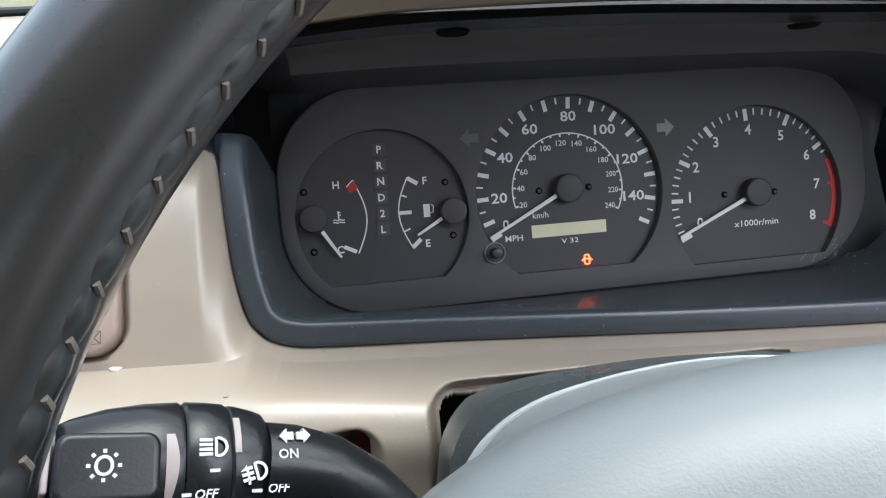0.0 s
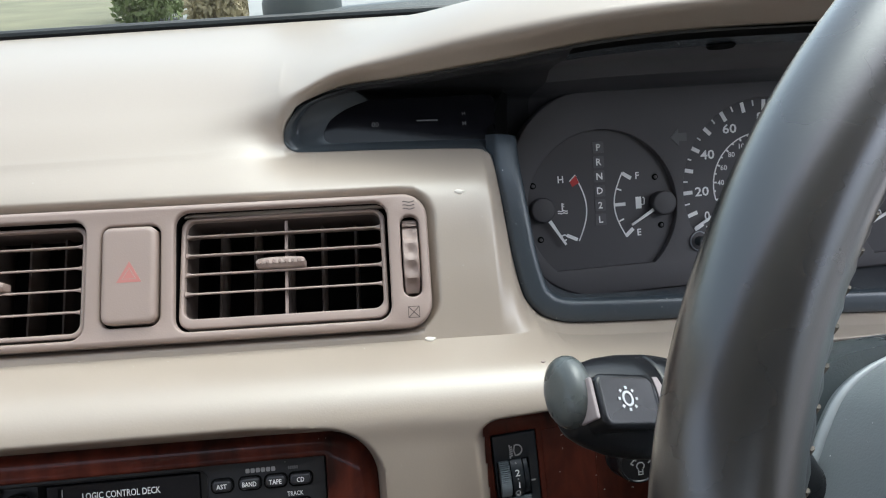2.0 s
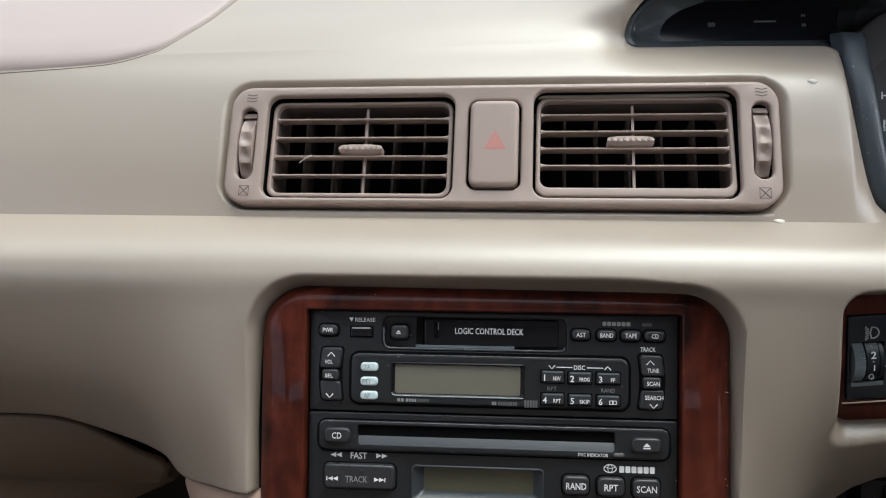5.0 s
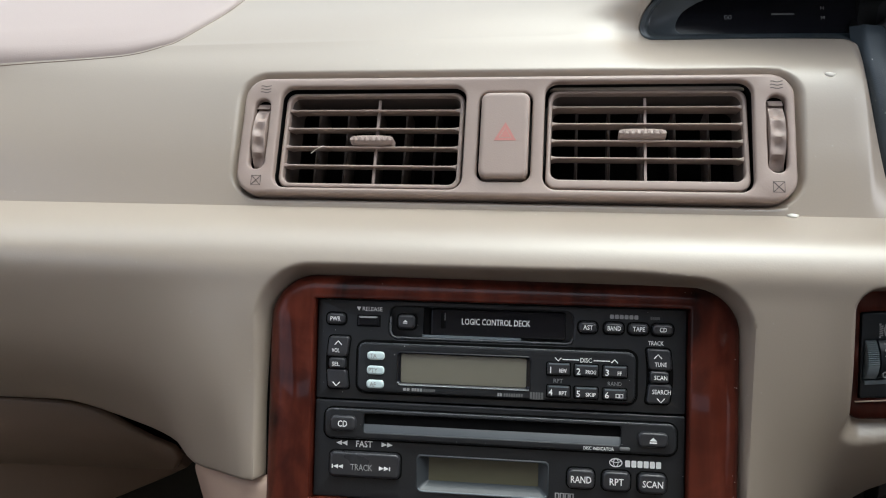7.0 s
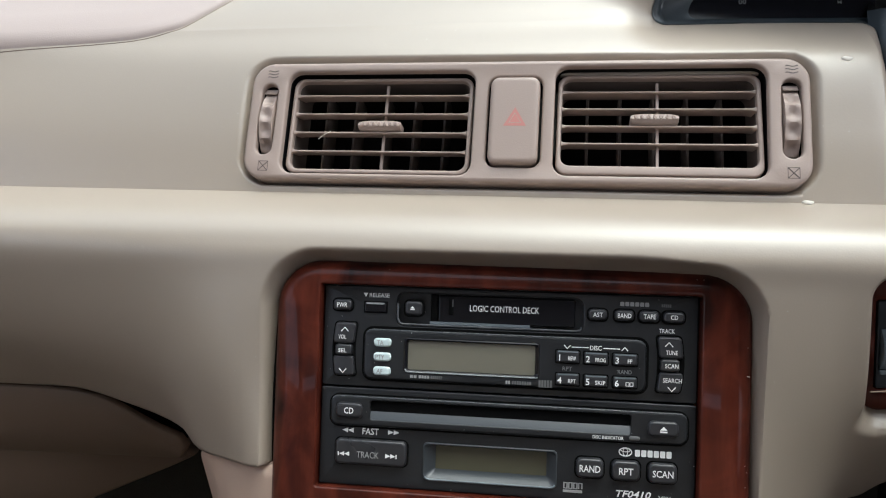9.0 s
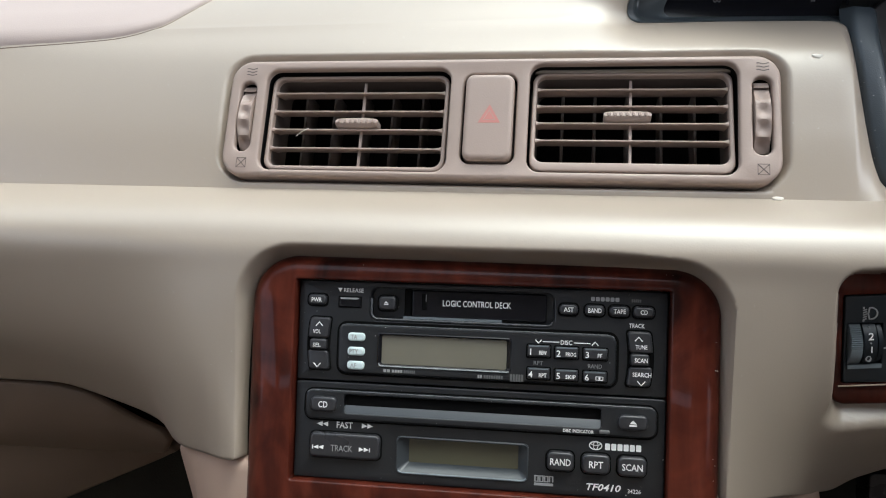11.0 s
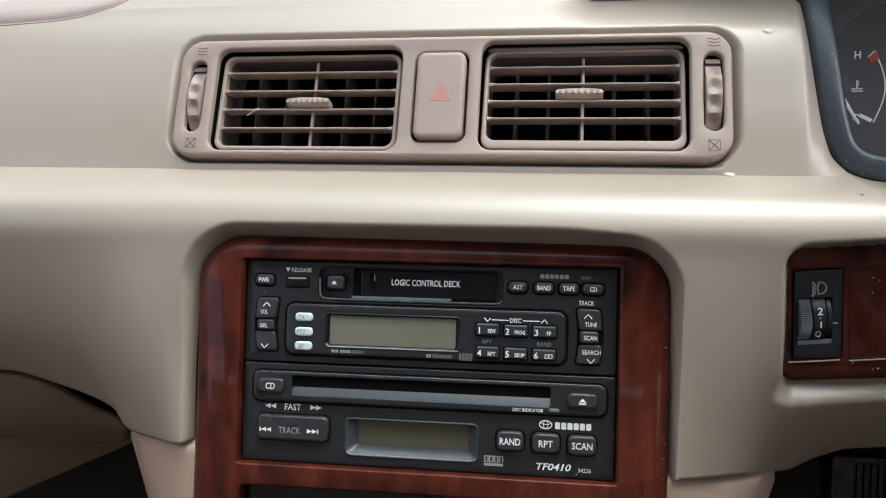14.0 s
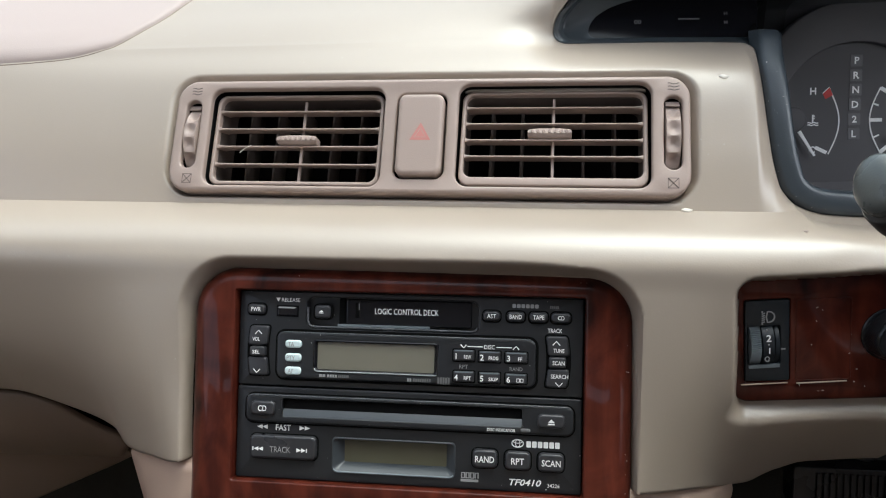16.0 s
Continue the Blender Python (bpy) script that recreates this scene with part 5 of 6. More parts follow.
part("temperature_scale", bm, M_WHITE, cluster)
bm = bmesh.new()
polygon(bm, [(-0.1302, 0.0097), (-0.1262, 0.0135), (-0.1242, 0.0086), (-0.1287, 0.0063)], F0, F0 + 0.0004)
part("hot_mark", bm, M_RED, cluster)
bm = bmesh.new()
stroke(bm, [(-0.1304, 0.0099), (-0.1264, 0.0137), (-0.1258, 0.0126)], 0.0007, F0, F0 + 0.0003)
part("hot_edge", bm, M_WHITE, cluster)
bm = bmesh.new()
stroke(bm, [(-0.1362, -0.0086), (-0.1362, -0.0034)], 0.0009, F0, F0 + 0.0003)
for k in (0, 1):
    stroke(bm, [(-0.1362, -0.0042 - 0.0015 * k), (-0.1349, -0.0042 - 0.0015 * k)], 0.0007, F0, F0 + 0.0003)
for k in (0, 1):
    stroke(bm, [(-0.1394 + 0.0066 * j / 8, -0.0085 - 0.0014 * k + 0.0003 * math.sin(j * 1.6)) for j in range(9)], 0.0007, F0, F0 + 0.0003)
part("coolant_symbol", bm, M_WHITE, cluster)
bm = bmesh.new()
stroke(bm, bow(-0.0950, -0.0945, 0.0130, -0.0285, -0.0068), 0.0008, F0, F0 + 0.0003)
stroke(bm, [(-0.0950, 0.0125), (-0.0893, 0.0088)], 0.0024, F0, F0 + 0.0003)
stroke(bm, [(-0.1014, -0.0074), (-0.0940, -0.0074)], 0.0022, F0, F0 + 0.0003)
stroke(bm, [(-0.0950, -0.0280), (-0.0898, -0.0235)], 0.0024, F0, F0 + 0.0003)
stroke(bm, [(-0.0998, 0.0030), (-0.0962, 0.0016)], 0.0010, F0, F0 + 0.0003)
stroke(bm, [(-0.0994, -0.0185), (-0.0956, -0.0168)], 0.0010, F0, F0 + 0.0003)
part("fuel_scale", bm, M_WHITE, cluster)
bm = bmesh.new()
polygon(bm, [(-0.0870, -0.0110), (-0.0832, -0.0110), (-0.0832, -0.0034), (-0.0870, -0.0034)], F0, F0 + 0.0003)
stroke(bm, [(-0.0832, -0.0085), (-0.0814, -0.0085), (-0.0810, -0.0048), (-0.0822, -0.0038)], 0.0007, F0, F0 + 0.0003)
part("pump_symbol", bm, M_WHITE, cluster)
needle(-0.1505, -0.0068, 301.5, 0.0085, 0.0268, 0.0022, 0.0078)
needle(-0.0702, -0.0086, 209.5, 0.0075, 0.0250, 0.0021, 0.0078)
screws(((-0.1545, 0.0088), (-0.1518, -0.0255), (-0.0730, 0.0085), (-0.0706, -0.0228)))

# scratches in the clear dust below the rev counter
scr_rnd = random.Random(9)
for k in range(22):
    u, v, a, L = scr_rnd.uniform(0.150, 0.193), scr_rnd.uniform(-0.0600, -0.0450), scr_rnd.uniform(0.2, 1.4), scr_rnd.uniform(0.001, 0.004)
    if u < 0.170 and v > -0.0555:
        continue
    bm = bmesh.new()
    stroke(bm, [(u, v), (u + L * math.cos(a), v + L * math.sin(a))], 0.0002, 0.0, 0.00025)
    part("scratch", bm, M_GREY, cluster)

# black liner round the cluster: rolled lip, roof and slot display
liner = thing("cluster_bezel", Matrix.Identity(4), "blue-black plastic bezel and hood liner round the instruments", "bezel")
GP = lambda u, v, w=0.0: GAUGE @ Vector((u, v, w))


def resample(pts, n):
    d = [0.0]
    for a, b in zip(pts, pts[1:]):
        d.append(d[-1] + (b - a).length)
    out = []
    for k in range(n):
        s, i = d[-1] * k / (n - 1), 0
        while i < len(d) - 2 and d[i + 1] < s:
            i += 1
        t = (s - d[i]) / max(1e-9, d[i + 1] - d[i])
        out.append(pts[i].lerp(pts[i + 1], t))
    return out


def build_lip():
    xs = [0.1835, 0.185, 0.1862, 0.187, 0.188, 0.189, 0.1902, 0.192, 0.1955, 0.199, 0.205, 0.212, 0.22, 0.235, 0.26, 0.29, 0.32, 0.35, 0.40, 0.45, 0.50, 0.55, 0.60, 0.64]
    outer = resample([Vector((0.2050, 0.088, 0.9690)), Vector((0.1985, 0.0770, 0.9630)), Vector((0.1930, 0.0675, 0.9565)), Vector((0.1890, 0.0595, 0.9500)), Vector((0.1864, 0.0530, 0.9440))] + [Vector((x, *keyed(D_SILL, x))) for x in xs if x > 0.1855], 140)
    c = [GP(-0.1690, 0.034)] + [GP(-0.1690 + 0.052 - 0.052 * math.cos(radians(a)), -0.0120 - 0.052 * math.sin(radians(a))) for a in range(0, 91, 6)] + [GP(0.16, -0.064), GP(0.20, -0.055), GP(0.235, -0.03)]
    inner = resample([GP(-0.1690, 0.060), GP(-0.1690, 0.048)] + c, 140)
    rings = []
    for k, (o, i) in enumerate(zip(outer, inner)):
        a, b = outer[max(k - 1, 0)], outer[min(k + 1, 139)]
        along = (b - a).normalized()
        out = Vector((0, -0.93, 0.36)).normalized()
        inn = Vector((min(max(o.x, 0.27), 0.60), 0.03, 0.93)) - o
        inn = inn - along * inn.dot(along)
        inn = (inn - out * inn.dot(out)).normalized()
        ring = [o - inn * 0.0030 + out * -0.004, o + inn * 0.0002 + out * 0.0006, o + inn * 0.0012 + out * 0.0028, o + inn * 0.0030 + out * 0.0036, o + inn * 0.0092 + out * 0.0044, o + inn * 0.0112 + out * 0.0040,
                o + inn * 0.0126 + out * 0.0026, o + inn * 0.0136 - out * 0.0010, o + inn * 0.0144 - out * 0.0090, (o + inn * 0.0152 - out * 0.012).lerp(i, 0.55), i - (GAUGE.to_3x3() @ Vector((0, 0, 0.001)))]
        if o.z > 0.9440:
            back = o + Vector((0.004, 0.020, 0.0))
            w = smooth01((o.z - 0.9440) / 0.004)
            ring = [p.lerp(back.lerp(i, j / 10), w) for j, p in enumerate(ring)]
        rings.append(ring)
    corner = next(k for k, o in enumerate(outer) if o.z < 0.9445)
    # the upper run is black to stand for the hood's shade
    for name, run, mat, label in (("recess_return", rings[:corner + 1], M_GAP, "inner end of the side recess, painted black for shade"), ("lip", rings[corner:], M_BLACK, "rolled blue-black lip under the dials")):
        bm = bmesh.new()
        vs = [[bm.verts.new(p) for p in ring] for ring in run]
        for a, b in zip(vs, vs[1:]):
            for k in range(len(a) - 1):
                bm.faces.new((a[k], a[k + 1], b[k + 1], b[k]))
        part(name, bm, mat, liner, label, 180)


build_lip()


def build_roof():
    cols, xs = [], []
    for k in range(60):
        x = 0.079 + (0.68 - 0.079) * k / 59
        y, z = keyed(D_LIP, x)
        s = smooth01((x - 0.10) / 0.14)
        yb = 0.118 + 0.049 * (x - 0.375) * s
        zb = 0.9515 + 0.0005 * s - 3.0 * max(0.0, x - 0.50) ** 2
        if x < 0.2:
            zb = 0.953 + (z - 0.953) * (1 - s) * 0.2
        col = []
        for t, up in ((0.0, -0.0012), (0.035, -0.0018), (0.05, -0.0028), (0.15, -0.0030), (0.18, -0.0022), (0.35, 0.0005), (0.50, 0.0015), (0.58, -0.0030 * s), (0.75, -0.002 * s), (1.0, 0.0)):
            col.append((x, y + (yb - y) * t - 0.0015 * (t == 0), z + (zb - z) * t + up))
        col += [(x, yb + 0.006, zb - 0.004), (x, yb + 0.004, 0.90), (x, yb - 0.03, 0.80)]
        cols.append(col)
        xs.append(x)
    turn = next(k for k, x in enumerate(xs) if x > 0.215)

    def strip(name, c0, c1, r0, r1, mat, label=""):
        bm = bmesh.new()
        vs = [[bm.verts.new(p) for p in col[r0:r1 + 1]] for col in cols[c0:c1 + 1]]
        for a, b in zip(vs, vs[1:]):
            for k in range(len(a) - 1):
                bm.faces.new((a[k], b[k], b[k + 1], a[k + 1]))
        part(name, bm, mat, liner, label, 180)
    last = len(cols[0]) - 1
    # slot end and rear carry painted shade, the front painted light
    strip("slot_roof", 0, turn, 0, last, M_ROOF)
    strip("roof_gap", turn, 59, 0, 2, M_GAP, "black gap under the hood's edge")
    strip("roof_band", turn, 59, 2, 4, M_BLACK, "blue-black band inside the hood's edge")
    strip("roof", turn, 59, 4, 7, M_ROOF_FRONT, "underside of the hood, coloured lighter for the light on it")
    strip("roof_rear", turn, 59, 7, last, M_ROOF_REAR, "rear of the hood's underside, coloured darker for shade")
    for x in (0.296, 0.4500):
        y, z = keyed(D_LIP, x)
        bm = bmesh.new()
        loft(bm, [[(x + 0.0075 * s * math.cos(a), y + 0.0175 + 0.0050 * s * math.sin(a), z - 0.0112 + h - 0.35 * 0.0050 * s * math.sin(a)) for a in [2 * math.pi * j / 20 for j in range(20)]] for h, s in ((0.0, 1.0), (-0.0012, 0.85))])
        part("roof_plug", bm, M_GAP, liner, "oval black plug")


build_roof()
bm = bmesh.new()
end = [(0.60, 0.13), (0.66, 0.05), (0.68, -0.03)]
cols_ = [[bm.verts.new((x, y, z)) for z in (0.80, 0.90, 1.0)] for x, y in end]
for a, b in zip(cols_, cols_[1:]):
    for k in range(2):
        bm.faces.new((a[k], b[k], b[k + 1], a[k + 1]))
part("end_wall", bm, M_STALK, liner)


def build_slot():
    # the small recess beside the dials and its dark display
    m = plane((0.139, 0.078, 0.9540), 38, -3)
    bm = bmesh.new()
    left_end = [(-0.0300, -0.0179), (-0.0385, -0.0178)] + [(-0.0385 - 0.0052 * math.sin(radians(a)), -0.0132 - 0.0046 * math.cos(radians(a))) for a in range(15, 91, 15)]
    left_end += [(-0.0433, -0.0105), (-0.0420, -0.0072), (-0.0397, -0.0036), (-0.0362, -0.0007), (-0.0313, 0.0025), (-0.0250, 0.0052), (-0.0180, 0.0075)]
    outl = [(0.0500, -0.0190), (0.0530, -0.0160), (0.0530, 0.0060), (0.0500, 0.0085)] + left_end[::-1]
    polygon(bm, outl, -0.003, 0.0)
    d = part("side_display", bm, M_GLOSS, liner, "gloss black unlit clock display in the side recess", m=m)
    for tx, u, v, h in (("H", 0.0353, -0.0030, 0.0022), ("M", 0.0353, -0.0090, 0.0022), ("00", -0.0148, -0.0076, 0.0030)):
        lettering(tx, u, v, h, d, M_DIMPRINT, 0.0001)
    bm = bmesh.new()
    bar(bm, (0.0085, -0.0062, 0.0003), (0.0205, -0.0064, 0.0003), 0.0004, 0.0002)
    part("faint_mark", bm, M_DIMPRINT, d)
    # rim of the recess: a rolled edge and a crease round its end, then a smooth cheek and the floor up to the display
    sill = lambda x: Vector((x, *keyed(D_SILL, x))) + Vector((0.0004, 0.001, 0.0006))
    lip = lambda x: Vector((x, *keyed(D_LIP, x))) + Vector((0.0006, 0.0008, -0.0010))
    bottom = [sill(0.189 - (0.189 - 0.106) * k / 20) for k in range(20)]
    under = [m @ Vector((0.0500 - 0.0800 * k / 20, -0.0190 + 0.0011 * k / 20, 0.0003)) for k in range(20)]
    nose = [sill(x) for x in (0.106, 0.100, 0.096, 0.092, 0.088, 0.0845, 0.081, 0.079, 0.077, 0.0759, 0.0752, 0.0745, 0.0740)]
    nose += [lip(x) for x in (0.0736, 0.0738, 0.0741, 0.0745, 0.0750, 0.0757, 0.0765, 0.0775, 0.0785, 0.0797, 0.081, 0.083, 0.085, 0.0875, 0.090, 0.094, 0.098, 0.103, 0.108)]
    outer = bottom + resample(nose, 64)
    inner = under + resample([m @ Vector((u, v, 0.0003)) for u, v in left_end], 64)
    bm = bmesh.new()
    rows = []
    for n, (o, i) in enumerate(zip(outer, inner)):
        turn = smooth01((n - 36) / 14)
        row = [o + Vector((-0.0004, -0.0014, -0.0004))]
        for t, sink, roll in ((0.0, 0.0, 0.0), (0.06, 0.0, 0.0012), (0.13, 0.0003, 0.0013), (0.19, 0.0022, -0.0004), (0.23, 0.0042, -0.0030), (0.27, 0.0050, -0.0036), (0.33, 0.0048, -0.0030), (0.45, 0.0046, -0.0016), (0.60, 0.0042, -0.0006), (0.80, 0.0024, 0.0), (1.0, 0.0, 0.0)):
            p = o.lerp(i, t)
            p.y += (sink - roll) * turn + 0.0020 * math.sin(math.pi * t) * (1 - turn)
            row.append(bm.verts.new(p))
        row[0] = bm.verts.new(row[0])
        rows.append(row)
    for a, b in zip(rows, rows[1:]):
        for k in range(len(a) - 1):
            bm.faces.new((a[k], b[k], b[k + 1], a[k + 1]))
    part("slot_rim", bm, M_SLOT, liner, "smooth grey rim and floor of the side recess", 180)


build_slot()

# ---------------------------------------------------------------- wood panel with switches
WOOD_W = -0.0055
wp = thing("switch_panel", WOODP, "glossy dark red wood switch panel beside the steering column", "trim panel")
bm = bmesh.new()
sw = (-0.0430, -0.0214, -0.0190, 0.0232, 0.0010)
panel(bm, rect(-0.0487, 0.0413, -0.0301, 0.0352, 0.0080), [rect(*sw)], WOOD_W, WOOD_W - 0.012, 0.0020, 0.0008, WOOD_W - 0.004)
part("board", bm, M_WOOD, wp)
bm = bmesh.new()
surround(bm, (-0.0188, 0.0068, -0.0192, 0.0228, 0.0015), (-0.0183, 0.0063, -0.0187, 0.0223, 0.0012), WOOD_W - 0.001, WOOD_W + 0.0004, WOOD_W - 0.001, 0.0002)
part("blank_cover", bm, M_WOOD, wp, "blank wood switch cover")
# beige bars painted in as highlights on the switch edges
for a, b in ((-0.0446, -0.0226), (-0.0184, 0.0050)):
    bm = bmesh.new()
    bar(bm, (a, -0.0203, WOOD_W + 0.0005), (b, -0.0198, WOOD_W + 0.0005), 0.0002, 0.0004)
    part("edge_glint", bm, M_LOWER, wp, "bright line painted as an edge highlight")
nick_rnd = random.Random(21)
for k in range(16):
    u, v, a, L = nick_rnd.uniform(-0.018, 0.036), nick_rnd.uniform(-0.027, 0.028), nick_rnd.uniform(0, 3), nick_rnd.uniform(0.0003, 0.0012)
    if math.hypot(u - 0.0243, v - 0.0038) < 0.016:
        continue
    bm = bmesh.new()
    stroke(bm, [(u, v), (u + L * math.cos(a), v + L * math.sin(a))], 0.00022, WOOD_W - 0.0002, WOOD_W + 0.0003)
    part("nick", bm, M_CHIP, wp)
lev = thing("level_switch", WOODP, "blue-black headlamp level switch with a ribbed wheel", "switch")
bm = bmesh.new()
panel(bm, rect(sw[0] + 0.0004, sw[1] - 0.0004, sw[2] + 0.0004, sw[3] - 0.0004, 0.001), [rect(-0.0414, -0.0262, -0.0098, 0.0098, 0.0010)], WOOD_W + 0.0006, WOOD_W - 0.010, 0.0006, 0.0006, WOOD_W - 0.006)
part("face", bm, M_SWITCH, lev)
bm = bmesh.new()
plate(bm, -0.0428, -0.0246, -0.0112, 0.0112, 0.001, WOOD_W - 0.03, WOOD_W - 0.012)
part("recess", bm, M_GAP, lev)
LW = (0.0000, WOOD_W - 0.0080, 0.0124)


def drum(name, u0, u1, rad, teeth=0, mat=M_SHROUD, parent=None, label=""):
    """A slice of the level wheel, its rim notched where it has teeth."""
    bm = bmesh.new()
    n = 2 * teeth if teeth else 72
    rings = []
    for u, low in ((u0, 0.0010), (u0 + 0.0003, 0.0), (u1 - 0.0003, 0.0), (u1, 0.0010)):
        rings.append([(u, LW[0] + (rad - low - (0.0007 if teeth and k % 2 else 0)) * math.cos(2 * math.pi * k / n), LW[1] + (rad - low - (0.0007 if teeth and k % 2 else 0)) * math.sin(2 * math.pi * k / n)) for k in range(n)])
    loft(bm, rings)
    return part(name, bm, mat, parent or lev, label, 20 if teeth else 35)


def on_drum(v, rad=LW[2]):
    return LW[1] + math.sqrt(rad * rad - (v - LW[0]) ** 2)


whl = drum("wheel", -0.0354, -0.0294, 0.0124, 0, M_SWITCH, None, "printed band of the level wheel")
drum("ribbed_rim", -0.0408, -0.0355, 0.0124, 80, M_COWL, whl, "ribbed grey rim of the wheel")
drum("end_rim", -0.0293, -0.0268, 0.0118, 0, M_SWITCH, whl)
for tx, u, v, h in (("2", -0.0326, 0.0048, 0.0036), ("1", -0.0323, -0.0014, 0.0030)):
    lettering(tx, u, v, h, whl, M_WHITE, on_drum(max(0.0, abs(v) - h / 2)) + 0.0001, bold=0.02)
bm = bmesh.new()
for v in (0.0082, 0.0016):
    polygon(bm, circle(-0.0326, v, 0.0004, 8), on_drum(v) - 0.0002, on_drum(v) + 0.0003)
stroke(bm, [(-0.0330 + 0.0010 * math.cos(a), -0.0062 + 0.0013 * math.sin(a)) for a in [2 * math.pi * j / 14 for j in range(14)]], 0.0004, on_drum(-0.0066) - 0.0006, on_drum(-0.0050) + 0.0002, True)
part("wheel_mark", bm, M_GREY, whl)
bm = bmesh.new()
LF = WOOD_W + 0.0006
stroke(bm, [(-0.0258, -0.0021), (-0.0238, -0.0021)], 0.0007, LF, LF + 0.0004)
stroke(bm, [(-0.0322, 0.0119), (-0.0328, 0.0146), (-0.0322, 0.0172)] + arc(-0.0316, 0.0146, 0.0027, 80, -80, 12), 0.0006, LF, LF + 0.0004, True)
for k in range(5):
    stroke(bm, [(-0.0350, 0.0160 - 0.0011 * k), (-0.0334, 0.0166 - 0.0011 * k)], 0.0005, LF, LF + 0.0004)
stroke(bm, [(-0.0347, 0.0168), (-0.0347, 0.0178)], 0.0007, LF, LF + 0.0004)
stroke(bm, [(-0.0347, 0.0108), (-0.0347, 0.0116)], 0.0007, LF, LF + 0.0004)
part("lamp_mark", bm, M_GREY, lev)
bm = bmesh.new()
bar(bm, (-0.0410, -0.0108, WOOD_W + 0.0009), (-0.0266, -0.0104, WOOD_W + 0.0009), 0.0009, 0.0005)
part("lower_edge", bm, M_COWL, lev)
dim = thing("dimmer_knob", WOODP, "black round dash light dimmer knob on the wood panel", "knob")
bm = bmesh.new()
DK = (0.0243, 0.0032)
loft(bm, [lift(circle(*DK, r, 48), WOOD_W + w) for r, w in ((0.0134, -0.002), (0.0132, 0.0008), (0.0124, 0.0016), (0.0116, 0.0040), (0.0110, 0.0092), (0.0104, 0.0108), (0.0097, 0.0116), (0.0092, 0.0115), (0.0088, 0.0110))])
k1 = part("cap", bm, M_STALK, dim)
bm = bmesh.new()
W1 = WOOD_W + 0.0110
stroke(bm, arc(DK[0] + 0.0002, DK[1] - 0.0030, 0.0058, 36, 144, 18), 0.0005, W1, W1 + 0.0003)
for a in (36, 62, 88, 116, 144):
    stroke(bm, [polar(DK[0] + 0.0002, DK[1] - 0.0030, 0.0049 if a not in (36, 144) else 0.0044, a), polar(DK[0] + 0.0002, DK[1] - 0.0030, 0.0060, a)], 0.0006, W1, W1 + 0.0003)
stroke(bm, arc(DK[0], DK[1] - 0.0014, 0.0018, -50, 230, 18), 0.0005, W1, W1 + 0.0003)
stroke(bm, [(DK[0] - 0.0010, DK[1] - 0.0030), (DK[0] - 0.0010, DK[1] - 0.0058), (DK[0] + 0.0010, DK[1] - 0.0058), (DK[0] + 0.0010, DK[1] - 0.0030)], 0.0005, W1, W1 + 0.0003)
stroke(bm, [(DK[0] - 0.0008, DK[1] - 0.0044), (DK[0] + 0.0008, DK[1] - 0.0044)], 0.0004, W1, W1 + 0.0003)
part("lamp_mark", bm, M_GREY, k1)

# ---------------------------------------------------------------- steering wheel, column and stalk
WR, WT = 0.1742, 0.0141
RIM_M = HUB.inverted() @ RIM
wheel = thing("steering_wheel", HUB, "black leather steering wheel with tan stitching and a grey hub", "steering wheel")
bm = bmesh.new()
rings = []
for k in range(160):
    a = 2 * math.pi * k / 160
    ring = []
    for j in range(24):
        b = 2 * math.pi * j / 24
        r = WT * (1 + 0.02 * math.sin(a * 7 + b))
        ring.append(((WR + r * math.cos(b)) * math.cos(a), (WR + r * math.cos(b)) * math.sin(a), r * math.sin(b)))
    rings.append(ring)
loft(bm, rings, loop=True)
rim = part("rim", bm, M_WHEEL, wheel, "worn black leather rim", 60, RIM_M)
# the leather's gathered inner edge, pulled together by thread
bm = bmesh.new()
thread = bmesh.new()
LACE, B0 = 126, radians(163)
rings = []
for k in range(LACE * 4):
    a = 2 * math.pi * k / (LACE * 4)
    d = Vector((math.cos(a), math.sin(a), 0))
    swell = (0.5 - 0.5 * math.cos(2 * math.pi * (k % 4) / 4)) ** 0.8
    ring = []
    for j in range(7):
        b = B0 + radians(-17 + 34 * j / 6)
        r = WT - 0.0006 + (0.0008 + 0.0007 * swell) * math.sin(math.pi * j / 6)
        ring.append(d * (WR + r * math.cos(b)) + Vector((0, 0, r * math.sin(b))))
    rings.append(ring)
vs = [[bm.verts.new(p) for p in ring] for ring in rings]
for p, q in zip(vs, vs[1:] + vs[:1]):
    for j in range(6):
        bm.faces.new((p[j], q[j], q[j + 1], p[j + 1]))
for k in range(LACE):
    a = 2 * math.pi * k / LACE
    d, t1 = Vector((math.cos(a), math.sin(a), 0)), Vector((-math.sin(a), math.cos(a), 0))
    line = []
    for j in range(5):
        b = B0 + radians(-4 + 8 * j / 4)
        r = WT + 0.0004
        line.append(d * (WR + r * math.cos(b)) + Vector((0, 0, r * math.sin(b))) + t1 * (0.0007 * (j - 2) / 2))
    tube(thread, line, 0.00062, 6)
seam = part("laced_edge", bm, M_WHEEL, rim, "gathered leather edge", 60)
tagged(part("stitching", thread, M_STITCH, rim, "row of tan stitches along the inner edge"), kind="stuff")


def pad_outline(s, dv=0.0):
    """The hub's outline: a wide arch above, narrower below."""
    pts = []
    for k in range(64):
        a = 2 * math.pi * k / 64
        c, q = math.cos(a), math.sin(a)
        u = 0.118 * math.copysign(abs(c) ** 0.8, c)
        v = (0.057 if q > 0 else 0.085) * math.copysign(abs(q) ** 0.85, q)
        pts.append((u * s, v * s + dv))
    return pts


bm = bmesh.new()
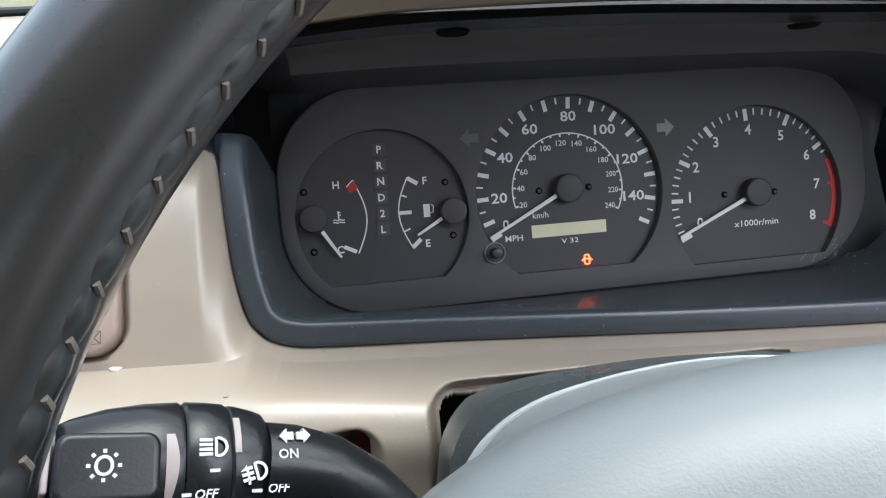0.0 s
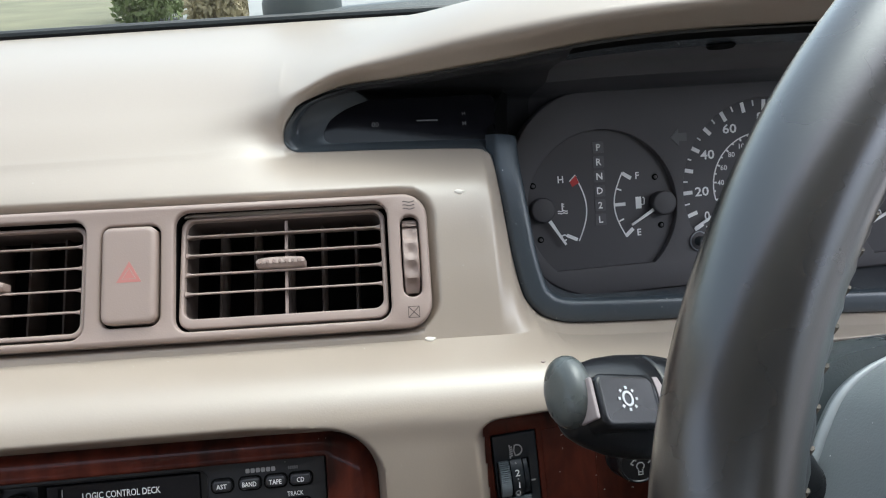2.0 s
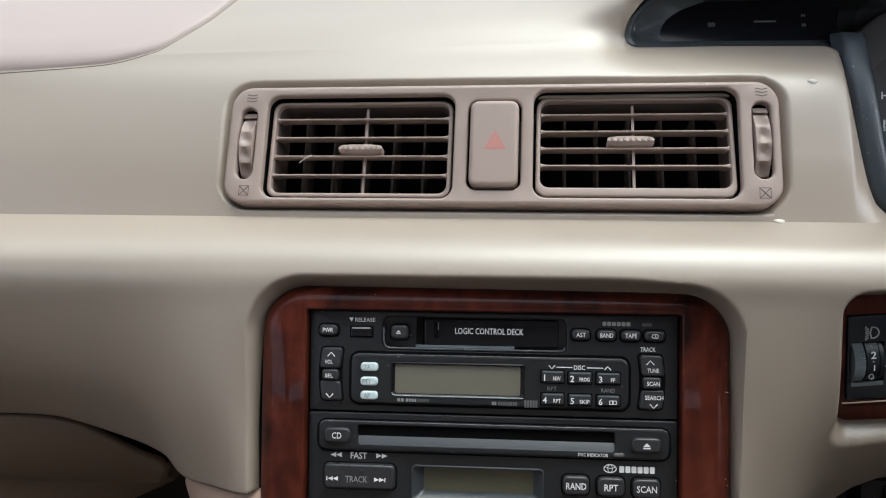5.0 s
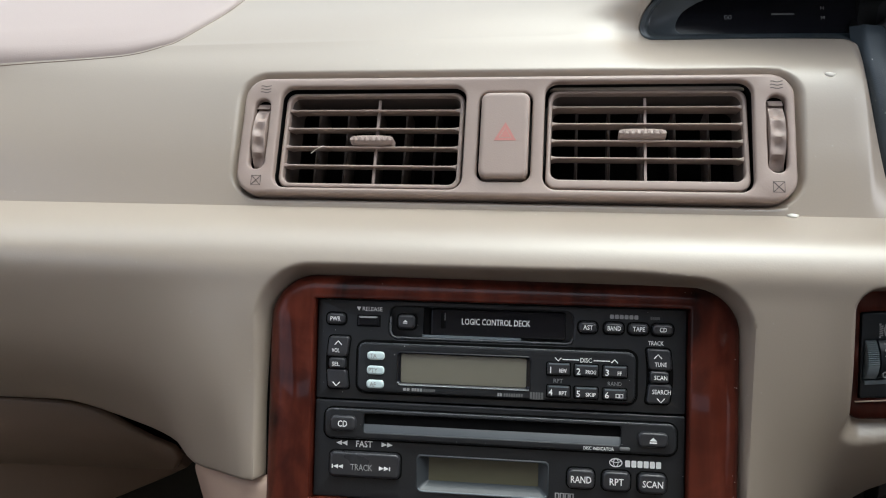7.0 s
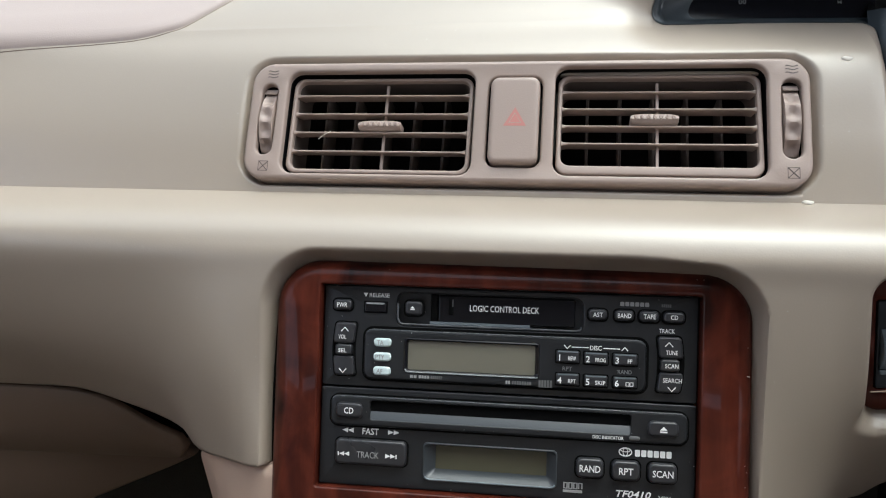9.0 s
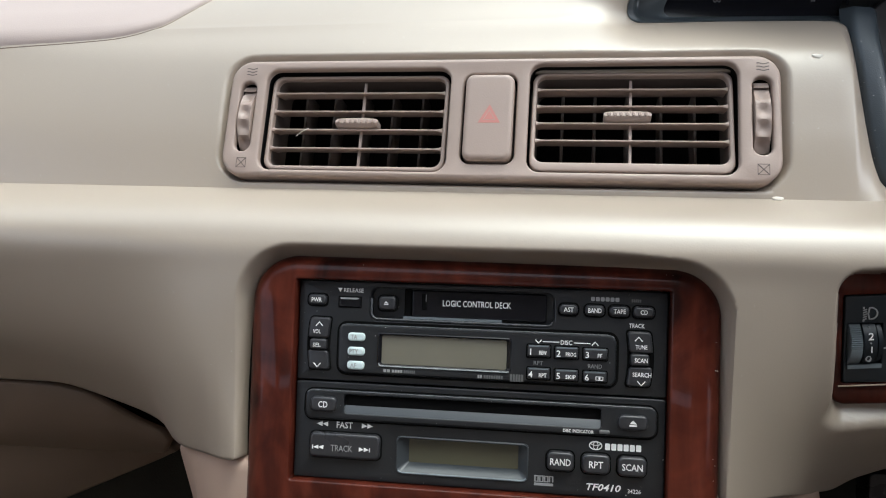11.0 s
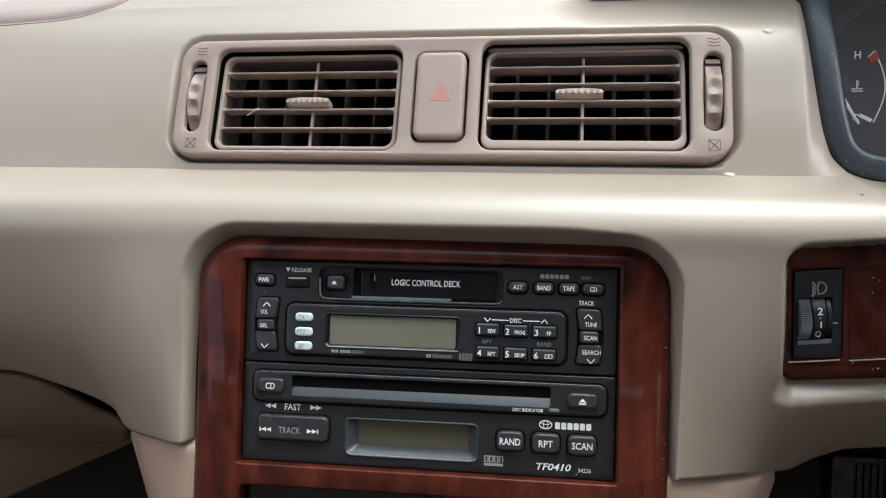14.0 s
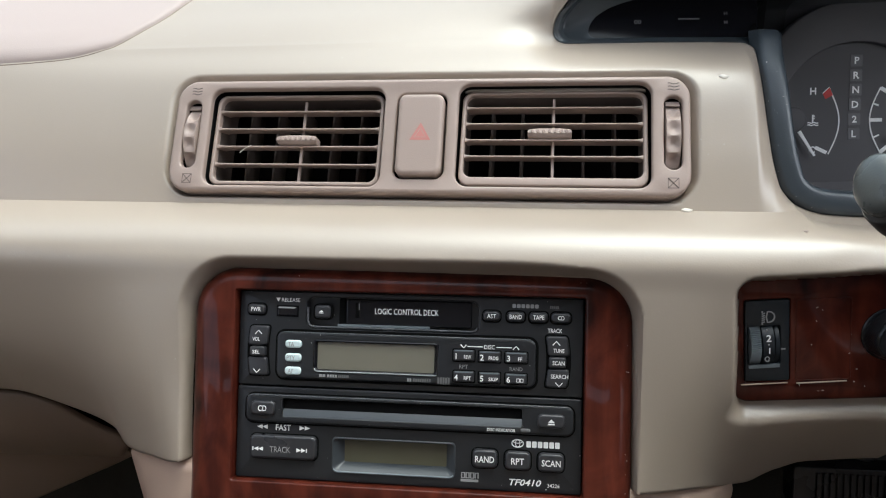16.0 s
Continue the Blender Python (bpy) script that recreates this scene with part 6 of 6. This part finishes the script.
loft(bm, [lift(pad_outline(s), w) for s, w in ((0.90, -0.040), (1.0, -0.028), (1.01, -0.016), (0.985, -0.007), (0.93, 0.0), (0.80, 0.0055), (0.6, 0.0095), (0.3, 0.0115))])
part("airbag_cover", bm, M_PAD, wheel, "smooth grey airbag cover", 60)
for k in (-1, 1):
    bm = bmesh.new()
    tube(bm, [(k * 0.10, -0.030, -0.008), (k * 0.13, -0.036, -0.006), (k * 0.155, -0.042, -0.002), (k * 0.172, -0.046, 0.0)], [(0.012, 0.022), (0.010, 0.018), (0.009, 0.016), (0.009, 0.016)], 16)
    part("spoke", bm, M_WHEEL, wheel)

col = thing("steering_column", HUB, "dark grey plastic steering column shroud behind the wheel", "steering column")
bm = bmesh.new()
SHROUD = [(0.0872, -0.020), (0.0866, 0.012), (0.0838, 0.0281), (0.0805, 0.0349), (0.0743, 0.0422), (0.0644, 0.0461), (0.0509, 0.0481), (0.0300, 0.0499), (0.0100, 0.0508)]


def sh(s, w, vb=0.062):
    """A ring of the shroud: a broad shallow arch with rounded shoulders above, a rounded box below."""
    right = [Vector(p) for p in SHROUD]
    up = resample(right + [Vector((-p.x, p.y)) for p in right[::-1]], 60)
    return [(p.x * s, p.y * s if p.y > 0 else p.y, w) for p in up] + [(-0.086 * s, -vb + 0.012, w), (-0.074 * s, -vb, w), (0.074 * s, -vb, w), (0.086 * s, -vb + 0.012, w)]


loft(bm, [sh(0.70, -0.27), sh(0.88, -0.20), sh(0.985, -0.150), sh(1.0, -0.128), sh(0.985, -0.118)])
part("shroud", bm, M_SHROUD, col, "", 50)


def shell_outline(s, w, top=0.0):
    """The hub's back shell: a rounded top that flares downwards."""
    pts = [(-0.124, -0.060), (-0.106, -0.022), (-0.0885, 0.0075), (-0.0795, 0.0240), (-0.0725, 0.0335), (-0.0605, 0.0412), (-0.0450, 0.0459), (-0.0220, 0.0496), (0.0, 0.0508)]
    pts = pts + [(-u, v) for u, v in pts[-2::-1]]
    for k in range(3):
        cut = [pts[0]]
        for (a, b), (c, d) in zip(pts, pts[1:]):
            cut += [(a * 0.75 + c * 0.25, b * 0.75 + d * 0.25), (a * 0.25 + c * 0.75, b * 0.25 + d * 0.75)]
        pts = cut + [pts[-1]]
    return [(u * s, (v + top) * (s if v > 0 else 1.0), w) for u, v in pts]


bm = bmesh.new()
loft(bm, [shell_outline(0.95, -0.122), shell_outline(0.99, -0.113), shell_outline(1.0, -0.1085), shell_outline(0.985, -0.102), shell_outline(0.97, -0.085), shell_outline(0.95, -0.045)])
shell = part("hub_shell", bm, M_HUBSHELL, wheel, "dark grey rear shell of the hub", 50)
# pale tube painted along the shell's edge as its highlight
bm = bmesh.new()
edge = [Vector(p) for p in shell_outline(1.0, -0.1085)]
tube(bm, resample(edge[14:-14], 90), [0.0008 + 0.0014 * smooth01((abs(k - 44.5) - 8) / 30) for k in range(90)], 10)
part("shell_edge_glint", bm, M_GLINT_SCUFF, shell, "pale line painted as the shell edge's highlight", 60)
bm = bmesh.new()
tube(bm, [(-0.0815, 0.005, -0.140), (-0.0875, 0.005, -0.1395)], 0.007, 16)
part("stalk_boot", bm, M_GAP, col, "dark stalk opening")
worn_rnd = random.Random(3)
for k in range(14):
    v, w, r = worn_rnd.uniform(-0.014, 0.012), worn_rnd.uniform(-0.146, -0.119), worn_rnd.uniform(0.0003, 0.0010)
    bm = bmesh.new()
    loft(bm, [[(-0.0880 - h - 0.02 * (w + 0.15) * 2, v + r * q * math.cos(a), w + r * q * math.sin(a) * 1.6) for a in [2 * math.pi * j / 7 for j in range(7)]] for h, q in ((-0.002, 1.0), (0.0010, 0.9), (0.0014, 0.5))])
    part("worn_chip", bm, M_CHIP, col)

# stalk: x along it towards the column, z out of its printed face
d = Vector((0.0369, 0.0112, -0.0125)).normalized()
outw = Vector((-0.02, -0.62, 0.78))
outw = (outw - d * outw.dot(d)).normalized()
up_ = outw.cross(d)
STALK = Matrix(((d.x, up_.x, outw.x, 0.1880), (d.y, up_.y, outw.y, -0.1580), (d.z, up_.z, outw.z, 0.9205), (0, 0, 0, 1)))
stalk = thing("light_stalk", STALK, "black light and indicator stalk with white printed symbols", "stalk")
AX = -0.0118


def turned(bm, prof, n=28, flat=1.0, cy=0.0, cz=0.0):
    loft(bm, [[(u, cy + r * math.sin(2 * math.pi * k / n), AX + cz + flat * r * math.cos(2 * math.pi * k / n)) for k in range(n)] for u, r in prof])


bm = bmesh.new()
turned(bm, [(-0.0178, 0.0015), (-0.0176, 0.0050), (-0.0170, 0.0078), (-0.0158, 0.0098), (-0.0144, 0.0107), (-0.0130, 0.0111), (-0.0114, 0.0111), (-0.0106, 0.0107)], 36, 0.78, 0.0048, 0.0020)
part("end_cap", bm, M_CAP, stalk, "worn grey rounded end cap", 50)
FLAT = 0.72
bm = bmesh.new()
turned(bm, [(-0.0130, 0.0088), (-0.0122, 0.0100), (-0.0076, 0.0124), (0.0, 0.0148), (0.0090, 0.0162), (0.0165, 0.0166), (0.0175, 0.0160)], 40, FLAT, 0.0014)
grip = part("grip", bm, M_STALK, stalk)


def skin_w(v, r):
    """The height of a ring of radius r at v."""
    return AX + FLAT * math.sqrt(r * r - (v - 0.0012) ** 2)


bm = bmesh.new()
plate(bm, -0.0108, 0.0118, -0.0088, 0.0074, 0.0034, -0.008, 0.0010, 0.0014)
face = part("label_face", bm, M_STALK, stalk)
bm = bmesh.new()
plate(bm, -0.0127, -0.0113, -0.0060, 0.0062, 0.0007, -0.008, 0.0004, 0.0005)
part("worn_glint_edge", bm, M_WORN, stalk, "pale worn edge")
bm = bmesh.new()
loft(bm, [[(0.0130, v, skin_w(v, 0.0150) - 0.003), (0.0130, v, skin_w(v, 0.0168)), (0.0142 + 0.0018 * math.cos(v / 0.009 * 1.5), v, skin_w(v, 0.0169)), (0.0142 + 0.0018 * math.cos(v / 0.009 * 1.5), v, skin_w(v, 0.0150) - 0.003)] for v in [-0.0085 + 0.0155 * k / 12 for k in range(13)]])
part("worn_glint_edge", bm, M_WORN, stalk, "pale worn crescent")
bm = bmesh.new()
SU = (-0.0004, -0.0004)
stroke(bm, [(SU[0] + 0.0017 * math.cos(a), SU[1] + 0.0020 * math.sin(a)) for a in [2 * math.pi * j / 20 for j in range(20)]], 0.0007, 0.0010, 0.0013, True)
for k in range(8):
    stroke(bm, [polar(*SU, 0.0028, 45 * k), polar(*SU, 0.0037, 45 * k)], 0.0008, 0.0010, 0.0013)
part("lamp_symbol", bm, M_PRINT, stalk, "white sun-like lamp symbol")
bm = bmesh.new()
turned(bm, [(0.0178, 0.0160), (0.0186, 0.0167), (0.0232, 0.0166), (0.0278, 0.0162), (0.0286, 0.0156)], 40, FLAT, 0.0014)
ring1 = part("main_ring", bm, M_STALK, stalk)
bm = bmesh.new()
turned(bm, [(0.0287, 0.0154), (0.0294, 0.0161), (0.0308, 0.0160), (0.0350, 0.0150), (0.0378, 0.0140), (0.0386, 0.0130)], 40, FLAT, 0.0010)
ring2 = part("fog_ring", bm, M_STALK, stalk, "grey-edged fog lamp ring")
bm = bmesh.new()
loft(bm, [[(u, v, skin_w(v, 0.0160) + dw) for u, dw in ((0.0291, -0.002), (0.0292, 0.0003), (0.0308, 0.0003), (0.0310, -0.002))] for v in [0.0020 + 0.0095 * k / 10 for k in range(11)]])
part("worn_glint_edge", bm, M_WORN, ring2, "pale worn edge of the ring")
bm = bmesh.new()
tube(bm, [(0.0380, 0.0002, AX), (0.046, -0.0004, AX), (0.056, -0.0026, AX), (0.066, -0.0075, AX - 0.001), (0.076, -0.0155, AX - 0.003), (0.086, -0.0250, AX - 0.006), (0.098, -0.0360, AX - 0.010)], [0.0124, 0.0123, 0.0119, 0.0113, 0.0106, 0.0099, 0.0094], 24)
part("stem", bm, M_STALK, stalk)


def lamp_sign(u, v, s, top, parent, fog=False, turn=0.0):
    bm = bmesh.new()
    ca, sa = math.cos(radians(turn)), math.sin(radians(turn))

    def at(pts):
        return [(u + a * ca * s - b * sa * s, v + a * sa * s + b * ca * s) for a, b in pts]
    stroke(bm, at([(0, -0.0022)] + arc(0.0004, 0, 0.0022, -90, 90, 10) + [(0, 0.0022)]), 0.0007, top, top + 0.0003, True)
    for k in range(4 if not fog else 3):
        y = (-0.0017 + 0.00115 * k) if not fog else (-0.0015 + 0.0014 * k)
        stroke(bm, at([(-0.0040, y), (-0.0008, y)]), 0.0008, top, top + 0.0003)
    if fog:
        stroke(bm, at([(-0.0026, -0.0028), (-0.0022, 0.0), (-0.0026, 0.0028)]), 0.0006, top, top + 0.0003)
    part("lamp_sign", bm, M_PRINT, parent)


lamp_sign(0.0244, 0.0034, 1.0, skin_w(0.0030, 0.0166) + 0.0001, ring1)
lamp_sign(0.0345, -0.0026, 0.95, skin_w(-0.0010, 0.0152) + 0.0001, ring2, True, 14)
lettering("ON", 0.0424, 0.0012, 0.0025, stalk, M_PRINT, AX + 0.0123, bold=0.02)
lettering("OFF", 0.0226, -0.0074, 0.0023, ring1, M_PRINT, skin_w(-0.0062, 0.0166), slant=0.25, bold=0.02)
lettering("OFF", 0.0402, -0.0068, 0.0023, stalk, M_PRINT, AX + 0.0106, slant=0.25, bold=0.02)
for u0, u1, v, r, owner in ((0.0230, 0.0254, -0.0022, 0.0166, ring1), (0.0168, 0.0190, -0.0074, 0.0169, ring1), (0.0336, 0.0362, -0.0070, 0.0154, ring2)):
    bm = bmesh.new()
    stroke(bm, [(u0, v), (u1, v)], 0.0008, skin_w(v, r) - 0.0004, skin_w(v, r) + 0.0003)
    part("dash_mark", bm, M_PRINT, owner)
bm = bmesh.new()
for k in (-1, 1):
    c = 0.0446 + k * 0.0022
    polygon(bm, [(c - k * 0.0018, 0.0050), (c, 0.0050), (c, 0.0040), (c + k * 0.0020, 0.0060), (c, 0.0080), (c, 0.0070), (c - k * 0.0018, 0.0070)], AX + 0.0090, AX + 0.0116)
part("turn_arrows", bm, M_PRINT, stalk)

# ---------------------------------------------------------------- passenger side and console below
lid = thing("airbag_lid", Matrix.Identity(4), "pale pinkish passenger airbag lid in the dashboard top", "airbag lid")


LID_EDGE = [(-0.60, 0.030), (-0.30, 0.0440), (-0.235, 0.0475), (-0.205, 0.0545), (-0.184, 0.077), (-0.166, 0.115), (-0.1535, 0.1390)]


def lid_top(x):
    """The lid's far edge, rounded off towards its tip."""
    return 0.1475 - 0.0085 * max(0.0, (x + 0.168) / 0.0145) ** 2.5


def dash_top(cache, x, y):
    for (y0, z0), (y1, z1) in zip(cache, cache[1:]):
        if y1 <= y <= y0:
            return z1 + (z0 - z1) * (y - y1) / max(1e-9, y0 - y1)
    return cache[-1][1]


def build_lid():
    bm, seam = bmesh.new(), bmesh.new()
    outline = []
    for k in range(len(LID_EDGE) - 1):
        (x0, y0), (x1, y1) = LID_EDGE[k], LID_EDGE[k + 1]
        n = max(4, int(math.hypot(x1 - x0, y1 - y0) / 0.003))
        outline += [(x0 + (x1 - x0) * j / n, keyed(LID_EDGE, x0 + (x1 - x0) * j / n)[0]) for j in range(n)]
    outline.append(LID_EDGE[-1])
    rows = []
    line = []
    for i, (x, y) in enumerate(outline):
        pa, pb = outline[max(i - 1, 0)], outline[min(i + 1, len(outline) - 1)]
        t = Vector((pb[0] - pa[0], pb[1] - pa[1], 0)).normalized()
        nrm = Vector((-t.y, t.x, 0))
        col = []
        cap = min(1.0, (len(outline) - 1 - i) / 3)
        for d, up in ((0.0, -0.0020), (0.0004, 0.0010), (0.0012, 0.0021), (0.0026, 0.0026), (0.006, 0.0028)):
            p = Vector((x, y, 0)) + nrm * d
            pts, seg = profile(p.x)
            cache = [(q[0], q[1]) for q, k in zip(pts, seg) if k <= 4]
            col.append(bm.verts.new((p.x, p.y, dash_top(cache, p.x, p.y) - 0.002 + (up + 0.002) * cap)))
        xe, ye = col[-1].co.x, col[-1].co.y
        hi = max(lid_top(xe), ye + 0.0012)
        fit = min(1.0, (hi - ye) / 0.014)
        low = hi - 0.006 * fit
        for yy, up in [(ye + (low - ye) * j / 5, 0.0028) for j in range(1, 6)] + [(hi - 0.0026 * fit, 0.0026), (hi - 0.0012 * fit, 0.0021), (hi - 0.0004 * fit, 0.0010), (hi, -0.002)]:
            pts, seg = profile(xe)
            cache = [(q[0], q[1]) for q, k in zip(pts, seg) if k <= 4]
            col.append(bm.verts.new((xe, yy, dash_top(cache, xe, yy) - 0.002 + (up + 0.002) * cap)))
        rows.append(col)
        p = Vector((x, y, 0)) - nrm * 0.0006
        pts, seg = profile(p.x)
        cache = [(q[0], q[1]) for q, k in zip(pts, seg) if k <= 4]
        line.append((p.x, p.y, dash_top(cache, p.x, p.y) - 0.0002))
    for a, b in zip(rows, rows[1:]):
        for j in range(len(a) - 1):
            bm.faces.new((a[j], b[j], b[j + 1], a[j + 1]))
    part("lid", bm, M_LID, lid, "", 60)
    tube(seam, line, 0.0004, 6)
    part("seam", seam, M_GLOVE, lid, "thin brown seam round the lid")


build_lid()

con = thing("console_side", Matrix.Identity(4), "beige plastic centre console cheek below the stereo", "console")


def cheek(side, front):
    """front: rows of x, y, z along its upper edge, from the wood outwards."""
    bm = bmesh.new()
    rings = []
    for d, grow, dx in ((0.0, -0.0024, 0.0), (0.0008, 0.0, 0.0), (0.0024, 0.0016, 0.0), (0.0050, 0.0026, 0.0005), (0.04, 0.018, 0.013), (0.14, 0.050, 0.034), (0.28, 0.085, 0.040)):
        last = len(front) - 1
        ring = [(front[0][0], 0.10, front[0][2] - d)]
        for k, (x, y, z) in enumerate(front):
            ring.append((x - side * dx * (k / last) ** 2, y - grow + 0.0008, z - d - 0.0018))
        ring.append((front[-1][0] - side * dx, 0.10, front[-1][2] - d))
        rings.append(ring)
    loft(bm, rings)
    part("cheek", bm, M_LOWER, con, "", 60)


cheek(-1, [(-0.1150, -0.0985, 0.7500), (-0.123, -0.0975, 0.7472), (-0.146, -0.0830, 0.7382), (-0.160, -0.0735, 0.7340), (-0.1715, -0.0660, 0.7308)])
cheek(1, [(0.1105, -0.0965, 0.7445), (0.118, -0.0965, 0.7418), (0.141, -0.0865, 0.7358), (0.160, -0.070, 0.7245), (0.1745, -0.056, 0.7160)])

glove = thing("glove_box", Matrix.Identity(4), "beige glove box lid, its colour darkened for the shade below the dashboard", "glove box")


def xz_slab(bm, pts, y0, y1, ease):
    """A slab with the outline pts in x and z, its front at y0 with an eased edge."""
    cx, cz = sum(p[0] for p in pts) / len(pts), sum(p[1] for p in pts) / len(pts)

    def ring(k, y):
        return [(x + (cx - x) * k / max(0.05, math.hypot(x - cx, z - cz)), y, z + (cz - z) * k / max(0.05, math.hypot(x - cx, z - cz))) for x, z in pts]
    loft(bm, [ring(0, y1), ring(0, y0 + ease), ring(ease * 0.3, y0 + ease * 0.3), ring(ease, y0)])


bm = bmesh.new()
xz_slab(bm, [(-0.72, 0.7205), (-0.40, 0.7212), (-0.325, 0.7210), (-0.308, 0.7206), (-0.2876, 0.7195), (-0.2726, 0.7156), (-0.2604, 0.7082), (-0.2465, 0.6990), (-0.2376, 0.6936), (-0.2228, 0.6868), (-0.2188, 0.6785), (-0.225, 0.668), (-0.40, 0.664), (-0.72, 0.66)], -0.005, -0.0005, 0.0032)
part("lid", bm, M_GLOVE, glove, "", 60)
# black backing slab added so the gap above the lid reads as shade
bm = bmesh.new()
xz_slab(bm, [(-0.70, 0.735), (-0.20, 0.735), (-0.20, 0.690), (-0.23, 0.672), (-0.70, 0.665)], 0.010, 0.014, 0.001)
part("recess", bm, M_GAP, glove, "black slab standing in for the shaded gap above the lid")
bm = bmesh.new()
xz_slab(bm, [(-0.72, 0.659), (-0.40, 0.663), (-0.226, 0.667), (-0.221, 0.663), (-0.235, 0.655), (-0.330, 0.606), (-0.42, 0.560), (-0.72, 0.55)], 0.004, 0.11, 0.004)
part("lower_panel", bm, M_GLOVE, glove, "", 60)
quad_wall("wall_footwell", [(-0.74, 0.115, 0.25), (-0.10, 0.115, 0.25), (-0.10, 0.115, 0.76), (-0.74, 0.115, 0.76)], M_CARPET, "dark carpet of the passenger footwell", "carpet", 0.01)
quad_wall("wall_footwell_2", [(0.10, 0.115, 0.25), (0.74, 0.115, 0.25), (0.74, 0.115, 0.76), (0.10, 0.115, 0.76)], M_CARPET, "dark carpet of the driver footwell", "carpet", 0.01)
grille = thing("heater_grille", pose(0.290, 0.030, 0.640, 70, 0, 0), "black ribbed plastic grille under the dashboard", "grille")
bm = bmesh.new()
plate(bm, -0.046, 0.040, -0.060, 0.016, 0.003, -0.02, 0.0, 0.001)
part("body", bm, M_STALK, grille)
for k in range(14):
    bm = bmesh.new()
    bar(bm, (-0.030 + 0.0044 * k, -0.056, 0.0005), (-0.030 + 0.0044 * k, 0.012, 0.0005), 0.0012, 0.0016)
    part("rib", bm, M_STALK, grille)

clip_ = thing("plastic_clip", pose(-0.2095, -0.026, 0.7285, 60, 0, -12), "small pale plastic clip under the dashboard edge", "clip")
bm = bmesh.new()
plate(bm, -0.004, 0.005, -0.0022, 0.0022, 0.0016, -0.004, 0.0, 0.0008)
part("tongue", bm, M_LOWER, clip_)

# chips and specks
def chip(name, p, n, r, mat, label):
    bm = bmesh.new()
    q = Vector(n).normalized().to_track_quat("Z", "Y")
    loft(bm, [[Vector(p) + q @ Vector((r * s * math.cos(a) * (1 + 0.25 * math.sin(3 * a)), 0.6 * r * s * (1 + 0.2 * math.cos(2 * a + 1)) * math.sin(a), h)) for a in [2 * math.pi * k / 16 for k in range(16)]] for h, s in ((-0.001, 1.0), (0.0003 + 0.10 * r, 0.95), (0.0003 + 0.26 * r, 0.7), (0.0003 + 0.32 * r, 0.3))])
    ob = new(name, mesh_from(name, bm, mat))
    return tagged(ob, label, "blemish")


chip("paint_chip", (0.1427, -0.0208, 0.8629), (0, -0.3, 1), 0.0026, M_CHIP, "pale scuffed chip on the dashboard ledge")
chip("plastic_pimple", (0.1636, vent_y(0.1636, 0.9245) + 0.001, 0.9245), (0, -0.816, 0.578), 0.0025, M_CHIP, "small raised pimple on the dashboard face")
chip("plastic_pimple", (0.1655, vent_y(0.1655, 0.9205) + 0.001, 0.9205), (0, -0.816, 0.578), 0.0014, M_CHIP, "tiny raised pimple on the dashboard face")
chip("plastic_pimple", (0.1922, -0.0495, 0.8632), (0, -0.3, 1), 0.0010, M_LID, "tiny raised speck on the dashboard ledge")

# ---------------------------------------------------------------- outside the windscreen
M_GROUND = material("pale_grey_concrete", (0.27, 0.265, 0.25), 0.9, grain=0.5, grain_scale=60, vary=0.2, vary_scale=2)
M_LEAF = material("green_leaves", (0.15, 0.19, 0.065), 0.6, vary=0.45, vary_scale=3)
M_BARK = material("brown_bark", (0.16, 0.12, 0.075), 0.9, grain=1, grain_scale=30, vary=0.4, vary_scale=8)
bm = bmesh.new()
bm.faces.new([bm.verts.new(p) for p in ((-400, -400, 0), (400, -400, 0), (400, 400, 0), (-400, 400, 0))])
tagged(new("ground", mesh_from("ground", bm, M_GROUND)), "pale grey concrete ground outside the car", "ground", kind="structure")


def hedge(x, y, w, h, label, mat):
    rnd = random.Random(int(x * 7 + y * 13))
    ob = thing("bush", pose(x, y, 0), label, "bush")
    bm = bmesh.new()
    for k in range(6500):
        p = Vector((rnd.uniform(-w, w), rnd.uniform(-0.5, 0.5), rnd.uniform(0.02, 1) ** 0.8 * h * (0.8 + 0.25 * math.sin(k))))
        q = Euler((rnd.uniform(0, 3), rnd.uniform(0, 3), rnd.uniform(0, 6))).to_matrix()
        s = rnd.uniform(0.03, 0.075)
        vs = [bm.verts.new(p + q @ Vector(c) * s) for c in ((-1, 0, 0), (0, -0.45, 0.1), (1, 0, 0), (0, 0.45, 0.1))]
        bm.faces.new(vs)
    part("crown", bm, mat, ob)
    bm = bmesh.new()
    tube(bm, [(0, 0, -0.05), (0.05, 0, h * 0.4), (0, 0, h * 0.7)], [0.09, 0.07, 0.03], 8)
    part("trunk", bm, M_BARK, ob)


bm = bmesh.new()
bm.faces.new([bm.verts.new(p) for p in ((-14, 3.2, 0.02), (-2.7, 3.2, 0.02), (-3.1, 25, 0.02), (-14, 25, 0.02))])
tagged(new("lawn", mesh_from("lawn", bm, material("lawn_grass", (0.17, 0.16, 0.095), 0.9, grain=1, grain_scale=40, vary=0.5, vary_scale=1.2))), "dry yellow-green lawn beyond the car", "lawn", kind="structure")
hedge(-1.6, 9.4, 0.30, 1.2, "brown and green bush beyond the windscreen", material("dry_leaves", (0.26, 0.21, 0.11), 0.7, vary=0.4, vary_scale=3))
hedge(-5.7, 9.5, 1.1, 2.6, "dark green shrub beyond the windscreen", M_LEAF)
hedge(-2.7, 10.5, 0.40, 1.6, "green leafy bush beyond the windscreen", M_LEAF)
